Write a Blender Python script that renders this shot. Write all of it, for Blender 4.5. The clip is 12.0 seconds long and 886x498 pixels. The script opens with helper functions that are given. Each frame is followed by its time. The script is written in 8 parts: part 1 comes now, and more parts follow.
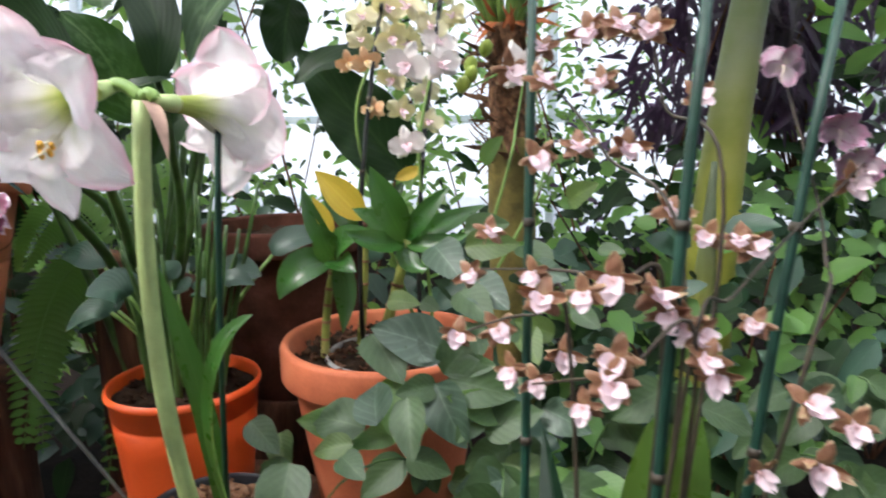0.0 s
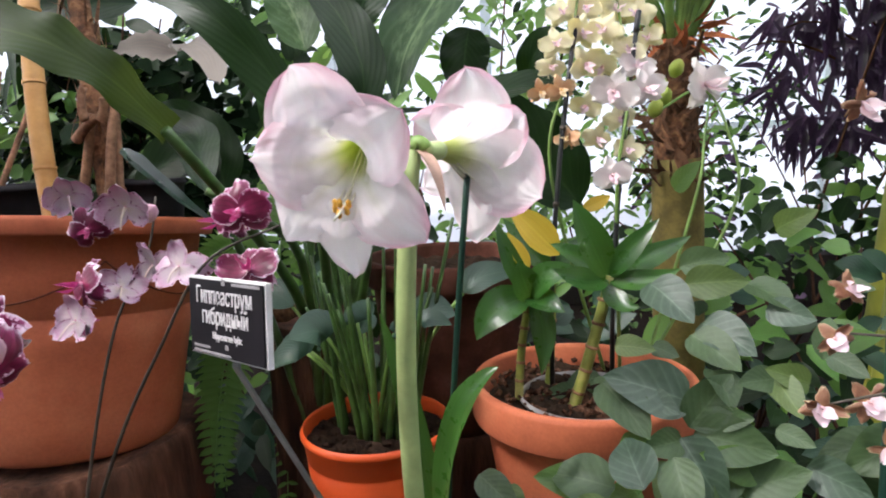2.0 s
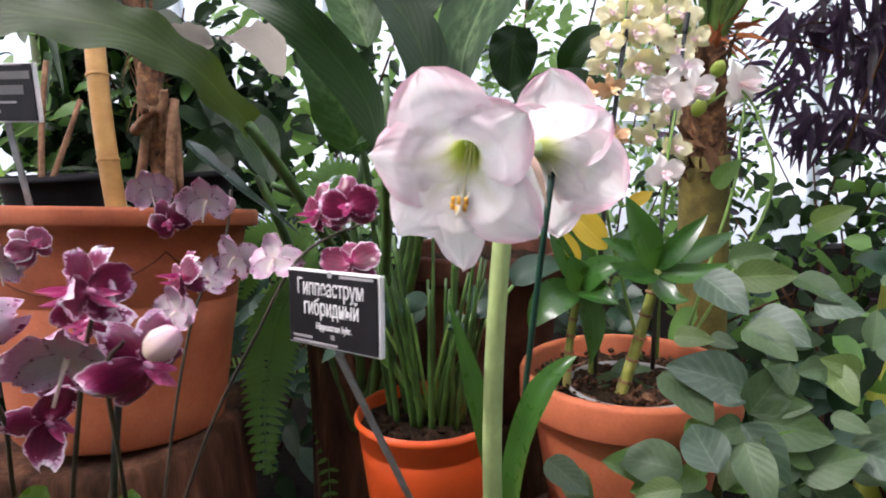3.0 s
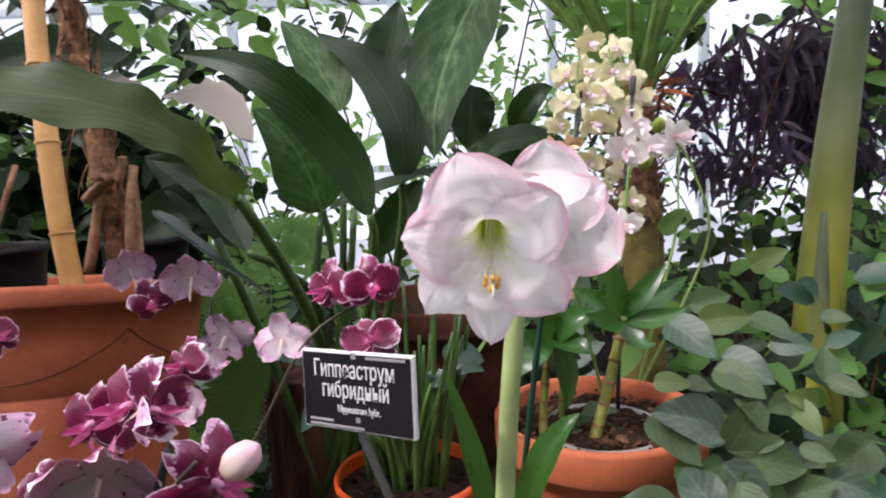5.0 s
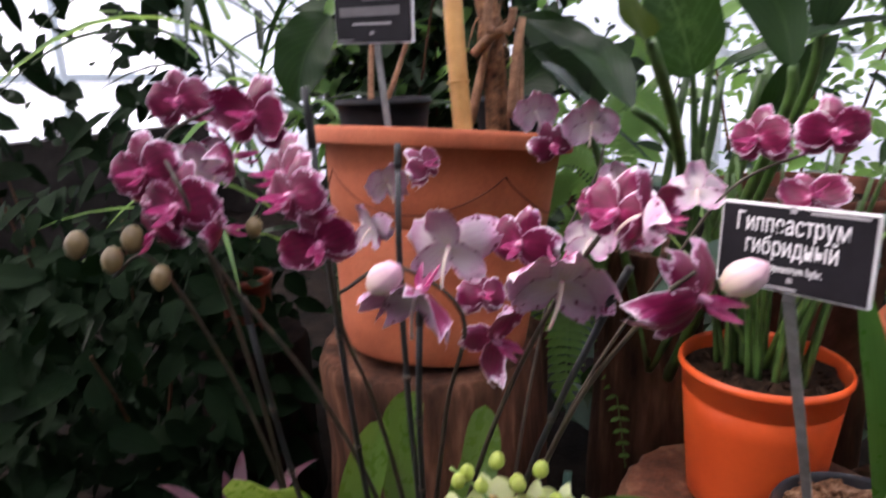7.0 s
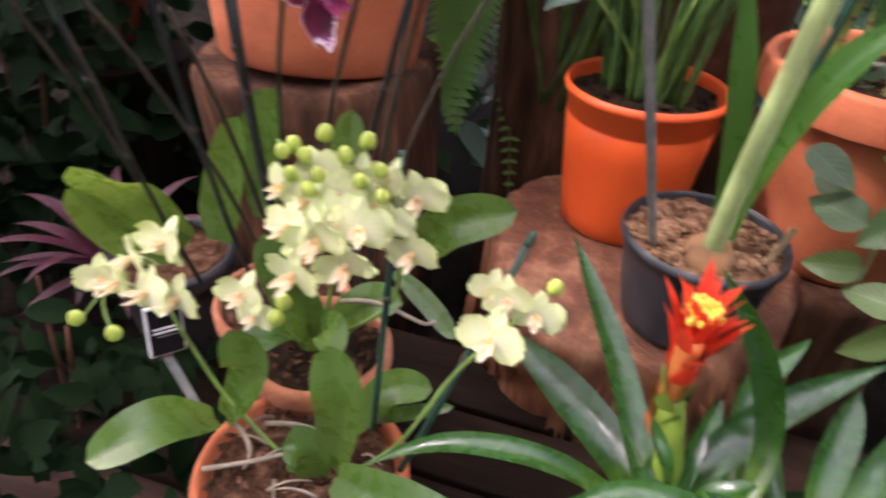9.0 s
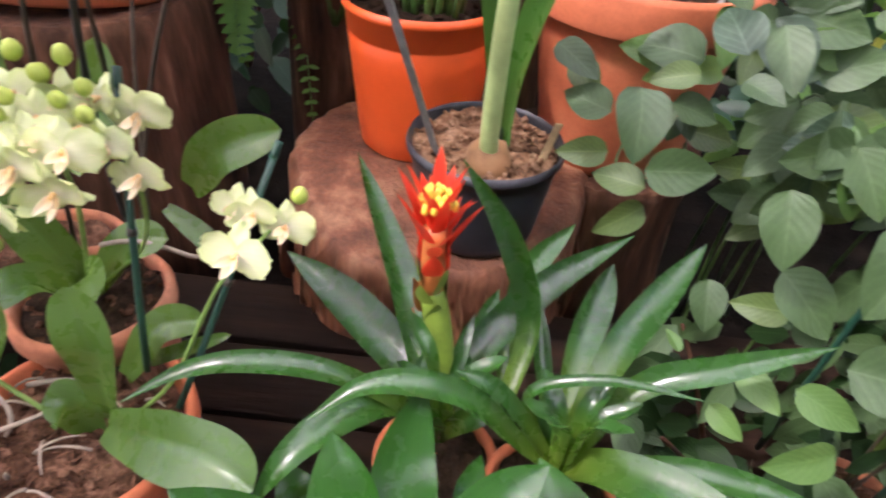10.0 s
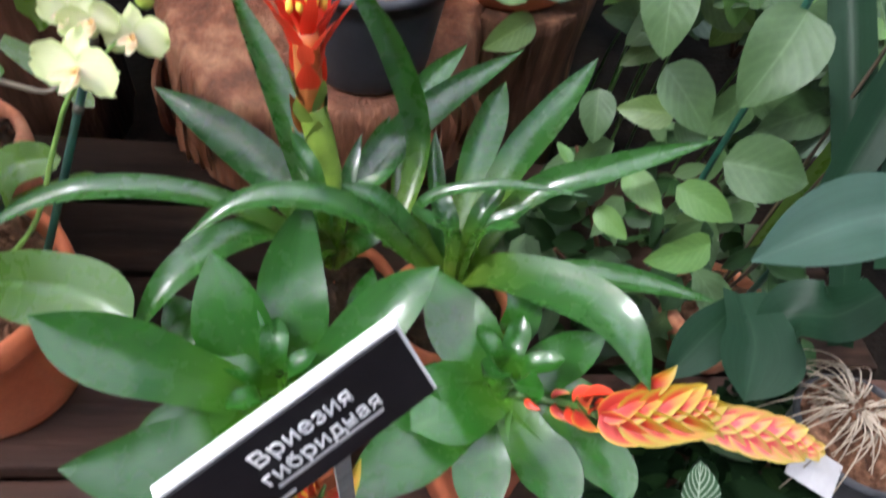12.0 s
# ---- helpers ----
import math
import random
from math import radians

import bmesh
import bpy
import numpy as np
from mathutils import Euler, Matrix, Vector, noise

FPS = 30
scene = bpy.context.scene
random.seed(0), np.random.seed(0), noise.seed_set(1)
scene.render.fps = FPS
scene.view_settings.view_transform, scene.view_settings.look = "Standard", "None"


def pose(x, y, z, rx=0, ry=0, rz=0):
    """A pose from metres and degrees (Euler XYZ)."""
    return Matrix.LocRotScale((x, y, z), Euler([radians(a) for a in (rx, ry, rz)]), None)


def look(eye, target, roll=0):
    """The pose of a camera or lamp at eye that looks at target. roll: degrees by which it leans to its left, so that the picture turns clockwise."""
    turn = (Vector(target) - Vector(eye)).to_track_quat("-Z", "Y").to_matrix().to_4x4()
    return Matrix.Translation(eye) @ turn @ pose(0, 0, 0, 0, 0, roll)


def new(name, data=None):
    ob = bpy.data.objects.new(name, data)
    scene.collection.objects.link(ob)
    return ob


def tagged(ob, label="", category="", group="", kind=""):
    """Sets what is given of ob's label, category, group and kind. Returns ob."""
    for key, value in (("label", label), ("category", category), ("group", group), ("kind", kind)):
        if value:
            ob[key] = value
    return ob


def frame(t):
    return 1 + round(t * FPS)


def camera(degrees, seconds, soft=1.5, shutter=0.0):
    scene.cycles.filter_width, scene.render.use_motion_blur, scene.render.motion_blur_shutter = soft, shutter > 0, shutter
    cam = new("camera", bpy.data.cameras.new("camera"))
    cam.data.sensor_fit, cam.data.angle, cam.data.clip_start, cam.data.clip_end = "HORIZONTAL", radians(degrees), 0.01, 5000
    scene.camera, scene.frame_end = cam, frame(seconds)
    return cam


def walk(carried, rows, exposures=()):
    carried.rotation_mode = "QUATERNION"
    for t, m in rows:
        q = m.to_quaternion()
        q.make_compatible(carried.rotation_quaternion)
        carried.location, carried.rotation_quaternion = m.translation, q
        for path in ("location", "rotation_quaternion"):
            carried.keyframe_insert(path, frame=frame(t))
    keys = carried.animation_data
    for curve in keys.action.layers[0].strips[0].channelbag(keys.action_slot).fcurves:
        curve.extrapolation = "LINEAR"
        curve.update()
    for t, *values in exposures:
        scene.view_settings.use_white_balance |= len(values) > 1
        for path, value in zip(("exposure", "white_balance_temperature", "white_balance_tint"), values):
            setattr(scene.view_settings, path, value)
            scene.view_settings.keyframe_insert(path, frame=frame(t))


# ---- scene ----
cam = camera(70.68, 12.0, soft=1.9, shutter=0.5)
PATH = [
    (0.0, (-0.0587, 0.0670, 1.2299), (-0.0886, 1.0510, 1.0543), -0.33),
    (0.5, (-0.1013, 0.0749, 1.2403), (-0.1812, 1.0595, 1.0843), -1.13),
    (1.0, (-0.1547, 0.0858, 1.2510), (-0.2608, 1.0696, 1.1062), -1.79),
    (1.5, (-0.2043, 0.1006, 1.2537), (-0.3364, 1.0798, 1.0999), -2.81),
    (2.0, (-0.2354, 0.0968, 1.2588), (-0.3702, 1.0757, 1.1055), -2.41),
    (2.5, (-0.2715, 0.0831, 1.2647), (-0.3874, 1.0620, 1.0965), -2.17),
    (2.7, (-0.2937, 0.0700, 1.2669), (-0.4129, 1.0487, 1.1000), -1.92),
    (4.3, (-0.4273, 0.0575, 1.2860), (-0.3634, 1.0371, 1.0956), -1.72),
    (4.5, (-0.4280, 0.0575, 1.2933), (-0.3520, 1.0392, 1.1192), -2.09),
    (5.0, (-0.4252, 0.0611, 1.3094), (-0.3728, 1.0518, 1.1837), -2.98),
    (5.5, (-0.4534, 0.0628, 1.3050), (-0.5209, 1.0495, 1.1572), -2.53),
    (6.0, (-0.4919, 0.0640, 1.2995), (-0.6782, 1.0318, 1.1300), -2.68),
    (6.5, (-0.5159, 0.0594, 1.2928), (-0.7817, 1.0054, 1.1072), -2.92),
    (7.0, (-0.5484, 0.0479, 1.2647), (-0.9093, 0.9423, 1.0004), -1.87),
    (7.2, (-0.5549, 0.0452, 1.2530), (-0.9307, 0.9243, 0.9597), -1.03),
    (8.8, (-0.4885, 0.0696, 1.1821), (-0.7611, 0.8424, 0.6090), 2.52),
    (9.0, (-0.4693, 0.0765, 1.1794), (-0.6933, 0.8566, 0.5951), 3.13),
    (9.5, (-0.4064, 0.0833, 1.1679), (-0.5241, 0.8689, 0.5605), 2.94),
    (10.0, (-0.3686, 0.0828, 1.1548), (-0.3915, 0.8536, 0.5182), 5.07),
    (10.5, (-0.3425, 0.0842, 1.1565), (-0.2848, 0.8572, 0.5248), 5.83),
    (11.0, (-0.3310, 0.0854, 1.1534), (-0.2125, 0.8512, 0.5214), 6.92),
    (11.5, (-0.3381, 0.0761, 1.1349), (-0.2156, 0.7879, 0.4433), 7.92),
    (12.0, (-0.3391, 0.0609, 1.1075), (-0.2216, 0.7034, 0.3502), 9.87),
]
walk(cam, [(t, look(eye, target, roll)) for t, eye, target, roll in PATH],
     exposures=[(0.0, -0.5, 6000, 12), (1.0, -0.66, 6020, 15), (2.0, -0.62, 6040, 17), (2.7, -0.58, 6050, 18), (4.5, -0.58, 6050, 20), (5.5, -0.88, 6080, 22), (6.2, -0.82, 6100, 24), (7.2, -0.5, 6100, 27), (8.8, -0.1, 6200, 27), (9.6, 0.1, 6150, 26), (11.0, 0.12, 6000, 22), (12.0, 0.0, 5700, 13)])

# ---- daylight ----
world = bpy.data.worlds.new("daylight")
scene.world = world
world.use_nodes = True
wn = world.node_tree.nodes
sky = wn.new("ShaderNodeTexSky")
sky.sky_type, sky.sun_disc = "NISHITA", False
sky.sun_elevation, sky.sun_rotation = radians(51), radians(251)
wn["Background"].inputs[1].default_value = 0.55
sky.dust_density, sky.air_density, sky.ozone_density = 7.0, 0.9, 0.3
world.node_tree.links.new(sky.outputs[0], wn["Background"].inputs[0])
sun_data = bpy.data.lights.new("sun", "SUN")
sun_data.energy, sun_data.angle, sun_data.color = 4.8, radians(4), (1.0, 0.95, 0.86)
sun = new("sun", sun_data)
sun.matrix_world = look((-0.4 - 2.30, 0.7 - 0.80, 0.8 + 3.05), (-0.4, 0.7, 0.8))


# ---- small tools ----
WORLD_OF = {}


def thing(name, place, label, category, group="", kind=""):
    ob = new(name)
    ob.empty_display_size = 0.05
    ob.location = place
    WORLD_OF[ob.name] = Matrix.Translation(place)
    return tagged(ob, label, category, group, kind)


def lone(name, me, label, category="", group="", kind="", m=None):
    ob = new(name, me)
    if m is not None:
        ob.matrix_basis = m
    WORLD_OF[ob.name] = m.copy() if m is not None else Matrix()
    return tagged(ob, label, category, group, kind)


def part(name, me, parent, label="", m=None):
    """A mesh under a thing or a part; m is its pose in the world."""
    ob = new(name, me)
    ob.parent = parent
    ob.matrix_parent_inverse = WORLD_OF[parent.name].inverted()
    m = m if m is not None else Matrix()
    ob.matrix_basis = m
    WORLD_OF[ob.name] = m.copy()
    return tagged(ob, label)


SETTLED = Matrix(((0.98350, -0.00815, -0.02452, 0.02593), (0.00699, 0.98273, -0.04619, 0.06171), (0.02487, 0.04600, 0.98245, 0.00990), (0, 0, 0, 1)))


def settle(ob):
    """Leans a plant that was laid out upright, with all its parts, into its true stance."""
    ob.matrix_basis = SETTLED @ ob.matrix_basis
    return ob


def mesh(name, verts, faces, mats, uvs=None, index=None, smooth=True):
    me = bpy.data.meshes.new(name)
    me.from_pydata([tuple(v) for v in verts], [], faces)
    for mt in mats if isinstance(mats, (list, tuple)) else [mats]:
        me.materials.append(mt)
    if uvs is not None:
        layer = me.uv_layers.new(name="UVMap")
        for lp in me.loops:
            layer.data[lp.index].uv = uvs[lp.vertex_index]
    if index is not None:
        me.polygons.foreach_set("material_index", index)
    if smooth:
        me.polygons.foreach_set("use_smooth", [True] * len(me.polygons))
    me.update()
    return me


def joined(name, pieces, mats, smooth=True):
    """One mesh out of (verts, faces, uvs, material index) pieces."""
    V, Fc, U, I = [], [], [], []
    for v, f, u, i in pieces:
        o = len(V)
        V += [tuple(p) for p in v]
        U += list(u) if u is not None else [(0.5, 0.5)] * len(v)
        Fc += [tuple(k + o for k in q) for q in f]
        I += [i] * len(f)
    return mesh(name, V, Fc, mats, U, I, smooth)


def bez(pts, n):
    out = []
    for k in range(n + 1):
        t, q = k / n, [Vector(p) for p in pts]
        while len(q) > 1:
            q = [a.lerp(b, t) for a, b in zip(q, q[1:])]
        out.append(q[0])
    return out


def via(pts, n):
    """A smooth line that passes through its points."""
    q = [Vector(p) for p in pts]
    q = [q[0] * 2 - q[1]] + q + [q[-1] * 2 - q[-2]]
    m, out = len(q) - 3, []
    for k in range(n + 1):
        s = min(m - 1e-6, k / n * m)
        i, t = int(s), s - int(s)
        p0, p1, p2, p3 = q[i:i + 4]
        out.append(0.5 * (2 * p1 + (p2 - p0) * t + (2 * p0 - 5 * p1 + 4 * p2 - p3) * t * t + (3 * p1 - p0 - 3 * p2 + p3) * t ** 3))
    return out


def tube_data(line, radii, sides=8, squash=1.0):
    line = [Vector(p) for p in line]
    n = len(line)
    V, Fc, U = [], [], []
    ref = Vector((0.31, 0.92, 0.17))
    for i, p in enumerate(line):
        t = (line[min(i + 1, n - 1)] - line[max(i - 1, 0)]).normalized()
        a = t.cross(ref).normalized()
        b = t.cross(a)
        r = radii[i] if isinstance(radii, (list, tuple)) else radii
        for k in range(sides):
            w = 2 * math.pi * k / sides
            V.append(p + a * r * math.cos(w) + b * r * squash * math.sin(w))
            U.append((i / (n - 1), k / sides))
    for i in range(n - 1):
        for k in range(sides):
            k2 = (k + 1) % sides
            Fc.append((i * sides + k, i * sides + k2, (i + 1) * sides + k2, (i + 1) * sides + k))
    Fc.append(tuple(range(sides - 1, -1, -1)))
    Fc.append(tuple((n - 1) * sides + k for k in range(sides)))
    return V, Fc, U


def tube(name, pts, r0, r1, mat, n=10, sides=8, squash=1.0, way=bez):
    line = way(pts, n)
    v, f, u = tube_data(line, [r0 + (r1 - r0) * i / n for i in range(n + 1)], sides, squash)
    return mesh(name, v, f, mat, u)


PROFILE = {
    "strap": lambda u: (0.62 + 0.38 * min(1, u * 3)) * min(1.0, (1.0 - u) * 3.2 + 0.02) ** 0.75,
    "blunt": lambda u: (0.5 + 0.5 * min(1, u * 3) ** 0.7) * max(0.0, 1 - max(0.0, (u - 0.55) / 0.45) ** 2.4) ** 0.5,
    "lance": lambda u: max(0.0, math.sin(math.pi * u ** 0.8)) ** 0.9,
    "ovate": lambda u: max(0.0, math.sin(math.pi * min(1, u) ** 0.72)) ** 0.75,
    "round": lambda u: max(0.0, 1 - (2 * u - 1) ** 2) ** 0.5 * (1.08 - 0.16 * abs(u - 0.6)),
    "tapered": lambda u: (0.55 + 0.45 * min(1, u * 2.2)) * (1.0 if u < 0.5 else max(0.02, 1 - ((u - 0.5) / 0.5) ** 2.2)),
    "petal": lambda u: 0.10 + 0.9 * max(0.0, math.sin(math.pi * (u * 0.86 + 0.1))) ** 0.8 if u < 0.97 else 0.22,
}


def blade_data(pts, width, prof="lance", face=(0, 0, 1), nl=12, nw=4, fold=0.12, wave=0.0, waves=5, droop=0.0, seed=0, way=bez):
    line = way(pts, nl)
    V, Fc, U = [], [], []
    face = Vector(face).normalized()
    shape = PROFILE[prof]
    ph = (seed * 1.7) % 6.28
    for i, p in enumerate(line):
        t = (line[min(i + 1, nl)] - line[max(i - 1, 0)]).normalized()
        side = t.cross(face)
        if side.length < 0.05:
            side = t.cross(Vector((0.3, 0.8, 0.2)))
        side.normalize()
        nrm = side.cross(t).normalized()
        w = width * shape(i / nl) * 0.5
        for k in range(nw + 1):
            s = 2 * k / nw - 1
            lift = fold * abs(s) * w * 2 - droop * s * s * w
            lift += wave * width * abs(s) ** 2 * math.sin(waves * 6.28 * i / nl + ph + (1.3 if s > 0 else 0))
            V.append(p + side * s * w + nrm * lift)
            U.append((i / nl, k / nw))
    for i in range(nl):
        for k in range(nw):
            a = i * (nw + 1) + k
            Fc.append((a, a + 1, a + nw + 2, a + nw + 1))
    return V, Fc, U


def blade(name, pts, width, mat, **kw):
    v, f, u = blade_data(pts, width, **kw)
    return mesh(name, v, f, mat, u)


def lathe_data(profile, sides=48, wobble=0.0, seed=0.0):
    V, Fc, U = [], [], []
    n = len(profile)
    for i, (r, z) in enumerate(profile):
        for k in range(sides):
            w = 2 * math.pi * k / sides
            rr = r * (1 + wobble * noise.noise((math.cos(w) * 1.6 + seed, math.sin(w) * 1.6, z * 5 + seed)))
            V.append((rr * math.cos(w), rr * math.sin(w), z))
            U.append((i / (n - 1), k / sides))
    for i in range(n - 1):
        for k in range(sides):
            k2 = (k + 1) % sides
            Fc.append((i * sides + k, i * sides + k2, (i + 1) * sides + k2, (i + 1) * sides + k))
    return V, Fc, U


def lathe(name, profile, mat, sides=48, wobble=0.0, seed=0.0):
    v, f, u = lathe_data(profile, sides, wobble, seed)
    return mesh(name, v, f, mat, u)


def box_data(sx, sy, sz, bevel=0.0):
    bm = bmesh.new()
    bmesh.ops.create_cube(bm, size=1.0)
    bmesh.ops.scale(bm, vec=(sx, sy, sz), verts=bm.verts)
    if bevel:
        bmesh.ops.bevel(bm, geom=bm.edges[:], offset=bevel, segments=2, affect="EDGES", profile=0.5)
    v = [x.co.copy() for x in bm.verts]
    bm.verts.index_update()
    f = [tuple(q.index for q in fc.verts) for fc in bm.faces]
    bm.free()
    return v, f


def block(name, sx, sy, sz, mat, bevel=0.0):
    v, f = box_data(sx, sy, sz, bevel)
    return mesh(name, v, f, mat, smooth=False)


def blob_data(r, scale=(1, 1, 1), seed=0.0, rough=0.0, sub=2):
    bm = bmesh.new()
    bmesh.ops.create_icosphere(bm, subdivisions=sub, radius=r)
    for x in bm.verts:
        x.co = Vector([a * b for a, b in zip(x.co, scale)]) * (1 + rough * noise.noise(x.co * (2.2 / r) + Vector((seed, 0, 0))))
    v = [x.co.copy() for x in bm.verts]
    bm.verts.index_update()
    f = [tuple(q.index for q in fc.verts) for fc in bm.faces]
    bm.free()
    return v, f


def facing(place, ahead, up=(0, 0, 1), size=1.0):
    """A pose whose z points ahead and whose y points up as far as it can."""
    z = Vector(ahead).normalized()
    x = Vector(up).cross(z).normalized()
    y = z.cross(x)
    m = Matrix((x, y, z)).transposed().to_4x4()
    return Matrix.Translation(place) @ m @ Matrix.Scale(size, 4)


# ---- materials ----
def nodes_of(name):
    m = bpy.data.materials.new(name)
    m.use_nodes = True
    nt = m.node_tree
    return m, nt, nt.nodes["Principled BSDF"], nt.nodes["Material Output"]


def mathn(nt, op, a, b=None, c=None):
    n = nt.nodes.new("ShaderNodeMath")
    n.operation = op
    for i, v in enumerate((a, b, c)):
        if v is None:
            continue
        if isinstance(v, (int, float)):
            n.inputs[i].default_value = v
        else:
            nt.links.new(v, n.inputs[i])
    return n.outputs[0]


def noisen(nt, scale, detail=4.0, coords="Object", rough=0.55, stretch=None):
    tc = nt.nodes.new("ShaderNodeTexCoord")
    n = nt.nodes.new("ShaderNodeTexNoise")
    n.inputs["Scale"].default_value, n.inputs["Detail"].default_value = scale, detail
    n.inputs["Roughness"].default_value = rough
    if stretch:
        mp = nt.nodes.new("ShaderNodeMapping")
        mp.inputs["Scale"].default_value = stretch
        nt.links.new(tc.outputs[coords], mp.inputs["Vector"])
        nt.links.new(mp.outputs[0], n.inputs["Vector"])
    else:
        nt.links.new(tc.outputs[coords], n.inputs["Vector"])
    return n.outputs[0]


def rampn(nt, fac, stops):
    n = nt.nodes.new("ShaderNodeValToRGB")
    el = n.color_ramp.elements
    while len(el) < len(stops):
        el.new(0.5)
    for e, (p, c) in zip(el, stops):
        e.position, e.color = p, (*c, 1)
    nt.links.new(fac, n.inputs[0])
    return n.outputs[0]


def mixn(nt, fac, a, b, mode="MIX"):
    n = nt.nodes.new("ShaderNodeMix")
    n.data_type, n.blend_type = "RGBA", mode
    for i, v in ((0, fac), (6, a), (7, b)):
        if isinstance(v, (int, float)):
            n.inputs[i].default_value = v
        elif isinstance(v, tuple):
            n.inputs[i].default_value = (*v, 1)
        else:
            nt.links.new(v, n.inputs[i])
    return n.outputs[2]


def bumpn(nt, bs, height, strength=0.3, dist=0.002):
    n = nt.nodes.new("ShaderNodeBump")
    n.inputs["Strength"].default_value, n.inputs["Distance"].default_value = strength, dist
    nt.links.new(height, n.inputs["Height"])
    nt.links.new(n.outputs[0], bs.inputs["Normal"])


def uvn(nt):
    u = nt.nodes.new("ShaderNodeUVMap")
    s = nt.nodes.new("ShaderNodeSeparateXYZ")
    nt.links.new(u.outputs[0], s.inputs[0])
    return s.outputs[0], s.outputs[1]


def speckle(name, stops, scale=30, rough=0.8, bump=0.3, dist=0.003, fine=180, fine_amount=0.25, metal=0.0, spec=0.4, coords="Object", stretch=None):
    """A surface with two scales of variation: stops colour the broad one, a fine grain lies over it."""
    m, nt, bs, _ = nodes_of(name)
    big, small = noisen(nt, scale, 6, coords, 0.55, stretch), noisen(nt, fine, 3, coords, 0.55, stretch)
    col = rampn(nt, big, stops)
    col = mixn(nt, fine_amount, col, rampn(nt, small, [(0.3, (0.25, 0.25, 0.25)), (0.7, (1.0, 1.0, 1.0))]), "MULTIPLY")
    nt.links.new(col, bs.inputs["Base Color"])
    bs.inputs["Roughness"].default_value, bs.inputs["Metallic"].default_value = rough, metal
    bs.inputs["Specular IOR Level"].default_value = spec
    bumpn(nt, bs, mathn(nt, "ADD", mathn(nt, "MULTIPLY", big, 0.6), mathn(nt, "MULTIPLY", small, 0.4)), bump, dist)
    return m


def see_through(nt, bs, out, col, amount):
    """Lets part of the light pass through a thin leaf or petal."""
    tr, mx = nt.nodes.new("ShaderNodeBsdfTranslucent"), nt.nodes.new("ShaderNodeMixShader")
    if isinstance(col, tuple):
        tr.inputs[0].default_value = (*col, 1)
    else:
        nt.links.new(col, tr.inputs[0])
    mx.inputs[0].default_value = amount
    nt.links.new(bs.outputs[0], mx.inputs[1])
    nt.links.new(tr.outputs[0], mx.inputs[2])
    nt.links.new(mx.outputs[0], out.inputs[0])


def leaf_mat(name, dark, light, rough=0.4, through_col=None, amount=0.22, rib=0.35, rib_col=None, veins=0.25, nv=11, slant=0.8, spec=0.5, speck=14, lengthwise=False, coat=0.0, foot=None, mottle=0.0):
    m, nt, bs, out = nodes_of(name)
    bs.inputs["Coat Weight"].default_value, bs.inputs["Coat Roughness"].default_value = coat, 0.16
    u, v = uvn(nt)
    off = mathn(nt, "ABSOLUTE", mathn(nt, "SUBTRACT", v, 0.5))
    info = nt.nodes.new("ShaderNodeObjectInfo")
    patch = noisen(nt, speck, 3, "Object")
    fac = mathn(nt, "ADD", mathn(nt, "MULTIPLY", patch, 0.75), mathn(nt, "MULTIPLY", info.outputs["Random"], 0.42))
    col = rampn(nt, fac, [(0.25, dark), (0.85, light)])
    rib_col = rib_col or tuple(min(1, c * 1.9 + 0.02) for c in light)
    ribf = mathn(nt, "MULTIPLY", mathn(nt, "MAXIMUM", mathn(nt, "SUBTRACT", 1.0, mathn(nt, "MULTIPLY", off, 30.0)), 0.0), rib)
    if lengthwise:
        vein = mathn(nt, "SINE", mathn(nt, "MULTIPLY", v, 6.283 * nv))
    else:
        vein = mathn(nt, "SINE", mathn(nt, "MULTIPLY", mathn(nt, "SUBTRACT", u, mathn(nt, "MULTIPLY", off, slant)), 6.283 * nv))
    if lengthwise:
        grain = noisen(nt, 1.0, 4, "UV", 0.6, (2.5, 38.0, 1.0))
        col = mixn(nt, mathn(nt, "MULTIPLY", grain, 0.75), col, tuple(q * 0.45 for q in dark))
    if mottle:
        spots = noisen(nt, 1.0, 5, "UV", 0.7, (9.0, 7.0, 1.0))
        inner = mathn(nt, "MAXIMUM", mathn(nt, "SUBTRACT", 1.0, mathn(nt, "MULTIPLY", off, 2.6)), 0.0)
        col = mixn(nt, mathn(nt, "MULTIPLY", rampn(nt, spots, [(0.46, (0, 0, 0)), (0.62, (1, 1, 1))]), mathn(nt, "MULTIPLY", inner, mottle)), col, rib_col)
    if foot:
        near = mathn(nt, "SUBTRACT", 1.0, mathn(nt, "MULTIPLY", mathn(nt, "ADD", u, mathn(nt, "MULTIPLY", patch, 0.12)), 2.2))
        col = mixn(nt, mathn(nt, "MAXIMUM", near, 0.0), col, foot)
    vf = mathn(nt, "MULTIPLY", mathn(nt, "POWER", mathn(nt, "ADD", mathn(nt, "MULTIPLY", vein, 0.5), 0.5), 6.0), veins)
    col = mixn(nt, vf, col, rib_col)
    col = mixn(nt, ribf, col, rib_col)
    nt.links.new(col, bs.inputs["Base Color"])
    wear = noisen(nt, 60, 3, "Object")
    nt.links.new(mathn(nt, "ADD", mathn(nt, "MULTIPLY", wear, 0.25), rough - 0.1), bs.inputs["Roughness"])
    bs.inputs["Specular IOR Level"].default_value = spec
    bumpn(nt, bs, mathn(nt, "ADD", mathn(nt, "MULTIPLY", vein, 0.025 if lengthwise else 0.3), mathn(nt, "MULTIPLY", wear, 0.6)), 0.2, 0.002)
    see_through(nt, bs, out, through_col or tuple(c * 1.6 for c in light), amount)
    return m


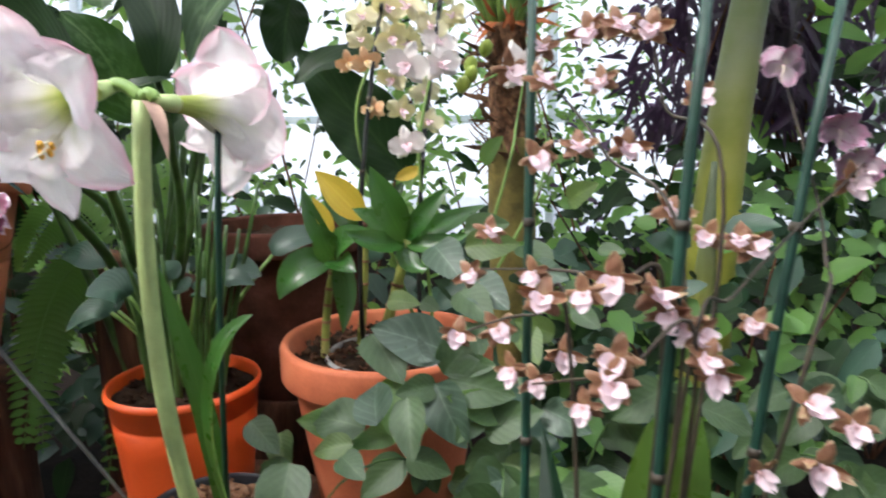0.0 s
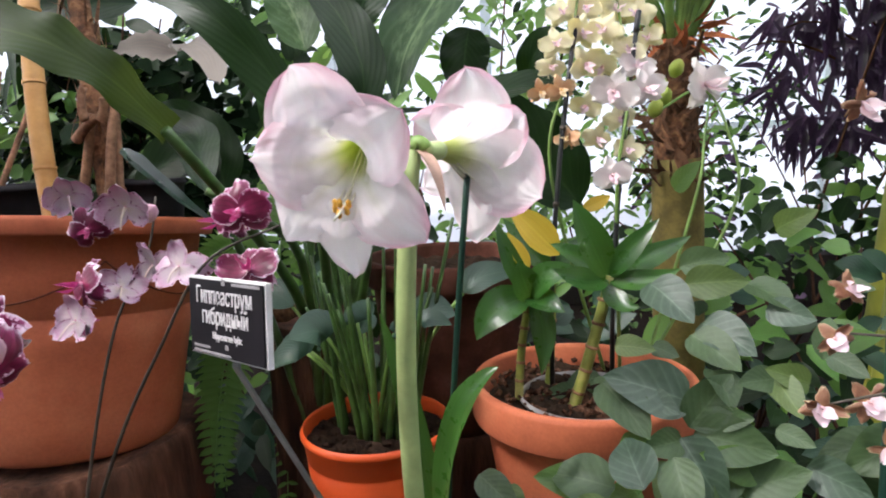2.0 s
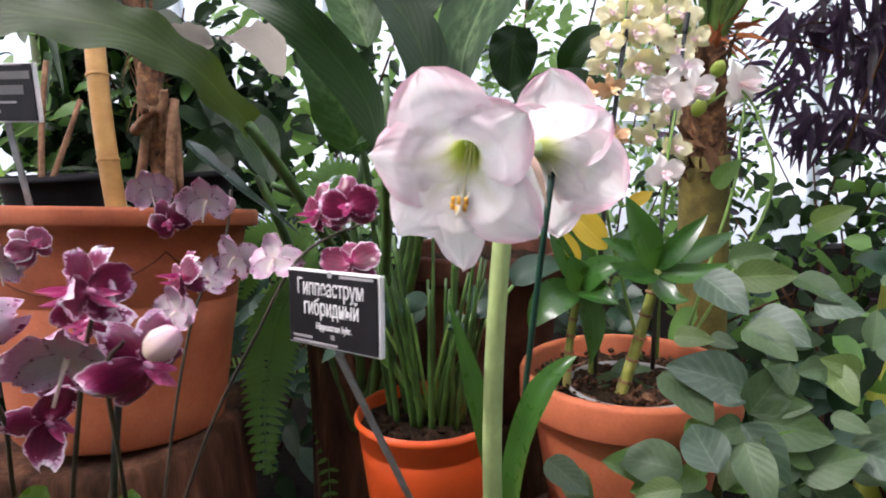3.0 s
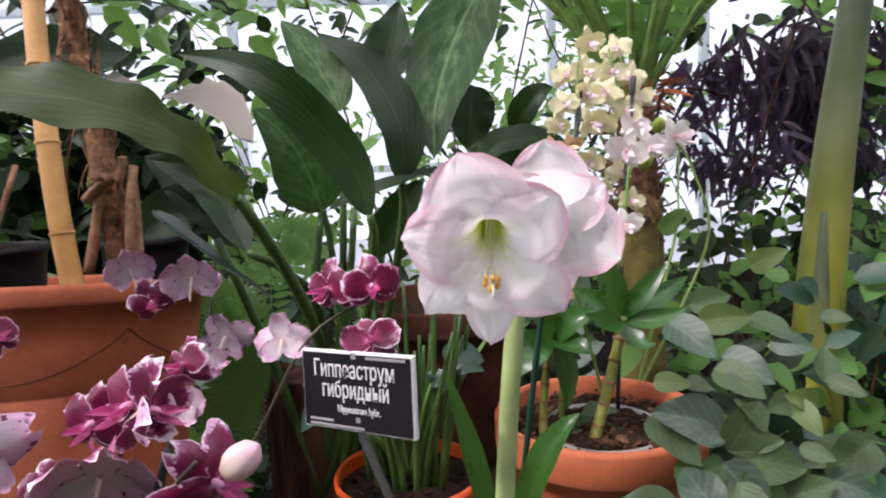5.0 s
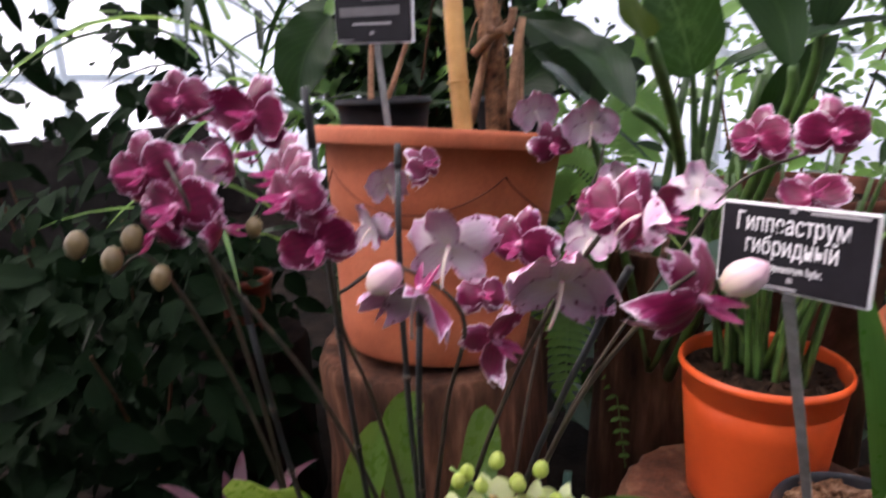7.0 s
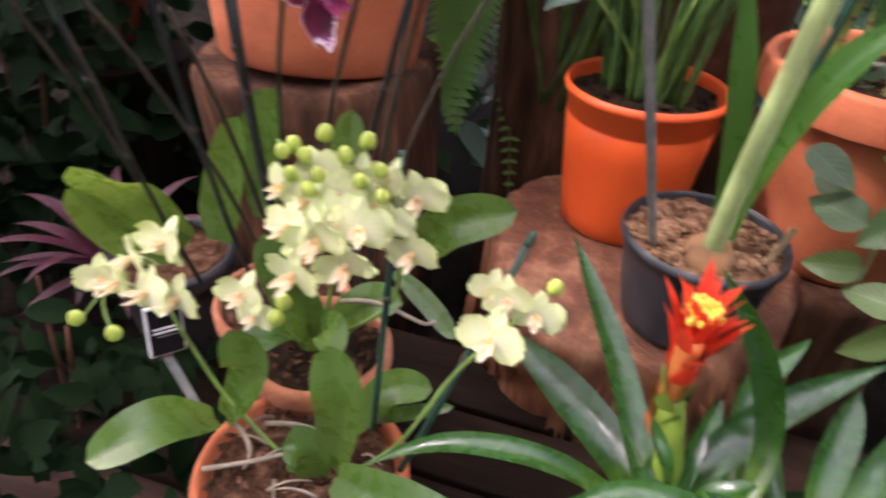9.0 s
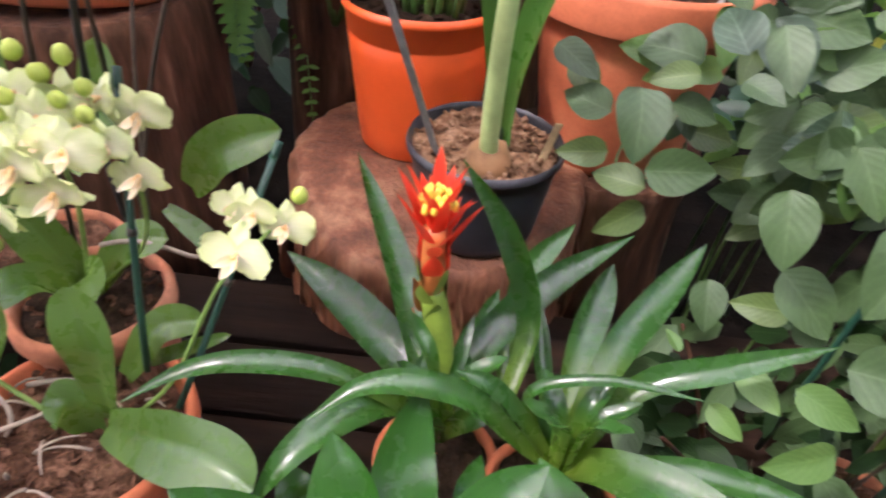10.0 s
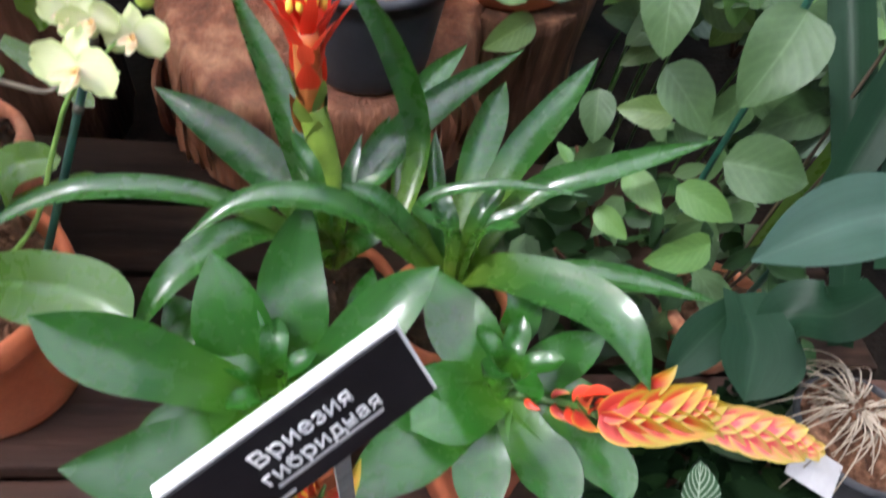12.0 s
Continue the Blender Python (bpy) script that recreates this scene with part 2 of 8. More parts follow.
def petal_mat(name, stops, rough=0.5, amount=0.3, veins=0.2, vein_col=(0.5, 0.1, 0.25), nv=15, through_col=(0.8, 0.6, 0.65), grain=0.25):
    """Colours a petal from its foot and middle (0) to its rim (1)."""
    m, nt, bs, out = nodes_of(name)
    u, v = uvn(nt)
    off = mathn(nt, "MULTIPLY", mathn(nt, "ABSOLUTE", mathn(nt, "SUBTRACT", v, 0.5)), 2.0)
    rim = mathn(nt, "MAXIMUM", mathn(nt, "POWER", off, 1.3), mathn(nt, "MULTIPLY", u, 0.98))
    info = nt.nodes.new("ShaderNodeObjectInfo")
    n = mathn(nt, "ADD", mathn(nt, "MULTIPLY", noisen(nt, 5.0, 4, "UV"), 0.75), mathn(nt, "ADD", mathn(nt, "MULTIPLY", noisen(nt, 19.0, 3, "UV"), 0.45), mathn(nt, "MULTIPLY", info.outputs["Random"], 0.3)))
    fac = mathn(nt, "ADD", rim, mathn(nt, "MULTIPLY", mathn(nt, "SUBTRACT", n, 0.75), grain))
    col = rampn(nt, fac, stops)
    vein = mathn(nt, "POWER", mathn(nt, "ADD", mathn(nt, "MULTIPLY", mathn(nt, "SINE", mathn(nt, "MULTIPLY", v, 6.283 * nv)), 0.5), 0.5), 4.0)
    col = mixn(nt, mathn(nt, "MULTIPLY", vein, veins), col, vein_col)
    nt.links.new(col, bs.inputs["Base Color"])
    bs.inputs["Roughness"].default_value = rough
    bumpn(nt, bs, vein, 0.12, 0.001)
    see_through(nt, bs, out, through_col if through_col else col, amount)
    return m


def plain(name, col, rough=0.5, metal=0.0, vary=0.25, scale=40, spec=0.5):
    return speckle(name, [(0.3, tuple(c * (1 - vary) for c in col)), (0.7, tuple(min(1, c * (1 + vary)) for c in col))], scale, rough, 0.12, 0.001, scale * 5, 0.12, metal, spec)


TERRACOTTA = speckle("terracotta", [(0.25, (0.34, 0.085, 0.034)), (0.5, (0.48, 0.13, 0.052)), (0.75, (0.56, 0.18, 0.08))], 11, 0.75, 0.12, 0.002, 220, 0.2)
OLD_CLAY = speckle("weathered_clay", [(0.25, (0.24, 0.10, 0.055)), (0.5, (0.46, 0.17, 0.085)), (0.78, (0.56, 0.29, 0.18))], 16, 0.9, 0.35, 0.003, 160, 0.3)
RED_PLASTIC = speckle("orange_plastic", [(0.3, (0.62, 0.080, 0.014)), (0.7, (0.76, 0.115, 0.02))], 9, 0.4, 0.03, 0.001, 120, 0.05)
BLACK_PLASTIC = speckle("black_plastic", [(0.3, (0.022, 0.023, 0.027)), (0.75, (0.046, 0.047, 0.054))], 30, 0.42, 0.1, 0.001, 260, 0.2, 0.0, 0.4)
SOIL = speckle("potting_soil", [(0.3, (0.07, 0.035, 0.02)), (0.5, (0.26, 0.14, 0.075)), (0.72, (0.50, 0.32, 0.2))], 90, 0.95, 1.0, 0.008, 320, 0.45, 0.0, 0.1)
DARK_SOIL = speckle("dark_soil", [(0.3, (0.012, 0.008, 0.006)), (0.7, (0.05, 0.030, 0.018))], 60, 0.95, 1.0, 0.008, 240, 0.4, 0.0, 0.06)
# earth far darker than soil: the shade among the plants is in it
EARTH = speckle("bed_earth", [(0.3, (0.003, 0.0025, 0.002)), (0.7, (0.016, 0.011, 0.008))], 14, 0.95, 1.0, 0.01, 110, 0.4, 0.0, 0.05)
BARK = speckle("dark_bark", [(0.3, (0.025, 0.013, 0.009)), (0.55, (0.106, 0.048, 0.027)), (0.78, (0.250, 0.125, 0.075))], 30, 0.9, 0.9, 0.008, 150, 0.4, 0.0, 0.12, "Object", (1, 1, 0.18))
STUMP_WOOD = speckle("wet_stump_wood", [(0.25, (0.075, 0.028, 0.016)), (0.50, (0.23, 0.092, 0.048)), (0.75, (0.48, 0.25, 0.14))], 26, 0.55, 1.0, 0.010, 150, 0.4, 0.0, 0.3, "Object", (1, 1, 0.2))
FIBRE = speckle("palm_fibre", [(0.3, (0.05, 0.022, 0.010)), (0.55, (0.25, 0.12, 0.055)), (0.8, (0.50, 0.28, 0.13))], 70, 0.95, 1.0, 0.008, 260, 0.4)
BAMBOO = speckle("bamboo", [(0.3, (0.45, 0.23, 0.06)), (0.7, (0.66, 0.38, 0.13))], 22, 0.45, 0.1, 0.001, 200, 0.15)
TWIG = speckle("dry_twig", [(0.3, (0.16, 0.08, 0.04)), (0.7, (0.40, 0.22, 0.12))], 50, 0.85, 0.5, 0.003, 200, 0.3)
STEEL = speckle("grey_zinc", [(0.3, (0.16, 0.165, 0.16)), (0.7, (0.27, 0.275, 0.27))], 60, 0.55, 0.1, 0.001, 260, 0.15, 0.3)
SIGN_BLACK = plain("sign_black", (0.010, 0.009, 0.011), 0.5, 0, 0.3, 30, 0.15)
SIGN_WHITE = plain("sign_white", (0.78, 0.77, 0.76), 0.5, 0, 0.06, 30)
SIGN_GREY = plain("sign_grey", (0.30, 0.29, 0.29), 0.5, 0, 0.1, 30)
SIGN_DULL = plain("sign_dull_grey", (0.10, 0.095, 0.095), 0.5, 0, 0.2, 30)
WOOD_TAG = plain("wood_tag", (0.60, 0.44, 0.24), 0.7, 0, 0.2, 60)
STAKE_GREEN = plain("green_stake", (0.006, 0.042, 0.025), 0.5, 0, 0.25, 80)
STAKE_DARK = plain("dark_stake", (0.018, 0.02, 0.02), 0.5, 0, 0.3, 80)
BAR_WHITE = plain("glazing_paint", (0.62, 0.70, 0.72), 0.55, 0, 0.1, 8)
ROOT = plain("aerial_root", (0.27, 0.22, 0.165), 0.8, 0, 0.25, 60)
# one staging wood in two tones: this one shaded, the next one lit
SHADE_TONED_PLANK = speckle("shade_toned_plank", [(0.3, (0.006, 0.004, 0.003)), (0.55, (0.02, 0.011, 0.007)), (0.8, (0.055, 0.028, 0.018))], 30, 0.85, 0.6, 0.004, 150, 0.35, 0.0, 0.1, "Object", (0.12, 1, 1))
LIT_PLANK = speckle("lit_brown_plank", [(0.3, (0.016, 0.008, 0.006)), (0.55, (0.055, 0.025, 0.016)), (0.8, (0.12, 0.064, 0.044))], 26, 0.75, 0.7, 0.005, 140, 0.35, 0.0, 0.25, "Object", (0.12, 1, 1))
# shaded copy of the bark, for the one log in the corner
SHADE_TONED_BARK = speckle("shade_toned_bark", [(0.3, (0.003, 0.002, 0.002)), (0.7, (0.018, 0.010, 0.007))], 30, 0.95, 0.6, 0.004, 150, 0.35, 0.0, 0.05, "Object", (1, 1, 0.2))
# red plastic dimmed in its colour, as the little pot sits in shade
SHADE_TONED_RED = speckle("shade_toned_red_plastic", [(0.3, (0.06, 0.010, 0.004)), (0.7, (0.10, 0.018, 0.007))], 9, 0.6, 0.03, 0.001, 120, 0.1, 0.0, 0.2)
MOSS = speckle("bark_mulch", [(0.3, (0.03, 0.012, 0.007)), (0.5, (0.10, 0.048, 0.026)), (0.75, (0.28, 0.15, 0.095))], 60, 0.95, 1.0, 0.01, 240, 0.4, 0.0, 0.1)

VINE_LEAF = leaf_mat("vine_leaf", (0.014, 0.036, 0.010), (0.042, 0.083, 0.025), 0.5, (0.20, 0.34, 0.10), 0.15, 0.32, (0.14, 0.21, 0.10), 0.09, 7, 0.7)
PALE_VINE_LEAF = leaf_mat("pale_vine_leaf", (0.021, 0.046, 0.026), (0.055, 0.092, 0.058), 0.42, (0.20, 0.34, 0.14), 0.15, 0.45, (0.18, 0.27, 0.17), 0.18, 6, 0.6)
WARM_VINE_LEAF = leaf_mat("warm_vine_leaf", (0.026, 0.053, 0.012), (0.072, 0.118, 0.028), 0.48, (0.30, 0.45, 0.08), 0.2, 0.45, (0.20, 0.28, 0.09), 0.14, 8, 0.7)
YOUNG_LEAF = leaf_mat("young_leaf", (0.03485, 0.09095, 0.01955), (0.0765, 0.153, 0.03485), 0.45, (0.38, 0.6, 0.12), 0.25, 0.3, None, 0.2, 8, 0.7)
ORCHID_LEAF = leaf_mat("orchid_leaf", (0.036, 0.092, 0.014), (0.105, 0.205, 0.032), 0.26, (0.36, 0.55, 0.07), 0.20, 0.35, (0.07, 0.15, 0.05), 0.06, 9, 0.6, 0.5, 10, True)
BROM_LEAF = leaf_mat("bromeliad_leaf", (0.008, 0.038, 0.006), (0.023, 0.084, 0.012), 0.25, (0.14, 0.42, 0.03), 0.12, 0.0, None, 0.05, 9, 0.5, 0.5, 10, True, 0.3, (0.08, 0.125, 0.010))
BROAD_BROM_LEAF = leaf_mat("vriesea_leaf", (0.008, 0.046, 0.005), (0.025, 0.103, 0.010), 0.24, (0.14, 0.42, 0.03), 0.14, 0.0, None, 0.04, 7, 0.5, 0.45, 10, True, 0.15, (0.055, 0.14, 0.010))
TIP_LEAF = leaf_mat("pale_blue_leaf", (0.0119, 0.0357, 0.0221), (0.0272, 0.0663, 0.0425), 0.4, (0.07, 0.18, 0.07), 0.1, 0.3, (0.05, 0.10, 0.06), 0.05, 9, 0.9, 0.3, 14, True)
DUMB_LEAF = leaf_mat("mottled_leaf", (0.008, 0.026, 0.008), (0.024, 0.058, 0.017), 0.5, (0.10, 0.24, 0.04), 0.2, 0.8, (0.13, 0.20, 0.085), 0.16, 7, 0.7, 0.15, mottle=0.75)
DARK_LEAF = leaf_mat("dark_leaf", (0.004, 0.014, 0.004), (0.011, 0.031, 0.007), 0.42, (0.06, 0.17, 0.02), 0.07, 0.4, (0.04, 0.08, 0.025), 0.13, 9, 0.9, 0.2)
# leaf green taken almost to black: the corner's shade is in this colour
SHADE_TONED_LEAF = leaf_mat("shade_toned_leaf", (0.003, 0.008, 0.003), (0.007, 0.017, 0.006), 0.7, (0.01, 0.03, 0.006), 0.04, 0.3, (0.01, 0.025, 0.01), 0.05, 9, 0.9, 0.03)
EDGE_LEAF = leaf_mat("edge_leaf", (0.005, 0.017, 0.008), (0.013, 0.036, 0.018), 0.42, (0.05, 0.14, 0.05), 0.1, 0.3, (0.03, 0.06, 0.03), 0.05, 9, 0.9, 0.1, 14, True)
CANE_LEAF = leaf_mat("cane_leaf", (0.013, 0.056, 0.009), (0.045, 0.135, 0.022), 0.28, (0.2, 0.45, 0.05), 0.18, 0.2, None, 0.06, 7, 0.5, 0.5, 14, True)
YELLOW_LEAF = leaf_mat("yellow_leaf", (0.62, 0.42, 0.02), (0.85, 0.60, 0.05), 0.45, (0.9, 0.7, 0.08), 0.25, 0.2, None, 0.06, 7, 0.5, 0.5, 14, True)
BACK_LEAF = leaf_mat("glasshouse_leaf", (0.025, 0.085, 0.018), (0.10, 0.23, 0.045), 0.45, (0.40, 0.66, 0.12), 0.38, 0.2, None, 0.1, 9)
FERN_LEAF = leaf_mat("fern_leaf", (0.03, 0.095, 0.012), (0.085, 0.20, 0.03), 0.5, (0.35, 0.6, 0.1), 0.3, 0.2, None, 0.0, 9)
OLIVE_LEAF = leaf_mat("olive_leaf", (0.009, 0.022, 0.005), (0.028, 0.050, 0.010), 0.5, (0.20, 0.30, 0.03), 0.09, 0.5, (0.06, 0.09, 0.02), 0.05, 9, 0.9, 0.15)
SHEEN_LEAF = leaf_mat("glossy_dark_leaf", (0.005, 0.016, 0.009), (0.012, 0.034, 0.020), 0.3, (0.05, 0.14, 0.05), 0.06, 0.3, (0.03, 0.07, 0.04), 0.05, 9, 0.9)
BLUE_LEAF = leaf_mat("blue_green_leaf", (0.012, 0.04, 0.022), (0.034, 0.085, 0.048), 0.4, (0.07, 0.18, 0.07), 0.1, 0.3, (0.07, 0.14, 0.08), 0.05, 9, 0.9)
PURPLE_LEAF = leaf_mat("purple_leaf", (0.018, 0.010, 0.026), (0.075, 0.04, 0.085), 0.4, (0.2, 0.09, 0.2), 0.15, 0.3, (0.10, 0.06, 0.12), 0.0, 8)
WINE_LEAF = leaf_mat("wine_leaf", (0.024, 0.002, 0.008), (0.055, 0.006, 0.018), 0.5, (0.25, 0.015, 0.06), 0.08, 0.2, None, 0.0, 8)
STEM_GREEN = plain("green_stem", (0.17, 0.29, 0.06), 0.5, 0, 0.3, 40)
STEM_DEEP = plain("deep_green_stalk", (0.048, 0.105, 0.02), 0.45, 0, 0.45, 40)
STEM_PALE = plain("pale_scape", (0.43, 0.55, 0.22), 0.45, 0, 0.18, 24)
STEM_DARK = plain("dark_spike", (0.045, 0.034, 0.02), 0.55, 0, 0.4, 60)
CANE = speckle("orchid_cane", [(0.3, (0.14, 0.19, 0.03)), (0.55, (0.28, 0.30, 0.06)), (0.8, (0.42, 0.34, 0.16))], 24, 0.5, 0.2, 0.002, 160, 0.2)
YELLOW_STALK, nt, bs, out = nodes_of("yellow_stalk")
u, v = uvn(nt)
mottle = noisen(nt, 9, 5)
low = rampn(nt, mottle, [(0.3, (0.17, 0.20, 0.022)), (0.7, (0.36, 0.36, 0.05))])
high = rampn(nt, mottle, [(0.3, (0.075, 0.11, 0.055)), (0.7, (0.16, 0.19, 0.12))])
rise = mathn(nt, "ADD", u, mathn(nt, "MULTIPLY", mathn(nt, "SUBTRACT", mottle, 0.5), 0.3))
nt.links.new(mixn(nt, rampn(nt, rise, [(0.50, (0, 0, 0)), (0.80, (1, 1, 1))]), low, high), bs.inputs["Base Color"])
bs.inputs["Roughness"].default_value = 0.5
bumpn(nt, bs, mottle, 0.15, 0.003)


# ---- the glasshouse round the bed ----
def ground_sheet():
    n, V, Fc = 40, [], []
    def spread(k):
        s = 2 * k / n - 1
        return 60 * s * abs(s) ** 2.2 + 0.8 * s
    for j in range(n + 1):
        for i in range(n + 1):
            x, y = spread(i) - 0.3, spread(j) + 0.8
            near = max(0.0, 1 - (abs(x) + abs(y - 0.8)) / 6)
            V.append((x, y, 0.40 + near * 0.035 * noise.noise((x * 4, y * 4, 0))))
    for j in range(n):
        for i in range(n):
            a = j * (n + 1) + i
            Fc.append((a, a + 1, a + n + 2, a + n + 1))
    return mesh("ground", V, Fc, EARTH)


lone("ground", ground_sheet(), "earth of the planting bed under the pots, coloured near-black for the shade", "ground", kind="structure")

GLASS, nt, bs, out = nodes_of("whitewashed_glass")
tr, dif, mx = nt.nodes.new("ShaderNodeBsdfTransparent"), nt.nodes.new("ShaderNodeBsdfTranslucent"), nt.nodes.new("ShaderNodeMixShader")
dif.inputs[0].default_value = (0.95, 0.97, 1.0, 1)
nt.links.new(rampn(nt, noisen(nt, 1.2, 4), [(0.3, (0.35, 0.35, 0.35)), (0.7, (0.8, 0.8, 0.8))]), mx.inputs[0])
nt.links.new(tr.outputs[0], mx.inputs[1])
nt.links.new(dif.outputs[0], mx.inputs[2])
nt.links.new(mx.outputs[0], out.inputs[0])


def glazed(name, origin, along, up, wide, high, nx, nz, label, solid=None, plinth=0.0, glass_from=9, boarded=0):
    """A glazed side: painted bars with single panes set between them."""
    along, up = Vector(along).normalized(), Vector(up).normalized()
    out_way = along.cross(up)
    turn = Matrix((along, out_way, up)).transposed().to_4x4()
    origin = Vector(origin)
    ob = thing(name, origin, label, "", kind="structure")
    panes = [block("pane", wide / nx - 0.05, 0.006, high / nz - 0.05, q) for q in (GLASS, solid or GLASS)]
    upright = block("glazing_bar", 0.05, 0.07, high + 0.05, BAR_WHITE, 0.006)
    cross = block("glazing_bar", wide, 0.05, 0.045, BAR_WHITE, 0.006)
    for i in range(nx + 1):
        part("glazing_bar", upright, ob, m=Matrix.Translation(origin + along * (wide * i / nx) + up * (high / 2)) @ turn)
    for k in range(nz + 1):
        part("cross_bar", cross, ob, m=Matrix.Translation(origin + along * (wide / 2) + up * (high * k / nz)) @ turn)
    for i in range(nx):
        for k in range(nz):
            shut = bool(solid) and (k < glass_from or i < boarded)
            p = part("pane", panes[shut], ob, m=Matrix.Translation(origin + along * (wide * (i + 0.5) / nx) + up * (high * (k + 0.5) / nz)) @ turn)
            p.visible_shadow = shut
    if plinth:
        part("plinth", block("plinth", wide, 0.16, plinth, DARK_BOARDS), ob, "dark plinth boards", Matrix.Translation(origin + along * (wide / 2) + up * (plinth / 2) + out_way * 0.10) @ turn)
    return ob


DARK_BOARDS = plain("dark_plinth", (0.02, 0.017, 0.015), 0.9, 0, 0.4, 9, 0.05)
# unseen boards, added to keep daylight off the bed from front and top
BLOCKING_BOARDS = plain("grey_blocking_boards", (0.22, 0.22, 0.21), 0.8, 0, 0.3, 6)
glazed("wall_north", (-4.0, 3.7, 0.40), (1, 0, 0), (0, 0, 1), 8.0, 2.8, 9, 3, "white-painted glazing bars with whitewashed glass panes", None, 0.25)
glazed("wall_west", (-4.0, -3.0, 0.40), (0, 1, 0), (0, 0, 1), 6.7, 2.8, 7, 3, "white-painted glazing bars with whitewashed glass panes", None, 0.60)
glazed("wall_east", (4.0, -3.0, 0.40), (0, 1, 0), (0, 0, 1), 6.7, 2.8, 7, 3, "unseen side between white bars, boarded to block daylight", BLOCKING_BOARDS)
glazed("wall_south", (-4.0, -3.0, 0.40), (1, 0, 0), (0, 0, 1), 8.0, 2.8, 9, 3, "unseen side between white bars, boarded to block daylight", BLOCKING_BOARDS)
glazed("roof_north", (-4.0, 3.7, 3.22), (1, 0, 0), (0, -3.35, 1.3), 8.0, 3.6, 9, 3, "unseen sloping roof, boarded low to block daylight, whitewashed glass panes above", BLOCKING_BOARDS, 0.0, 1)
# the westmost column is boarded too, which shades the left ground
glazed("roof_south", (-4.0, -3.0, 3.22), (1, 0, 0), (0, 3.35, 1.3), 8.0, 3.6, 9, 3, "unseen sloping roof, boarded to block daylight, glass panes towards the ridge", BLOCKING_BOARDS, 0.0, 1, 1)

# emissive sheets added outside so the panes read white; they also light the house
GLOW_SHEET, nt, bs, out = nodes_of("glow_sheet")
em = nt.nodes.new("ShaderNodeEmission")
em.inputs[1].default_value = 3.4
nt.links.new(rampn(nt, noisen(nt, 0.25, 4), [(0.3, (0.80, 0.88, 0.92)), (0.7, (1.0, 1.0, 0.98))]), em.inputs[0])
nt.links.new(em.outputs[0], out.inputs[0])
lone("backdrop", block("backdrop", 26.0, 0.05, 7.0, GLOW_SHEET), "glowing white sheet added beyond the glass", "backdrop", kind="structure", m=pose(0.0, 9.0, 3.9))
lone("backdrop", block("backdrop", 26.0, 0.05, 7.0, GLOW_SHEET), "glowing white sheet added beyond the glass", "backdrop", kind="structure", m=pose(-9.0, 0.0, 3.9, 0, 0, 90))


# ---- stumps and logs that carry the pots ----
def log(name, cx, cy, r, z0, z1, mat, label, seed, wobble=0.14, slope=0.0, level=9.0):
    prof = [(0.0, z0), (r * 1.06, z0), (r * 1.03, z0 + (z1 - z0) * 0.3), (r * 0.99, z0 + (z1 - z0) * 0.65), (r, z1 - 0.02), (r * 0.985, z1 - 0.006), (r * 0.95, z1), (r * 0.6, z1 - 0.003), (r * 0.3, z1), (0.001, z1 - 0.002)]
    ob = thing(name, (cx, cy, z0), label, "log")
    for nm, rows in (("trunk", prof[:7]), ("cut_face", prof[6:])):
        v, f, u = lathe_data([(a, q - z0) for a, q in rows], 72, wobble, seed)
        v = [Vector(p) for p in v]
        for p in v:
            w = math.atan2(p.y, p.x)
            if p.xy.length > r * 0.8:
                k = 1 + 0.022 * noise.noise((w * 9, seed, p.z * 1.5)) + 0.012 * math.sin(w * 31 + seed)
                p.x, p.y = p.x * k, p.y * k
            p.z += (p.z / (z1 - z0)) ** 2 * min(slope * (p.y + r * 0.8), level)
        part(nm, mesh(nm, v, f, mat, u), ob, "damp sawn top" if nm == "cut_face" else "", Matrix.Translation((cx, cy, z0)))
    return ob


STUMP = log("tree_stump", -0.405, 0.83, 0.205, 0.40, 0.665, STUMP_WOOD, "damp reddish-brown tree stump carrying the orange and black pots", 2.0, 0.14, 0.28, 0.036)
rnd = random.Random(77)
for k in range(46):
    w = rnd.uniform(-2.9, -0.2)
    d = Vector((math.cos(w), math.sin(w), 0))
    r, top, low = 0.208 * rnd.uniform(0.97, 1.03), rnd.uniform(0.60, 0.665), rnd.uniform(0.42, 0.58)
    c = Vector((-0.405, 0.83, 0)) + d * r
    part("splinter", blade("splinter", [c + Vector((0, 0, low)), c + d * rnd.uniform(0.002, 0.012) + Vector((0, 0, (low + top) / 2)), c - d * 0.006 + Vector((0, 0, top))], rnd.uniform(0.012, 0.034), STUMP_WOOD, prof="lance", face=tuple(d), nl=6, nw=2, fold=0.5), STUMP, "torn strip of bark")
log("log_stand", -0.915, 0.905, 0.180, 0.40, 0.868, BARK, "dark upright log under the big terracotta pot", 7.3, 0.1)
log("log_stand", -0.375, 1.185, 0.120, 0.40, 0.782, BARK, "dark log under the clay pot in the shade", 31.0, 0.12)
log("log_stand", -0.60, 1.10, 0.085, 0.40, 0.99, BARK, "tall brown log standing behind the orange pot", 21.0, 0.12)
log("log_stand", -0.165, 0.945, 0.145, 0.40, 0.692, BARK, "short dark log under the wide clay pot", 11.0, 0.12)


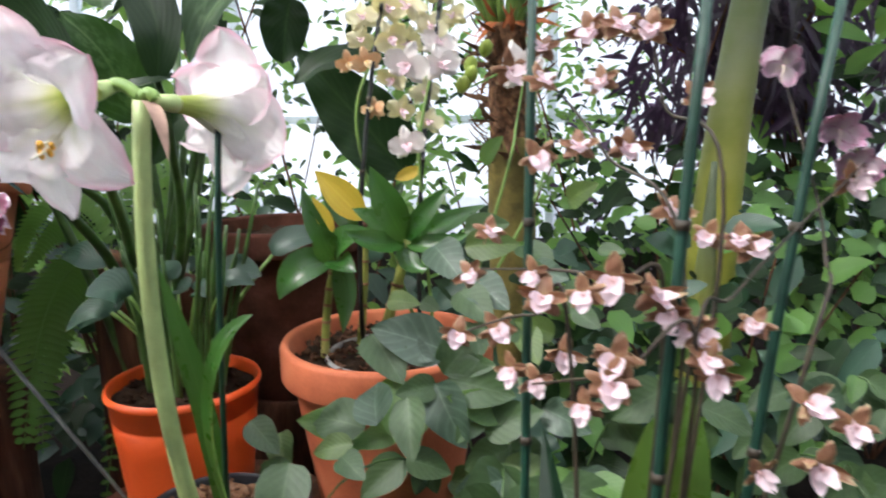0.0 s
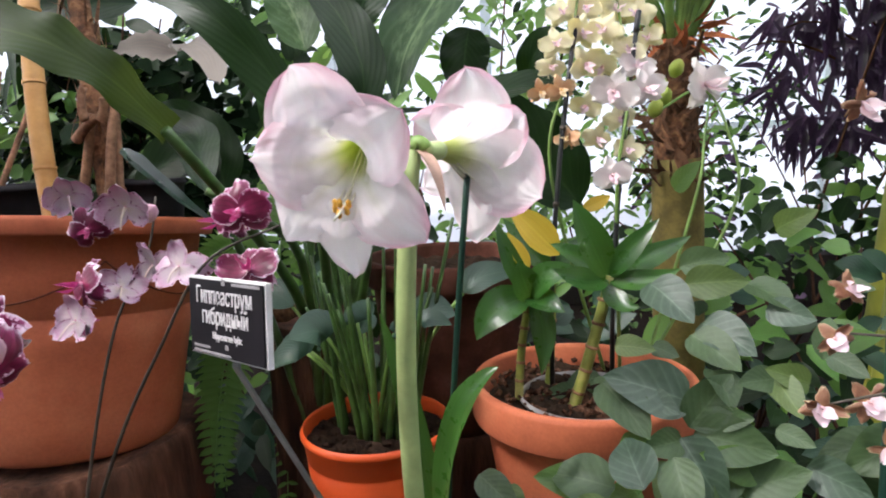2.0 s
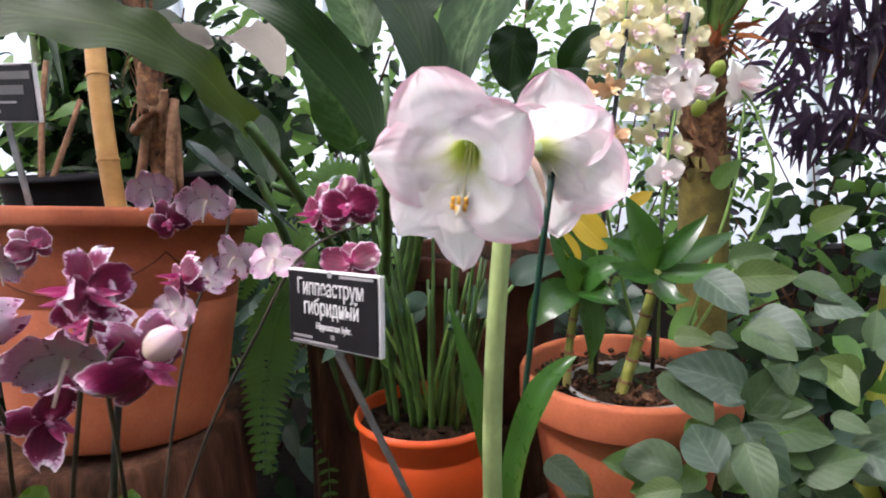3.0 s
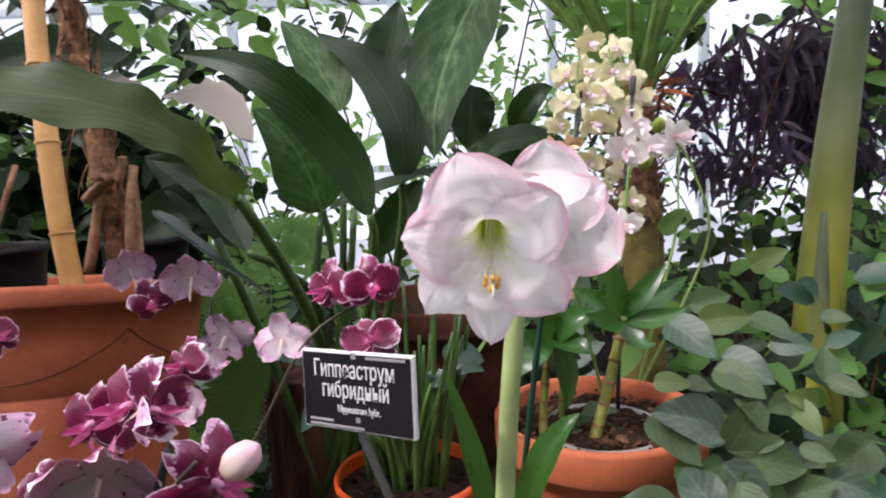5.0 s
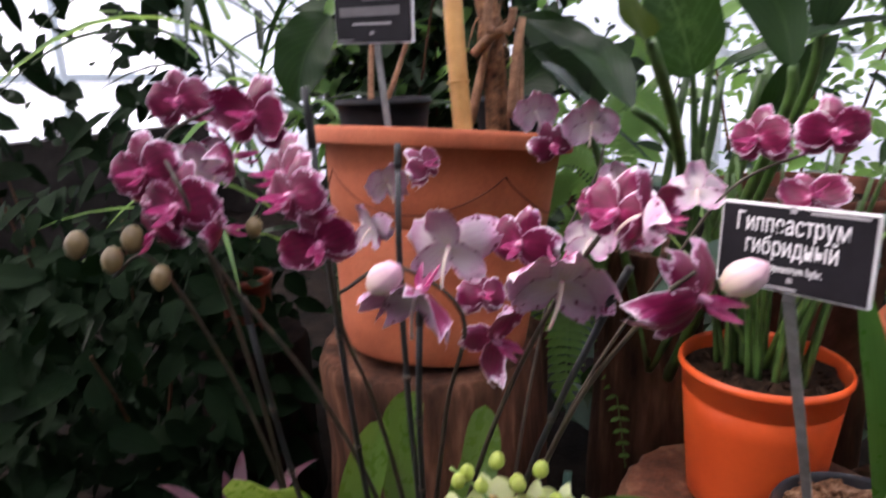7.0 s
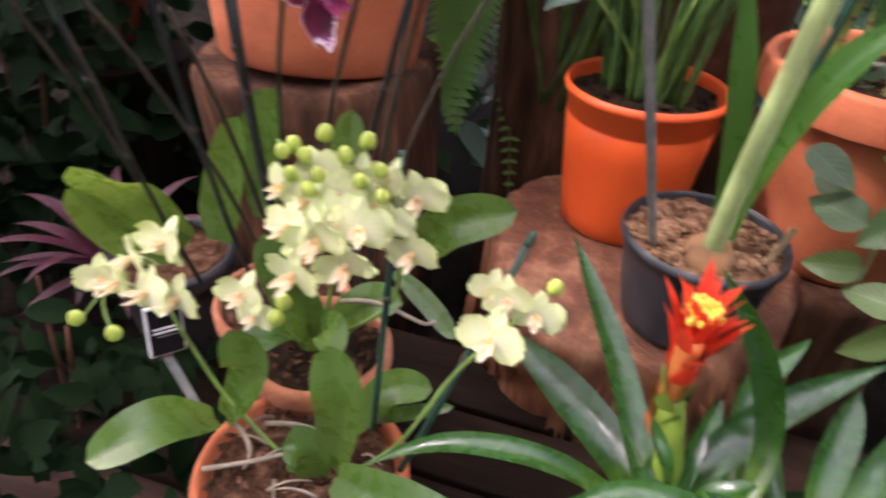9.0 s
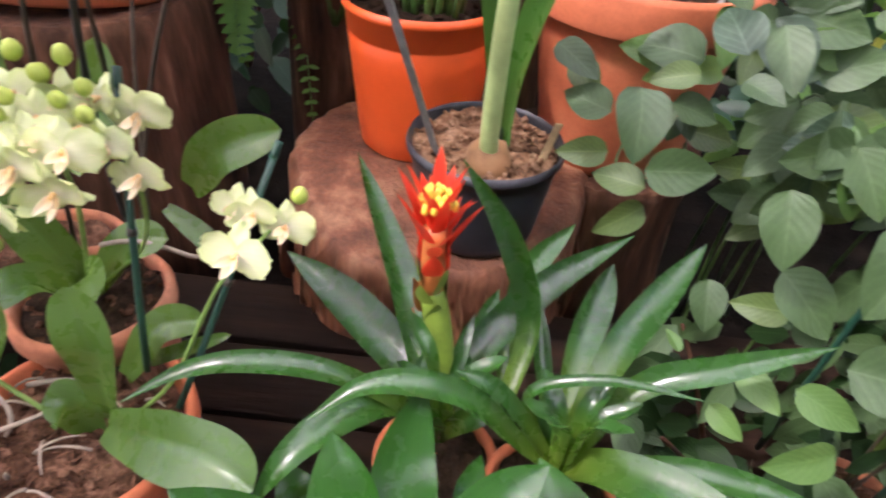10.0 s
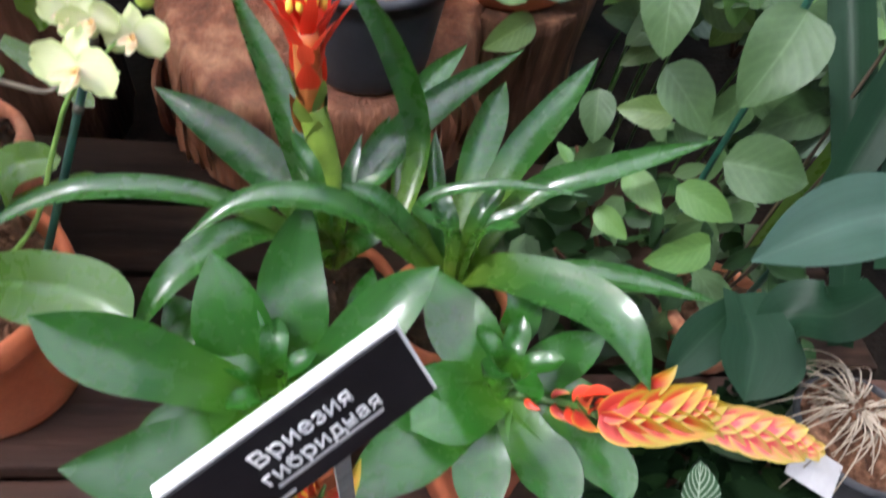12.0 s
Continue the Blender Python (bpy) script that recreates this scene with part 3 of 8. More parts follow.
# ---- pots ----
def pot(name, place, r, h, base, mat, label, lip=0.03, lip_out=0.006, wall=0.008, soil=None, soil_drop=0.03, grooves=(), group="", soil_label="", lean=(0.0, 0.0)):
    """A turned pot with a lip, hollow inside, and its filling."""
    x, y, z = place                      # the middle of the rim
    ob = thing(name, (x, y, z - h), label, "pot", group)
    rb = lambda q: base + (r - lip_out - base) * (q / h)
    prof = [(0.0, 0.0), (base - 0.006, 0.0), (base, 0.006)]
    top = h - lip
    levels = sorted([q for q in (top * k / 6 for k in range(1, 6)) if all(abs(q - g * h) > 0.006 for g in grooves)] + [g * h for g in grooves])
    for q in levels:
        if any(abs(q - g * h) < 1e-6 for g in grooves):
            prof += [(rb(q - 0.002), q - 0.002), (rb(q) - 0.0022, q), (rb(q + 0.002), q + 0.002)]
        else:
            prof.append((rb(q), q))
    prof += [(rb(top), top), (r - 0.002, top + 0.001), (r, top + 0.005), (r, h - 0.006), (r - 0.003, h), (r - wall, h), (r - wall - 0.002, h - 0.006), (rb(h - soil_drop - 0.02) - wall, h - soil_drop - 0.02)]
    tilt = Matrix.Translation((x, y, z)) @ pose(0, 0, 0, -lean[1], lean[0], 0) @ Matrix.Translation((-x, -y, -z))
    part("body", lathe("pot_body", prof, mat, 72), ob, m=tilt @ Matrix.Translation((x, y, z - h)))
    if soil:
        rs = min(r, rb(h - soil_drop) + 0.001) - wall + 0.001
        v, f, u = lathe_data([(rs, 0.0), (rs * 0.9, 0.006), (rs * 0.7, 0.002), (rs * 0.5, 0.008), (rs * 0.25, 0.004), (0.001, 0.009)], 48)
        v = [Vector((p[0], p[1], p[2] + 0.012 * noise.noise((p[0] * 60 + x * 9, p[1] * 60, 0)))) for p in v]
        part("soil", mesh("soil", v, f, soil, u), ob, soil_label, m=tilt @ Matrix.Translation((x, y, z - soil_drop)))
    return ob


RED_POT = pot("plastic_pot", (-0.445, 0.883, 0.902), 0.103, 0.202, 0.080, RED_PLASTIC, "bright orange-red plastic pot standing on the stump", 0.013, 0.003, 0.004, DARK_SOIL, 0.022, (0.80,), soil_label="dark potting soil")
BLACK_POT = pot("nursery_pot", (-0.349, 0.729, 0.796), 0.0935, 0.131, 0.070, BLACK_PLASTIC, "black plastic nursery pot filled with bark mix on the stump", 0.014, 0.003, 0.003, SOIL, 0.016, soil_label="coarse brown bark mix")
CLAY_BOWL = pot("clay_pot", (-0.165, 0.926, 0.950), 0.151, 0.258, 0.100, TERRACOTTA, "wide terracotta pot with a broad rim band", 0.050, 0.008, 0.011, DARK_SOIL, 0.03, soil_label="dark potting soil")
BIG_POT = pot("terracotta_planter", (-0.900, 0.935, 1.187), 0.194, 0.323, 0.142, TERRACOTTA, "large terracotta planter with a rolled rim and scored rings", 0.026, 0.016, 0.012, DARK_SOIL, 0.06, (0.60,), soil_label="dark potting soil", lean=(1.7, 6.8))

# clay darkened to carry the shade in which the rear pot stands
SHADE_TONED_CLAY = speckle("shade_toned_clay", [(0.25, (0.035, 0.014, 0.009)), (0.5, (0.085, 0.032, 0.020)), (0.78, (0.15, 0.065, 0.045))], 16, 0.85, 0.3, 0.003, 160, 0.3, 0.0, 0.1)
pot("clay_pot", (-0.375, 1.185, 1.080), 0.150, 0.30, 0.110, SHADE_TONED_CLAY, "large clay pot behind the others, its clay coloured dark for the shade", 0.045, 0.008, 0.011, DARK_SOIL, 0.03, soil_label="dark potting soil")

# swags scored round the planter
SCORED_CLAY = speckle("scored_clay", [(0.3, (0.13, 0.030, 0.012)), (0.7, (0.20, 0.050, 0.020))], 14, 0.8, 0.1, 0.001, 160, 0.2)
for k in range(4):
    a0 = radians(-40) + math.pi / 2 * k
    pts = []
    for i in range(25):
        w = a0 + (i / 24) * math.pi / 2
        q = 0.266 - 0.054 * math.sin(math.pi * i / 24) ** 0.8
        rr = 0.142 + (0.178 - 0.142) * q / 0.323 + 0.0006
        pts.append((rr * math.cos(w), rr * math.sin(w), q))
    v, f, u = tube_data(pts, 0.0011, 6)
    part("swag", mesh("swag", v, f, SCORED_CLAY, u), BIG_POT, m=Matrix.Translation((-0.900, 0.935, 1.187)) @ pose(0, 0, 0, -6.8, 1.7, 0) @ Matrix.Translation((0, 0, -0.323)))


def bark_chips(parent, cx, cy, z, r, n, mat, seed):
    rnd = random.Random(seed)
    pieces = []
    for k in range(n):
        a, d = rnd.uniform(0, 6.28), r * math.sqrt(rnd.random())
        v, f = box_data(rnd.uniform(0.004, 0.012), rnd.uniform(0.003, 0.008), rnd.uniform(0.002, 0.005))
        m = pose(cx + d * math.cos(a), cy + d * math.sin(a), z + rnd.uniform(0.0, 0.008), rnd.uniform(-50, 50), rnd.uniform(-50, 50), rnd.uniform(0, 360))
        pieces.append(([m @ p for p in v], f, None, 0))
    tagged(part("mulch", joined("mulch", pieces, mat, False), parent, "loose brown bark mulch"), kind="stuff")


bark_chips(BLACK_POT, -0.349, 0.729, 0.783, 0.082, 240, SOIL, 4)
bark_chips(RED_POT, -0.445, 0.883, 0.882, 0.088, 120, DARK_SOIL, 5)
bark_chips(CLAY_BOWL, -0.165, 0.926, 0.924, 0.13, 260, MOSS, 6)
GREY_PLASTIC = plain("grey_white_plastic", (0.27, 0.26, 0.25), 0.5, 0, 0.15, 40)
pot("nursery_pot", (-0.163, 0.912, 0.932), 0.088, 0.10, 0.076, GREY_PLASTIC, "grey-white plastic pot sunk in the wide clay pot", 0.008, 0.002, 0.003, MOSS, 0.014, soil_label="bark and dry roots")
# small inner pots in the planter
MATT_BLACK = speckle("matt_black_plastic", [(0.3, (0.008, 0.008, 0.009)), (0.75, (0.018, 0.018, 0.020))], 30, 0.6, 0.1, 0.001, 260, 0.2, 0.0, 0.15)
for nm, px_, py_, r_ in (("nursery_pot", -0.995, 0.93, 0.075), ("nursery_pot", -0.795, 0.955, 0.060)):
    pot(nm, (px_, py_, 1.238), r_, 0.10, r_ * 0.8, MATT_BLACK, "small black plastic pot set inside the terracotta planter", 0.012, 0.003, 0.003, DARK_SOIL, 0.015)


# ---- plant signs ----
def word(parent, text, size, m, mat, name="lettering", align="CENTER", bold=0.0, narrow=1.0):
    cu = bpy.data.curves.new("lettering", "FONT")
    cu.body, cu.size, cu.align_x, cu.align_y, cu.extrude, cu.offset = text, size, align, "CENTER", 0.0004, bold
    cu.materials.append(mat)
    ob = new(name, cu)
    m = m @ Matrix.Diagonal((narrow, 1, 1, 1))
    ob.parent, ob.matrix_parent_inverse, ob.matrix_basis = parent, WORLD_OF[parent.name].inverted(), m
    WORLD_OF[ob.name] = m.copy()
    return ob


def sign(tl, tr_, bl, label, lines, foot, bars=(), stake_mat=STEEL, stake_w=0.009, ink=SIGN_WHITE, narrow=1.0):
    """A flat black board with a white edge on a metal strip; lines are (text, size, x, y), x and y from the middle in board widths."""
    tl, tr_, bl, foot = Vector(tl), Vector(tr_), Vector(bl), Vector(foot)
    ax = (tr_ - tl).normalized()
    ay = (tl - bl)
    ay = (ay - ax * ay.dot(ax)).normalized()
    az = ax.cross(ay)
    w, h = (tr_ - tl).length, (tl - bl).length
    mid = tl + ax * w / 2 - ay * h / 2
    m = Matrix((ax, ay, az)).transposed().to_4x4()
    m.translation = mid
    ob = thing("plant_sign", foot, label, "sign", "plant signs")
    part("backing", block("backing", w, h, 0.0055, SIGN_WHITE, 0.0006), ob, "white plastic backing", m @ Matrix.Translation((0, 0, -0.0036)))
    part("board", block("board", w - 0.0035, h - 0.0035, 0.0014, SIGN_BLACK, 0.0003), ob, "black printed face", m)
    for text, size, x, y in lines:
        word(ob, text, size * w, m @ Matrix.Translation((x * w, y * w, 0.0009)), SIGN_WHITE, bold=0.0, narrow=narrow)
    for bx, by, bw, bh in bars:
        part("text_bar", block("text_bar", bw * w, bh * w, 0.0006, SIGN_GREY if bh < 0.05 else ink), ob, m=m @ Matrix.Translation((bx * w, by * w, 0.0010)))
    top = mid - ay * (h * 0.30) - az * 0.0085
    low = mid - ay * (h * 0.62) - az * 0.0085
    line = [top, low, low.lerp(foot, 0.5), foot]
    V, Fc = [], []
    for p in line:
        for sx, sz in ((-1, -1), (1, -1), (1, 1), (-1, 1)):
            V.append(p + ax * sx * stake_w / 2 + az * sz * 0.0012)
    for i in range(3):
        for k in range(4):
            Fc.append((i * 4 + k, i * 4 + (k + 1) % 4, i * 4 + 4 + (k + 1) % 4, i * 4 + 4 + k))
    Fc += [(3, 2, 1, 0), (12, 13, 14, 15)]
    part("stake", mesh("stake", V, Fc, stake_mat, smooth=False), ob, "grey metal strip")
    return ob


sign((-0.523, 0.587, 1.164), (-0.429, 0.528, 1.168), (-0.519, 0.578, 1.099), "black amaryllis name sign with white lettering, stuck in the black pot",
     [("Гиппеаструм", 0.180, -0.01, 0.158), ("гибридный", 0.180, 0.0, 0.008), ("Hippeastrum hybr.", 0.080, 0.03, -0.130)],
     (-0.402, 0.705, 0.775), [(0.28, 0.262, 0.34, 0.020), (-0.32, -0.225, 0.22, 0.018), (-0.18, -0.262, 0.50, 0.018), (0.0, 0.272, 0.04, 0.045), (0.02, -0.200, 0.035, 0.035)], narrow=0.64)
sign((-0.965, 0.753, 1.374), (-0.853, 0.732, 1.370), (-0.980, 0.758, 1.310), "black name sign with a pale edge standing in the planter",
     [], (-0.905, 0.775, 1.14), [(0.18, 0.17, 0.56, 0.075), (-0.03, 0.03, 0.78, 0.09), (0.0, -0.09, 0.5, 0.022), (0.0, -0.18, 0.05, 0.03), (-0.36, -0.25, 0.2, 0.015), (0.25, 0.27, 0.25, 0.015)], ink=SIGN_DULL)
sign((-0.412, 0.140, 0.870), (-0.327, 0.194, 0.905), (-0.390, 0.143, 0.812), "black bromeliad name sign with white lettering among the rosettes",
     [("Вриезия", 0.150, 0.0, 0.120), ("гибридная", 0.148, 0.02, -0.035)], (-0.335, 0.186, 0.488), [(0.02, -0.125, 0.5, 0.022), (-0.3, -0.22, 0.2, 0.018)], stake_w=0.009, narrow=0.72)
sign((-0.856, 0.416, 0.777), (-0.837, 0.444, 0.772), (-0.846, 0.408, 0.727), "small tilted black name sign beside the yellow orchids",
     [], (-0.798, 0.399, 0.657), [(0.0, 0.1, 0.7, 0.06), (0.0, -0.02, 0.7, 0.06), (0.0, -0.14, 0.5, 0.03)])
# wooden tag in the black pot
tag = lone("plant_tag", block("plant_tag", 0.009, 0.002, 0.075, WOOD_TAG, 0.0006), "small blank wooden plant tag stuck in the black pot", "tag", m=pose(-0.281, 0.704, 0.800, 8, 10, 20))


# ---- amaryllis in the black pot ----
def amaryllis_mat(name, flush):
    """White petal: olive throat, ribs along it, pink towards the edges."""
    m, nt, bs, out = nodes_of(name)
    u, v = uvn(nt)
    off = mathn(nt, "MULTIPLY", mathn(nt, "ABSOLUTE", mathn(nt, "SUBTRACT", v, 0.5)), 2.0)
    streak = noisen(nt, 3.0, 4, "UV")
    col = rampn(nt, u, [(0.0, (0.50, 0.58, 0.12)), (0.12, (0.60, 0.67, 0.22)), (0.21, (0.78, 0.80, 0.50)), (0.32, (0.91, 0.91, 0.82)), (0.44, (0.95, 0.94, 0.93)), (1.0, (0.94, 0.91, 0.92))])
    edge = mathn(nt, "MULTIPLY", u, mathn(nt, "ADD", mathn(nt, "MULTIPLY", off, 0.48), mathn(nt, "MULTIPLY", streak, 0.98)))
    col = mixn(nt, mathn(nt, "MULTIPLY", mathn(nt, "POWER", edge, 3.3), flush), col, (0.82, 0.44, 0.56))
    keel = mathn(nt, "MULTIPLY", mathn(nt, "MAXIMUM", mathn(nt, "SUBTRACT", 0.22, off), 0.0), mathn(nt, "MAXIMUM", mathn(nt, "SUBTRACT", 0.8, u), 0.0))
    col = mixn(nt, mathn(nt, "MULTIPLY", keel, 4.0), col, (0.50, 0.56, 0.20))
    nt.links.new(col, bs.inputs["Base Color"])
    bs.inputs["Roughness"].default_value = 0.45
    line = mathn(nt, "SINE", mathn(nt, "ADD", mathn(nt, "MULTIPLY", v, 62.0), mathn(nt, "MULTIPLY", streak, 9.0)))
    bumpn(nt, bs, mathn(nt, "ADD", mathn(nt, "MULTIPLY", line, 0.6), mathn(nt, "MULTIPLY", noisen(nt, 40, 3), 0.4)), 0.16, 0.002)
    see_through(nt, bs, out, col, 0.52)
    return m


AMARYLLIS_PETAL = amaryllis_mat("amaryllis_petal", 0.45)
AMARYLLIS_FLUSH = amaryllis_mat("amaryllis_flushed_petal", 1.35)
POLLEN = plain("pollen", (0.78, 0.42, 0.05), 0.8, 0, 0.3, 90)
FILAMENT = plain("filament", (0.78, 0.76, 0.62), 0.5, 0, 0.1, 60)
PAPERY = plain("papery_bract", (0.45, 0.30, 0.22), 0.8, 0, 0.3, 40)
BULB = plain("brown_bulb", (0.30, 0.16, 0.07), 0.8, 0, 0.4, 30)


def tepal(angle, reach, width, seed, depth, curl=0.010, inner=False):
    """One funnel petal round the z axis at its angle, opening along +z and rolling back at the rim."""
    nl, nw = 30, 18
    V, Fc, U = [], [], []
    rnd = random.Random(seed)
    ph, ph2 = rnd.uniform(0, 6), rnd.uniform(0, 6)
    turn = radians(angle)
    for i in range(nl + 1):
        s = i / nl
        r = 0.007 + (reach - 0.007) * (0.30 * s + 0.70 * s ** 2.8) * (0.97 if inner else 1.0)
        z = depth * math.sin(math.pi / 2 * min(1.0, s / 0.92)) ** 0.85 - curl * max(0.0, (s - 0.72) / 0.28) ** 2 + (0.0009 if inner else 0.0)
        w = width * (0.16 + 0.84 * math.sin(math.pi * min(1.0, s * 0.66 + 0.04)) ** 1.25) * max(0.0, 1 - max(0.0, (s - 0.60) / 0.40) ** 2.5) ** 0.5
        flat = max(0.0, (s - 0.35) / 0.65) ** 1.2
        for k in range(nw + 1):
            q = 2 * k / nw - 1
            a = max(-1.15, min(1.15, q * w / 2 / r))
            x = r * math.cos(a) * (1 - flat) + r * flat
            y = r * math.sin(a) * (1 - flat) + q * w / 2 * flat
            rip = 0.0052 * s * abs(q) ** 1.6 * math.sin(8 * s + ph + q * 2.0) + 0.0016 * s * math.sin(4.5 * q + ph2)
            crinkle = 0.0011 * s * math.sin(40 * s + 5 * q * q + ph) + 0.0008 * s * math.sin(24 * q + 4 * s + ph2) + 0.0035 * s * s * noise.noise((q * 2.2 + seed, s * 3.5, 0.7))
            V.append(Vector((x * math.cos(turn) - y * math.sin(turn), x * math.sin(turn) + y * math.cos(turn), z + rip + crinkle - 0.006 * q * q * s * s)))
            U.append((s, k / nw))
    for i in range(nl):
        for k in range(nw):
            a = i * (nw + 1) + k
            Fc.append((a, a + 1, a + nw + 2, a + nw + 1))
    return V, Fc, U


def amaryllis_flower(parent, m, petals, depth, seed):
    """petals: (angle, reach, width, flushed) of each, outer and inner by turns."""
    rnd = random.Random(seed)
    V, Fc, U = tube_data(bez([(0, 0, -0.024), (0, 0, -0.010), (0, 0, 0.003)], 6), [0.0055, 0.006, 0.0066, 0.0074, 0.0080, 0.0082, 0.0010], 12)
    fl = part("flower", mesh("flower_tube", V, Fc, STEM_PALE, U), parent, "pale green flower tube", m)
    for k, (angle, reach, width, flushed) in enumerate(petals):
        v, f, u = tepal(angle, reach, width, seed * 10 + k, depth, 0.010 * rnd.uniform(0.7, 1.3), k % 2 == 1)
        part("petal", mesh("petal", v, f, AMARYLLIS_FLUSH if flushed else AMARYLLIS_PETAL, u), fl, "white petal flushed with pink", m)
    for k in range(6):
        a = radians(60 * k + 20)
        tip = (0.0055 * math.cos(a), 0.004 * math.sin(a) - 0.027, depth * 0.93 + 0.006 * rnd.random())
        part("stamen", tube("stamen", [(0.003 * math.cos(a), 0.003 * math.sin(a), 0.006), (0.005 * math.cos(a), -0.012, 0.030), (0.006 * math.cos(a), -0.026, 0.052), tip], 0.0009, 0.0007, FILAMENT, 8, 5), fl, m=m)
        v, f = blob_data(0.0024, (0.9, 1.7, 1.0), seed + k, 0.1, 1)
        part("anther", mesh("anther", v, f, POLLEN), fl, "yellow-brown anther", m @ Matrix.Translation(tip))
    part("style", tube("style", [(0, 0, 0.006), (0.001, -0.014, 0.032), (0.001, -0.030, 0.058), (0.001, -0.030, depth + 0.014)], 0.0011, 0.0009, FILAMENT, 8, 5), fl, "long white style", m)
    return fl


AMARYLLIS = thing("amaryllis", (-0.340, 0.705, 0.780), "flowering amaryllis with two large white-pink blooms on a thick pale scape", "plant")
NODE = Vector((-0.326, 0.595, 1.262))
v, f = blob_data(0.027, (1, 1, 1.1), 3, 0.12, 3)
part("bulb", mesh("bulb", v, f, BULB), AMARYLLIS, "brown papery bulb", Matrix.Translation((-0.346, 0.690, 0.786)))
part("scape", tube("scape", [(-0.346, 0.687, 0.790), (-0.356, 0.605, 1.02), tuple(NODE)], 0.0108, 0.0080, STEM_PALE, 20, 14, 0.8), AMARYLLIS, "thick pale green scape")
FLOWER_A = Vector((-0.357, 0.580, 1.268))
DIR_A = Vector((-0.14, -0.96, -0.28))
FLOWER_B = Vector((-0.306, 0.616, 1.260))
DIR_B = Vector((0.36, 0.93, -0.06))
for pos, d in ((FLOWER_A, DIR_A), (FLOWER_B, DIR_B)):
    d = d.normalized()
    part("pedicel", tube("pedicel", [tuple(NODE), tuple(NODE.lerp(pos - d * 0.02, 0.5) + Vector((0, 0, 0.012))), tuple(pos - d * 0.022)], 0.0055, 0.0058, STEM_GREEN, 8, 8), AMARYLLIS, "short green flower stalk")
amaryllis_flower(AMARYLLIS, facing(FLOWER_A, DIR_A), [(106, 0.074, 0.094, True), (172, 0.069, 0.074, True), (226, 0.077, 0.062, False), (268, 0.090, 0.044, False), (314, 0.081, 0.064, True), (36, 0.066, 0.078, True)], 0.070, 3)
amaryllis_flower(AMARYLLIS, facing(FLOWER_B, DIR_B), [(86, 0.078, 0.092, True), (150, 0.064, 0.062, True), (212, 0.078, 0.092, True), (266, 0.084, 0.056, False), (330, 0.060, 0.056, False), (28, 0.072, 0.072, True)], 0.070, 8)
part("bract", blade("bract", [tuple(NODE), tuple(NODE + Vector((0.02, -0.012, 0.0))), tuple(NODE + Vector((0.028, -0.02, -0.05)))], 0.014, PAPERY, prof="lance"), AMARYLLIS, "dry papery bract")
part("leaf", blade("leaf", [(-0.338, 0.728, 0.795), (-0.345, 0.735, 0.92), (-0.395, 0.735, 1.09)], 0.026, CANE_LEAF, prof="strap", face=(0.2, -1, 0.1), nl=16), AMARYLLIS, "upright strap leaf")
part("leaf", blade("leaf", [(-0.326, 0.726, 0.795), (-0.337, 0.669, 0.945), (-0.303, 0.647, 1.040), (-0.265, 0.656, 1.059)], 0.032, CANE_LEAF, prof="strap", face=(-0.4, -0.6, 0.6), nl=16, fold=0.2), AMARYLLIS, "arching strap leaf")
stake = lone("plant_stake", tube("plant_stake", [(-0.335, 0.73, 0.78), (-0.315, 0.69, 1.02), (-0.285, 0.655, 1.262)], 0.0032, 0.0032, STAKE_GREEN, 6, 8), "thin dark green plant stake behind the amaryllis scape", "stake")



# ---- orchids ----
PINK_FACE = petal_mat("magenta_petal", [(0.0, (0.78, 0.52, 0.64)), (0.12, (0.36, 0.05, 0.15)), (0.24, (0.18, 0.009, 0.052)), (0.50, (0.105, 0.002, 0.026)), (0.80, (0.15, 0.005, 0.045)), (0.90, (0.30, 0.05, 0.15)), (0.955, (0.80, 0.60, 0.72)), (1.0, (0.92, 0.86, 0.90))], 0.36, 0.07, 0.40, (0.05, 0.0, 0.012), 6, (0.45, 0.02, 0.13), 0.34)
PINK_BACK = petal_mat("pale_petal_back", [(0.0, (0.84, 0.80, 0.58)), (0.30, (0.93, 0.90, 0.86)), (0.62, (0.91, 0.83, 0.88)), (0.84, (0.74, 0.50, 0.66)), (0.92, (0.58, 0.26, 0.45)), (1.0, (0.92, 0.86, 0.89))], 0.5, 0.50, 0.20, (0.56, 0.24, 0.46), 7, (0.92, 0.76, 0.85), 0.62)
PINK_LIP = petal_mat("magenta_lip", [(0.0, (0.88, 0.76, 0.72)), (0.22, (0.74, 0.32, 0.52)), (0.55, (0.30, 0.012, 0.10)), (1.0, (0.42, 0.10, 0.22))], 0.4, 0.2, 0.2, (0.3, 0, 0.09), 6, (0.6, 0.04, 0.22))
LIME_FACE = petal_mat("lime_petal", [(0.0, (0.84, 0.76, 0.62)), (0.25, (0.84, 0.84, 0.62)), (0.7, (0.76, 0.80, 0.48)), (1.0, (0.66, 0.73, 0.34))], 0.5, 0.3, 0.12, (0.55, 0.64, 0.2), 7, (0.75, 0.85, 0.35), 0.3)
LIME_LIP = petal_mat("lime_lip", [(0.0, (0.75, 0.45, 0.10)), (0.5, (0.82, 0.66, 0.4)), (1.0, (0.85, 0.80, 0.62))], 0.5, 0.25, 0.2, (0.8, 0.35, 0.1), 5, (0.8, 0.6, 0.3))
CREAM_FACE = petal_mat("cream_petal", [(0.0, (0.80, 0.66, 0.56)), (0.3, (0.86, 0.84, 0.66)), (1.0, (0.86, 0.87, 0.66))], 0.5, 0.5, 0.10, (0.80, 0.62, 0.50), 7, (0.9, 0.85, 0.5), 0.3)
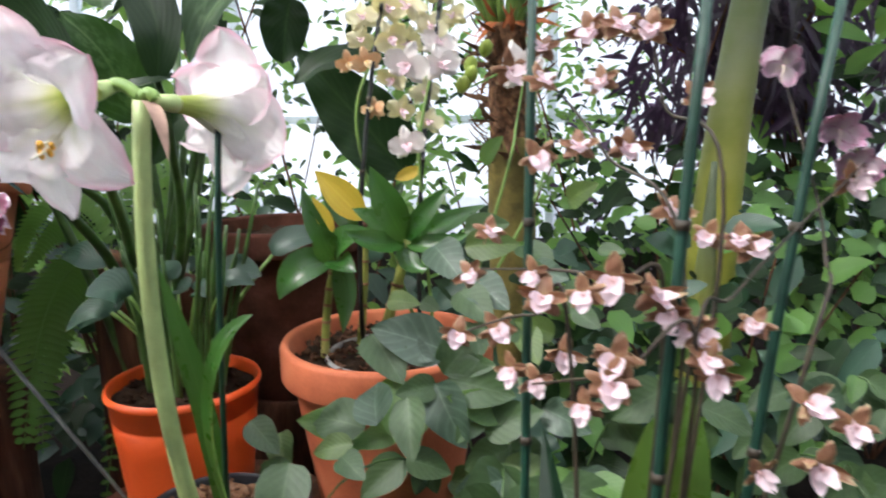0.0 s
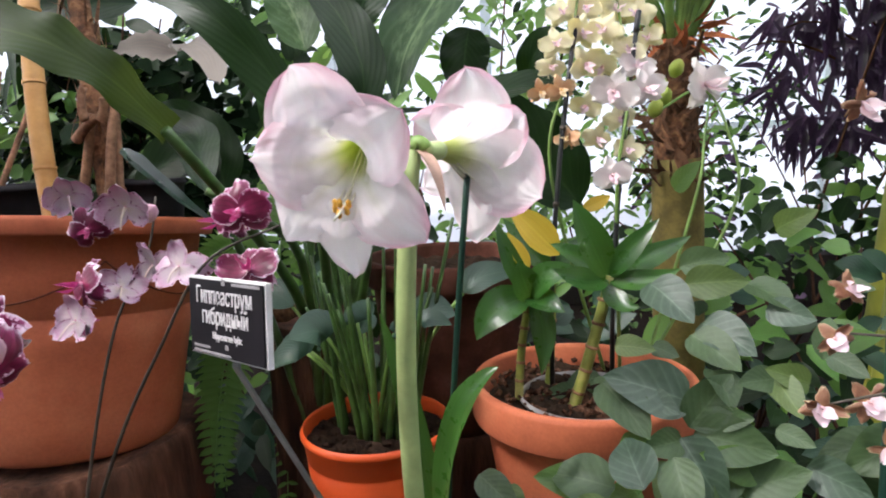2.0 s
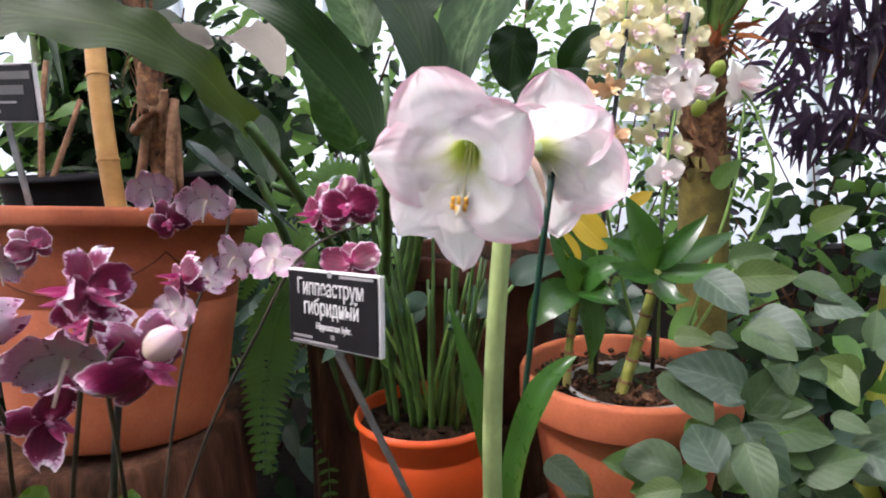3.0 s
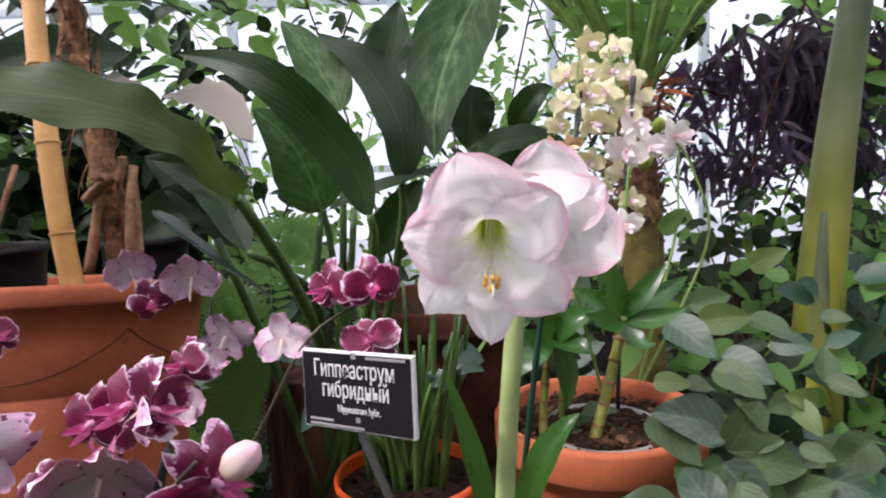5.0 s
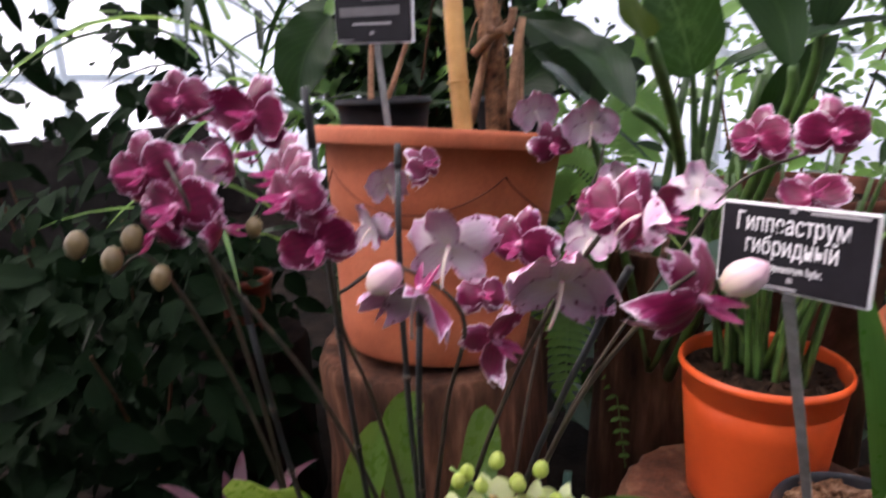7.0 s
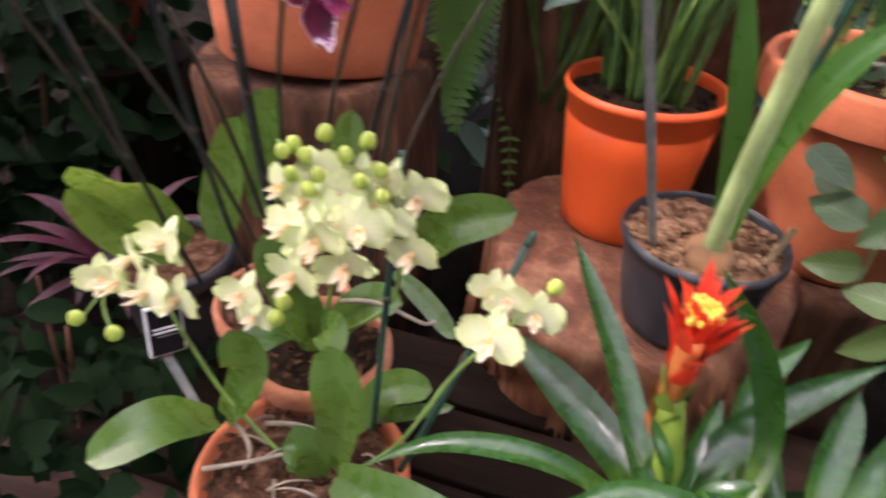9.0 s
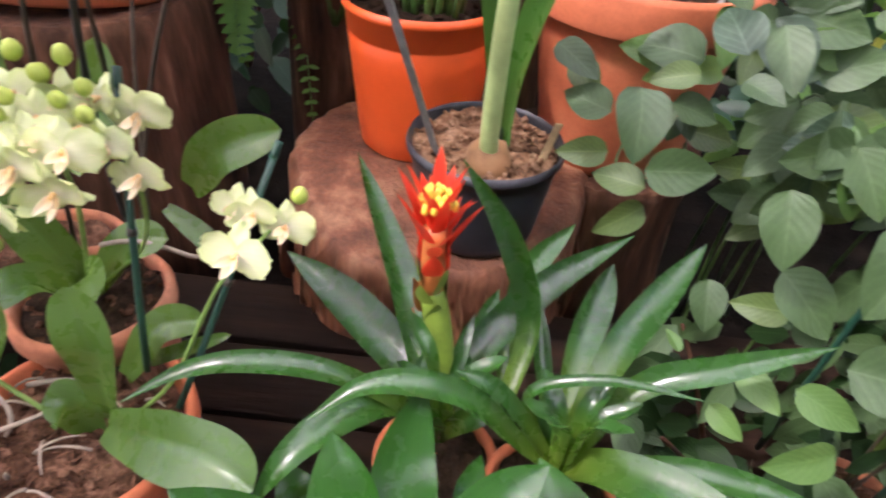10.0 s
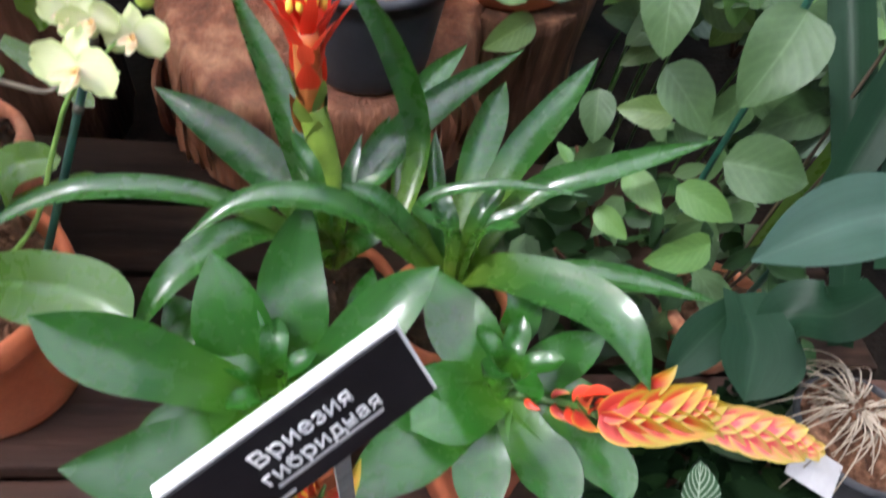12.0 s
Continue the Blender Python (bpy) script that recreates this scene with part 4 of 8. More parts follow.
WHITE_FACE = petal_mat("white_petal", [(0.0, (0.80, 0.50, 0.56)), (0.25, (0.86, 0.80, 0.78)), (1.0, (0.86, 0.84, 0.80))], 0.5, 0.35, 0.06, (0.8, 0.6, 0.6), 7, (0.9, 0.85, 0.8), 0.3)
PEACH_FACE = petal_mat("peach_petal", [(0.0, (0.55, 0.22, 0.12)), (0.4, (0.76, 0.48, 0.26)), (1.0, (0.80, 0.60, 0.36))], 0.5, 0.3, 0.2, (0.6, 0.3, 0.15), 7, (0.85, 0.6, 0.3), 0.4)
BROWN_FACE = petal_mat("brown_petal", [(0.0, (0.42, 0.28, 0.14)), (0.4, (0.20, 0.085, 0.05)), (0.85, (0.30, 0.15, 0.09)), (1.0, (0.56, 0.44, 0.26))], 0.5, 0.25, 0.3, (0.5, 0.35, 0.15), 6, (0.5, 0.25, 0.1), 0.6)
BLUSH_LIP = petal_mat("blush_lip", [(0.0, (0.60, 0.28, 0.25)), (0.4, (0.84, 0.70, 0.72)), (1.0, (0.84, 0.72, 0.76))], 0.5, 0.3, 0.15, (0.7, 0.4, 0.5), 6, (0.9, 0.7, 0.75), 0.3)
BUD_BROWN = plain("browning_bud", (0.13, 0.095, 0.035), 0.5, 0, 0.4, 90)
BUD_LIME = petal_mat("lime_bud", [(0.0, (0.30, 0.42, 0.06)), (0.5, (0.42, 0.53, 0.09)), (1.0, (0.52, 0.60, 0.14))], 0.45, 0.2, 0.2, (0.3, 0.42, 0.05), 6, (0.5, 0.65, 0.1), 0.6)
BUD_PINK = petal_mat("pink_bud", [(0.0, (0.62, 0.56, 0.34)), (0.5, (0.74, 0.56, 0.54)), (1.0, (0.60, 0.30, 0.44))], 0.5, 0.15, 0.3, (0.5, 0.2, 0.35), 7, (0.6, 0.4, 0.4), 0.6)


def flat_petal(angle, reach, width, z0=0.0, cup=0.10, tilt=0.0, seed=0, prof="round", nl=12, nw=8, frill=0.012, roll=0.0):
    """A petal in the x-y plane from the middle outwards, cupped towards +z, its rim rolled back by roll."""
    rnd = random.Random(seed)
    ph = rnd.uniform(0, 6.28)
    V, U, Fc = [], [], []
    ca, sa = math.cos(radians(angle)), math.sin(radians(angle))
    for i in range(nl + 1):
        s = i / nl
        w = width * PROFILE[prof](0.04 + 0.93 * s) / 2
        for k in range(nw + 1):
            q = 2 * k / nw - 1
            rim = max(abs(q) ** 3, s ** 6)
            rag = 1 + 0.09 * rim * noise.noise((q * 3.1 + seed, s * 7.3, 0.5))
            a, b = reach * (0.03 + 0.97 * s) * rag, q * w * rag
            z = z0 + cup * (s * s * 0.5 - 0.18 * s) + 0.35 * cup * q * q * s + tilt * s + 0.03 * math.sin(6 * s + 3 * q + ph) * s
            z += 4 * (frill - 0.012) * s * (noise.noise((q * 1.7 + seed, s * 2.3, 1.5)) + 0.5 * noise.noise((q * 4 + seed, s * 6, 4.5)))
            z += frill * rim * math.sin(17 * s + 9 * q + ph) - roll * (abs(q) ** 2.5 * s + s ** 3)
            b *= 1 - 0.6 * roll * abs(q) * s
            V.append((a * ca - b * sa, a * sa + b * ca, z))
            U.append((s, k / nw))
    for i in range(nl):
        for k in range(nw):
            a = i * (nw + 1) + k
            Fc.append((a, a + 1, a + nw + 2, a + nw + 1))
    return V, Fc, U


def two_faced(data, thick=0.012):
    """Front and back sheets of one petal, closed at the rim by their nearness."""
    V, Fc, U = data
    back = [(x, y, z - thick * math.sin(math.pi * min(1, max(0, u_[1]))) - 0.002) for (x, y, z), u_ in zip(V, U)]
    return (V, Fc, U, 0), (back, [tuple(reversed(q)) for q in Fc], U, 1)


def moth_kit(key, face, back, lip, wide=0.62, cup=0.14, turn=0, seed=0, big_lip=1.0, roll=0.0, narrow=1.0, frill=0.012):
    sep = []
    for a, r, w in ((90, 0.52, 0.36), (218, 0.50, 0.36), (322, 0.50, 0.36)):
        sep += two_faced(flat_petal(a + turn * 0.6, r, w * narrow, -0.012, -0.10 - cup * 0.4, 0, a + seed, "ovate" if narrow < 1.01 else "round", frill=frill, roll=roll * 0.8))
    v, f = blob_data(0.055, (0.8, 0.9, 1.8), 1, 0.05, 2)
    sep.append(([(p.x, p.y + 0.015, p.z + 0.05) for p in v], f, [(0.2, 0.5)] * len(v), 2))
    pr = list(two_faced(flat_petal(8 + turn, 0.54, wide, 0.015, cup, 0.0, 5 + seed, frill=frill, roll=roll)))
    pl = list(two_faced(flat_petal(172 + turn * 0.5, 0.52, wide * 0.96, 0.015, cup * 1.3, 0.0, 9 + seed, frill=frill, roll=roll * 1.2)))
    v, f, u = tube_data(bez([(0, 0, -0.02), (0, -0.03, -0.16), (0, -0.16, -0.30), (0, -0.34, -0.36)], 7), [0.030, 0.026, 0.024, 0.022, 0.020, 0.020, 0.020, 0.018], 7)
    sep.append((v, f, [(0.05, 0.5)] * len(v), 1))
    lp = []
    for a, r, w, t in ((270, 0.26, 0.20, 0.10), (215, 0.16, 0.16, 0.16), (325, 0.16, 0.16, 0.16)):
        lp += [(*flat_petal(a, r * big_lip, w * big_lip ** 1.5, 0.04, 0.35, t, a, "ovate", 6, 4), 0)]
    return {"sepals": joined(key + "_sepals", sep, [face, back, lip]), "right": joined(key + "_petal", pr, [face, back]),
            "left": joined(key + "_petal", pl, [face, back]), "lip": joined(key + "_lip", lp, [lip])}


KIT_PINK = [moth_kit("pink", PINK_FACE, PINK_BACK, PINK_LIP, w, cu, tu, sd, 0.85, ro, 1.06, 0.015) for w, cu, tu, sd, ro in ((0.60, 0.14, 0, 0, 0.08), (0.56, 0.34, 12, 20, 0.04), (0.60, -0.10, -12, 40, 0.10), (0.56, 0.40, -8, 60, 0.0), (0.58, 0.22, 16, 80, 0.14), (0.56, -0.14, 8, 100, 0.16), (0.62, 0.05, -6, 120, 0.10))]
KIT_LIME = [moth_kit("lime", LIME_FACE, LIME_FACE, LIME_LIP, w, cu, tu, sd) for w, cu, tu, sd in ((0.60, 0.12, 0, 0), (0.56, 0.34, 8, 20), (0.62, -0.10, -8, 40))]
KIT_CREAM = [moth_kit("cream", CREAM_FACE, CREAM_FACE, BLUSH_LIP, w, cu, tu, sd) for w, cu, tu, sd in ((0.46, 0.14, 0, 0), (0.52, 0.40, 10, 30), (0.44, -0.15, -8, 60))]
KIT_WHITE = moth_kit("white", WHITE_FACE, WHITE_FACE, BLUSH_LIP, 0.50)
KIT_PEACH = moth_kit("peach", PEACH_FACE, PEACH_FACE, LIME_LIP, 0.40)
KIT_BROWN = [moth_kit("brown", BROWN_FACE, BROWN_FACE, BLUSH_LIP, w, cu, 6, sd, 1.7) for w, cu, sd in ((0.22, 0.14, 3), (0.26, 0.5, 23), (0.20, -0.2, 43))]


def moth_flower(parent, kit, place, ahead, size, roll=0.0):
    if isinstance(kit, list):
        kit = kit[len(WORLD_OF) % len(kit)]
    up = Matrix.Rotation(radians(roll), 3, Vector(ahead).normalized()) @ Vector((0, 0, 1))
    m = facing(place, ahead, up, size)
    fl = part("flower", kit["sepals"], parent, "", m)
    part("petal", kit["right"], fl, "", m)
    part("petal", kit["left"], fl, "", m)
    part("lip", kit["lip"], fl, "", m @ pose(0, 0, 0.02, -12, 0, 0))
    return fl


BUD_MESHES = {}


def bud(parent, place, size, mat, ahead=(0.2, -0.4, 0.7)):
    if mat.name not in BUD_MESHES:
        V, Fc, U = lathe_data([(0.001, 0.0), (0.20, 0.08), (0.34, 0.30), (0.37, 0.50), (0.28, 0.80), (0.10, 0.96), (0.001, 1.0)], 12)
        BUD_MESHES[mat.name] = mesh("bud", V, Fc, mat, [(a, b) for a, b in U])
    return part("bud", BUD_MESHES[mat.name], parent, "", facing(place, ahead, (0.1, 0.3, 1), size))


def orchid_leaf(parent, pts, width, mat=None, face=(0, -0.4, 1), fold=0.16, prof="blunt", label=""):
    return part("leaf", blade("leaf", pts, width, mat or ORCHID_LEAF, prof=prof, face=face, nl=22, nw=8, fold=fold, droop=0.05, way=via), parent, label)


def spike(parent, pts, r0=0.0028, r1=0.0016, mat=None, n=14, label=""):
    return part("flower_spike", tube("flower_spike", pts, r0 * 0.8, r1 * 0.85, mat or STEM_DARK, n * 2, 7, way=via), parent, label)


def joint_rings(parent, pts, n, r, mat):
    line = bez(pts, 30)
    for k in range(1, n):
        i = int(30 * k / n)
        v, f, u = tube_data([line[i] - (line[i + 1] - line[i]).normalized() * 0.002, line[i] + (line[i + 1] - line[i]).normalized() * 0.002], [r, r * 1.05], 8)
        part("node", mesh("node", v, f, mat, u), parent)


def small_stake(pts, r=0.0026, mat=None, label="thin dark plant stake among the orchid spikes"):
    ob = thing("plant_stake", pts[0], label, "stake", "plant stakes")
    mat = mat or STAKE_DARK
    part("rod", tube("rod", pts, r, r, mat, 6, 8), ob)
    line = bez(pts, 24)
    part("cap", tube("cap", [line[-2].lerp(line[-1], 0.6), line[-1], line[-1] * 2 - line[-1].lerp(line[-2], 0.98)], r * 1.25, r * 1.05, mat, 3, 8), ob, "rounded end cap")
    for k in (13, 18):
        d = (line[k + 1] - line[k]).normalized() * 0.003
        part("tie", tube("tie", [line[k] - d, line[k], line[k] + d], r * 1.3, r * 1.3, STEM_DARK, 2, 8), ob, "soft plant tie")
    return ob


# wooden staging under the front pots
deck = thing("wooden_staging", (-0.55, 0.30, 0.40), "low weathered plank staging under the front pots", "staging")
# four lit planks in front, the rest coloured for the shadow by the stump
for k in range(7):
    part("plank", block("plank", 1.35, 0.105, 0.028, LIT_PLANK if k < 4 else SHADE_TONED_PLANK, 0.004), deck, m=pose(-0.42, 0.0 + k * 0.112, 0.512, 0.6 * (-1) ** k, 0, 0.5 * (k % 3 - 1)))
for px_ in (-1.0, -0.42, 0.16):
    part("joist", block("joist", 0.07, 0.80, 0.098, SHADE_TONED_PLANK, 0.004), deck, m=pose(px_, 0.336, 0.449))

# ---- magenta moth orchids ----
pot("clay_pot", (-0.80, 0.56, 0.70), 0.080, 0.17, 0.058, OLD_CLAY, "small weathered clay pot of the magenta orchids", 0.026, 0.005, 0.007, MOSS, 0.012, soil_label="chunky bark")
pot("nursery_pot", (-0.985, 0.60, 0.69), 0.080, 0.16, 0.058, BLACK_PLASTIC, "small black plastic pot of the magenta orchids", 0.026, 0.005, 0.007, MOSS, 0.012, soil_label="chunky bark")
PINK_A = thing("moth_orchid", (-0.80, 0.56, 0.69), "magenta moth orchid with white-edged petals, spikes full of bloom", "orchid", "magenta moth orchids")
PINK_B = thing("moth_orchid", (-0.985, 0.60, 0.68), "magenta moth orchid with white-edged petals and green buds", "orchid", "magenta moth orchids")
PINK_C = thing("moth_orchid", (-0.72, 0.60, 0.69), "magenta moth orchid with a few blooms leaning to the sign", "orchid", "magenta moth orchids")
for place, ahead, size, roll in (
        ((-0.953, 0.468, 1.253), (0.5, -0.8, 0.1), 0.052, 10), ((-0.889, 0.483, 1.239), (0.1, -1, 0.1), 0.066, -5), ((-0.948, 0.417, 1.201), (0.25, -1, 0.05), 0.060, 15),
        ((-0.918, 0.415, 1.174), (0.15, -1, 0.0), 0.066, -8), ((-0.932, 0.453, 1.198), (-0.5, 0.8, 0.2), 0.050, 10), ((-0.901, 0.463, 1.207), (0.6, 0.75, 0.1), 0.052, 0),
        ((-0.894, 0.434, 1.155), (0.8, 0.5, -0.2), 0.045, 30), ((-0.946, 0.418, 1.152), (-0.3, -0.8, -0.4), 0.05, 0)):
    moth_flower(PINK_B, KIT_PINK, place, ahead, size, roll)
for place, ahead, size, roll in (
        ((-0.703, 0.442, 1.150), (-0.05, 0.97, 0.2), 0.062, 0), ((-0.850, 0.640, 1.158), (-0.75, 0.5, 0.2), 0.048, 0), ((-0.799, 0.629, 1.180), (0.75, -0.45, 0.35), 0.044, 15),
        ((-0.862, 0.622, 1.112), (0.45, 0.85, 0.1), 0.054, -10), ((-0.702, 0.382, 1.134), (0.1, 0.72, 0.62), 0.056, 8), ((-0.676, 0.536, 1.130), (-0.15, -1, 0.05), 0.058, -4),) + (
        ((-0.586, 0.408, 1.187), (-0.45, -0.85, 0.1), 0.052, -8), ((-0.568, 0.388, 1.191), (0.9, -0.2, -0.1), 0.046, 10), ((-0.624, 0.575, 1.127), (0.2, 0.92, -0.2), 0.044, 0),
        ((-0.622, 0.586, 1.157), (-0.5, -0.8, 0.2), 0.046, 12), ((-0.611, 0.675, 1.158), (0.35, 0.9, 0.2), 0.052, 0), ((-0.632, 0.650, 1.140), (-0.6, 0.6, -0.4), 0.042, 20),) + (
        ((-0.622, 0.434, 1.135), (-0.25, 0.80, 0.48), 0.066, 22), ((-0.706, 0.525, 1.086), (0.55, -0.7, 0.35), 0.042, 0), ((-0.682, 0.481, 1.066), (0.85, -0.45, -0.15), 0.058, 78),
        ((-0.806, 0.402, 1.205), (-0.35, -0.9, 0.1), 0.052, 12), ((-0.780, 0.372, 1.196), (-0.25, -0.95, 0.0), 0.050, -6), ((-0.776, 0.392, 1.160), (0.4, -0.9, -0.1), 0.050, 8)):
    moth_flower(PINK_A, KIT_PINK, place, ahead, size, roll)
for place, ahead, size, roll in (
        ((-0.680, 0.677, 1.196), (0.35, -0.9, -0.1), 0.044, 20), ((-0.644, 0.690, 1.216), (-0.15, 0.95, 0.25), 0.052, 5), ((-0.699, 0.680, 1.230), (-0.5, 0.8, 0.3), 0.044, -10),
        ((-0.543, 0.607, 1.167), (-0.05, 0.90, -0.35), 0.046, 0), ((-0.500, 0.616, 1.209), (-0.62, -0.78, 0.0), 0.050, 8), ((-0.458, 0.558, 1.220), (0.12, -1, 0.0), 0.046, -6),
        ((-0.463, 0.576, 1.170), (0.1, -0.75, 0.65), 0.048, 0), ((-0.540, 0.392, 1.146), (0.82, -0.50, -0.1), 0.056, 30)):
    moth_flower(PINK_C, KIT_PINK, place, ahead, size, roll)
for place, size in (((-0.722, 0.360, 1.144), 0.0255), ((-0.530, 0.379, 1.156), 0.0245), ((-0.640, 0.706, 1.200), 0.0240)):
    bud(PINK_C if size < 0.025 else PINK_A, place, size * 1.05, BUD_PINK, (0.7, -0.05, 0.55))
for place, size in (((-1.000, 0.390, 1.157), 0.024), ((-0.955, 0.383, 1.149), 0.022), ((-0.950, 0.400, 1.162), 0.023), ((-0.912, 0.386, 1.137), 0.020), ((-0.870, 0.445, 1.163), 0.018)):
    bud(PINK_B, place, size, BUD_BROWN, (0.1, -0.3, -0.8))



def arch(base, *ends):
    """A spike that rises from its pot and leans over to its blooms."""
    base, e = Vector(base), Vector(ends[0])
    lift = Vector((0, 0, 0.12 * (e.z - base.z)))
    return [base, base.lerp(e, 0.3) + lift, base.lerp(e, 0.65) + lift * 0.9] + [Vector(q) for q in ends]


spike(PINK_A, arch((-0.80, 0.56, 0.70), (-0.866, 0.411, 1.110), (-0.868, 0.380, 1.162)), 0.0034)
spike(PINK_A, arch((-0.79, 0.56, 0.70), (-0.803, 0.451, 1.083), (-0.782, 0.403, 1.197), (-0.811, 0.411, 1.226)), 0.0032)
spike(PINK_A, arch((-0.78, 0.55, 0.70), (-0.697, 0.452, 1.095), (-0.738, 0.426, 1.138), (-0.768, 0.398, 1.124)), 0.0030)
spike(PINK_A, arch((-0.77, 0.56, 0.70), (-0.599, 0.434, 1.166), (-0.574, 0.443, 1.179)), 0.0032)
spike(PINK_C, arch((-0.72, 0.60, 0.70), (-0.562, 0.597, 1.098), (-0.515, 0.604, 1.172), (-0.450, 0.628, 1.202)), 0.0030, 0.0014)
spike(PINK_C, arch((-0.71, 0.60, 0.70), (-0.561, 0.386, 1.142), (-0.543, 0.378, 1.165)), 0.0030, 0.0014)
spike(PINK_C, arch((-0.72, 0.62, 0.70), (-0.668, 0.689, 1.098), (-0.638, 0.710, 1.168), (-0.634, 0.728, 1.224)), 0.0028, 0.0014)
spike(PINK_B, arch((-0.985, 0.60, 0.69), (-0.907, 0.414, 1.178), (-0.943, 0.436, 1.223), (-0.914, 0.466, 1.247)), 0.0032)
spike(PINK_B, arch((-0.98, 0.60, 0.69), (-0.929, 0.393, 1.137), (-0.956, 0.379, 1.125)), 0.0030)
for a, b in (((-0.765, 0.495, 0.880), (-0.731, 0.449, 1.092)), ((-0.821, 0.492, 0.868), (-0.800, 0.429, 1.232)), ((-0.694, 0.523, 0.878), (-0.588, 0.439, 1.128)), ((-0.766, 0.474, 1.038), (-0.763, 0.491, 1.203)), ((-0.896, 0.487, 0.879), (-0.870, 0.424, 1.086))):
    small_stake([(a[0] + (a[0] - b[0]) * 0.2, a[1] + 0.06, 0.70), a, b])
for pts, w in (([(-0.880, 0.569, 0.751), (-0.876, 0.586, 0.806), (-0.845, 0.591, 0.904)], 0.052), ([(-0.827, 0.588, 0.786), (-0.838, 0.620, 0.870), (-0.813, 0.620, 0.927)], 0.050),
               ([(-0.918, 0.555, 0.750), (-0.960, 0.535, 0.813), (-0.962, 0.479, 0.877)], 0.062), ([(-0.916, 0.552, 0.744), (-0.936, 0.499, 0.788), (-0.960, 0.466, 0.860)], 0.050),
               ([(-0.776, 0.600, 0.777), (-0.753, 0.645, 0.827), (-0.753, 0.670, 0.896)], 0.045), ([(-0.654, 0.609, 0.767), (-0.609, 0.592, 0.827), (-0.543, 0.588, 0.860)], 0.050)):
    orchid_leaf(PINK_A, pts, w, face=(0.1, -0.8, 0.6))

# ---- lime moth orchids in clay pots ----
LIME_POT = pot("clay_pot", (-0.676, 0.372, 0.682), 0.098, 0.155, 0.066, TERRACOTTA, "small terracotta pot of the lime orchid, filled with bark", 0.026, 0.006, 0.008, MOSS, 0.014, soil_label="chunky bark with dry roots")
LIME_POT2_SOIL = Vector((-0.718, 0.495, 0.713)) - Vector((0, 0, 0.014))
LIME_POT2 = pot("clay_pot", (-0.718, 0.495, 0.713), 0.076, 0.17, 0.060, OLD_CLAY, "weathered clay pot of the back lime orchid", 0.026, 0.005, 0.008, DARK_SOIL, 0.014, soil_label="chunky bark")
bark_chips(LIME_POT, -0.676, 0.372, 0.672, 0.084, 160, MOSS, 9)
bark_chips(LIME_POT2, *LIME_POT2_SOIL, 0.064, 110, MOSS, 14)
rnd = random.Random(19)
for k in range(14):
    w, s = rnd.uniform(0, 6.28), rnd.uniform(0.02, 0.07)
    p = Vector((-0.676 + s * math.cos(w), 0.372 + s * math.sin(w), 0.678))
    q = p + Vector((rnd.uniform(-0.04, 0.04), rnd.uniform(-0.03, 0.03), 0.0))
    part("root", tube("root", [p, p.lerp(q, 0.5) + Vector((0, 0, 0.014)), q + Vector((0, 0, 0.002))], 0.0016, 0.0009, ROOT, 8, 5), LIME_POT, "pale dry root")
LIME_A = thing("moth_orchid", (-0.676, 0.372, 0.668), "lime-yellow moth orchid in a terracotta pot with broad leaves", "orchid", "lime moth orchids")
LIME_B = thing("moth_orchid", (-0.722, 0.502, 0.706), "lime-yellow moth orchid with a dense cluster of blooms", "orchid", "lime moth orchids")
rnd = random.Random(21)
for place, size in (((-0.677, 0.399, 0.928), 0.040), ((-0.653, 0.396, 0.924), 0.046), ((-0.629, 0.413, 0.929), 0.046), ((-0.664, 0.378, 0.903), 0.044), ((-0.632, 0.396, 0.907), 0.044),
                    ((-0.693, 0.425, 0.943), 0.036), ((-0.676, 0.447, 0.949), 0.036), ((-0.642, 0.450, 0.948), 0.038), ((-0.600, 0.459, 0.935), 0.044), ((-0.595, 0.434, 0.901), 0.042),
                    ((-0.624, 0.459, 0.945), 0.034), ((-0.654, 0.434, 0.940), 0.040), ((-0.628, 0.437, 0.934), 0.040), ((-0.672, 0.420, 0.936), 0.040), ((-0.650, 0.417, 0.933), 0.038), ((-0.613, 0.433, 0.923), 0.036)):
    moth_flower(LIME_B, KIT_LIME, place, (rnd.uniform(-0.5, 0.5), -0.9, rnd.uniform(-0.1, 0.5)), size, rnd.uniform(-25, 25))
for place, size in (((-0.822, 0.373, 0.854), 0.042), ((-0.792, 0.369, 0.855), 0.044), ((-0.768, 0.374, 0.852), 0.042), ((-0.795, 0.401, 0.881), 0.044), ((-0.816, 0.387, 0.871), 0.040), ((-0.843, 0.376, 0.850), 0.040), ((-0.710, 0.378, 0.870), 0.038), ((-0.698, 0.372, 0.858), 0.032)):
    moth_flower(LIME_A, KIT_LIME, place, (rnd.uniform(-0.6, 0.4), -0.9, rnd.uniform(-0.1, 0.5)), size, rnd.uniform(-25, 25))
for place, size in (((-0.525, 0.411, 0.857), 0.050), ((-0.520, 0.441, 0.873), 0.036), ((-0.497, 0.441, 0.864), 0.040), ((-0.535, 0.445, 0.875), 0.034)):
    moth_flower(LIME_A, KIT_LIME, place, (rnd.uniform(-0.2, 0.4), -0.9, 0.25), size, rnd.uniform(-10, 10))
for place in ((-0.490, 0.454, 0.878), (-0.846, 0.345, 0.826), (-0.808, 0.342, 0.825), (-0.679, 0.382, 0.864), (-0.682, 0.374, 0.854), (-0.697, 0.448, 0.959), (-0.676, 0.460, 0.967), (-0.641, 0.458, 0.968), (-0.659, 0.456, 0.954)):
    bud(LIME_A, place, 0.017, BUD_LIME, (0.2, -0.2, 0.8))
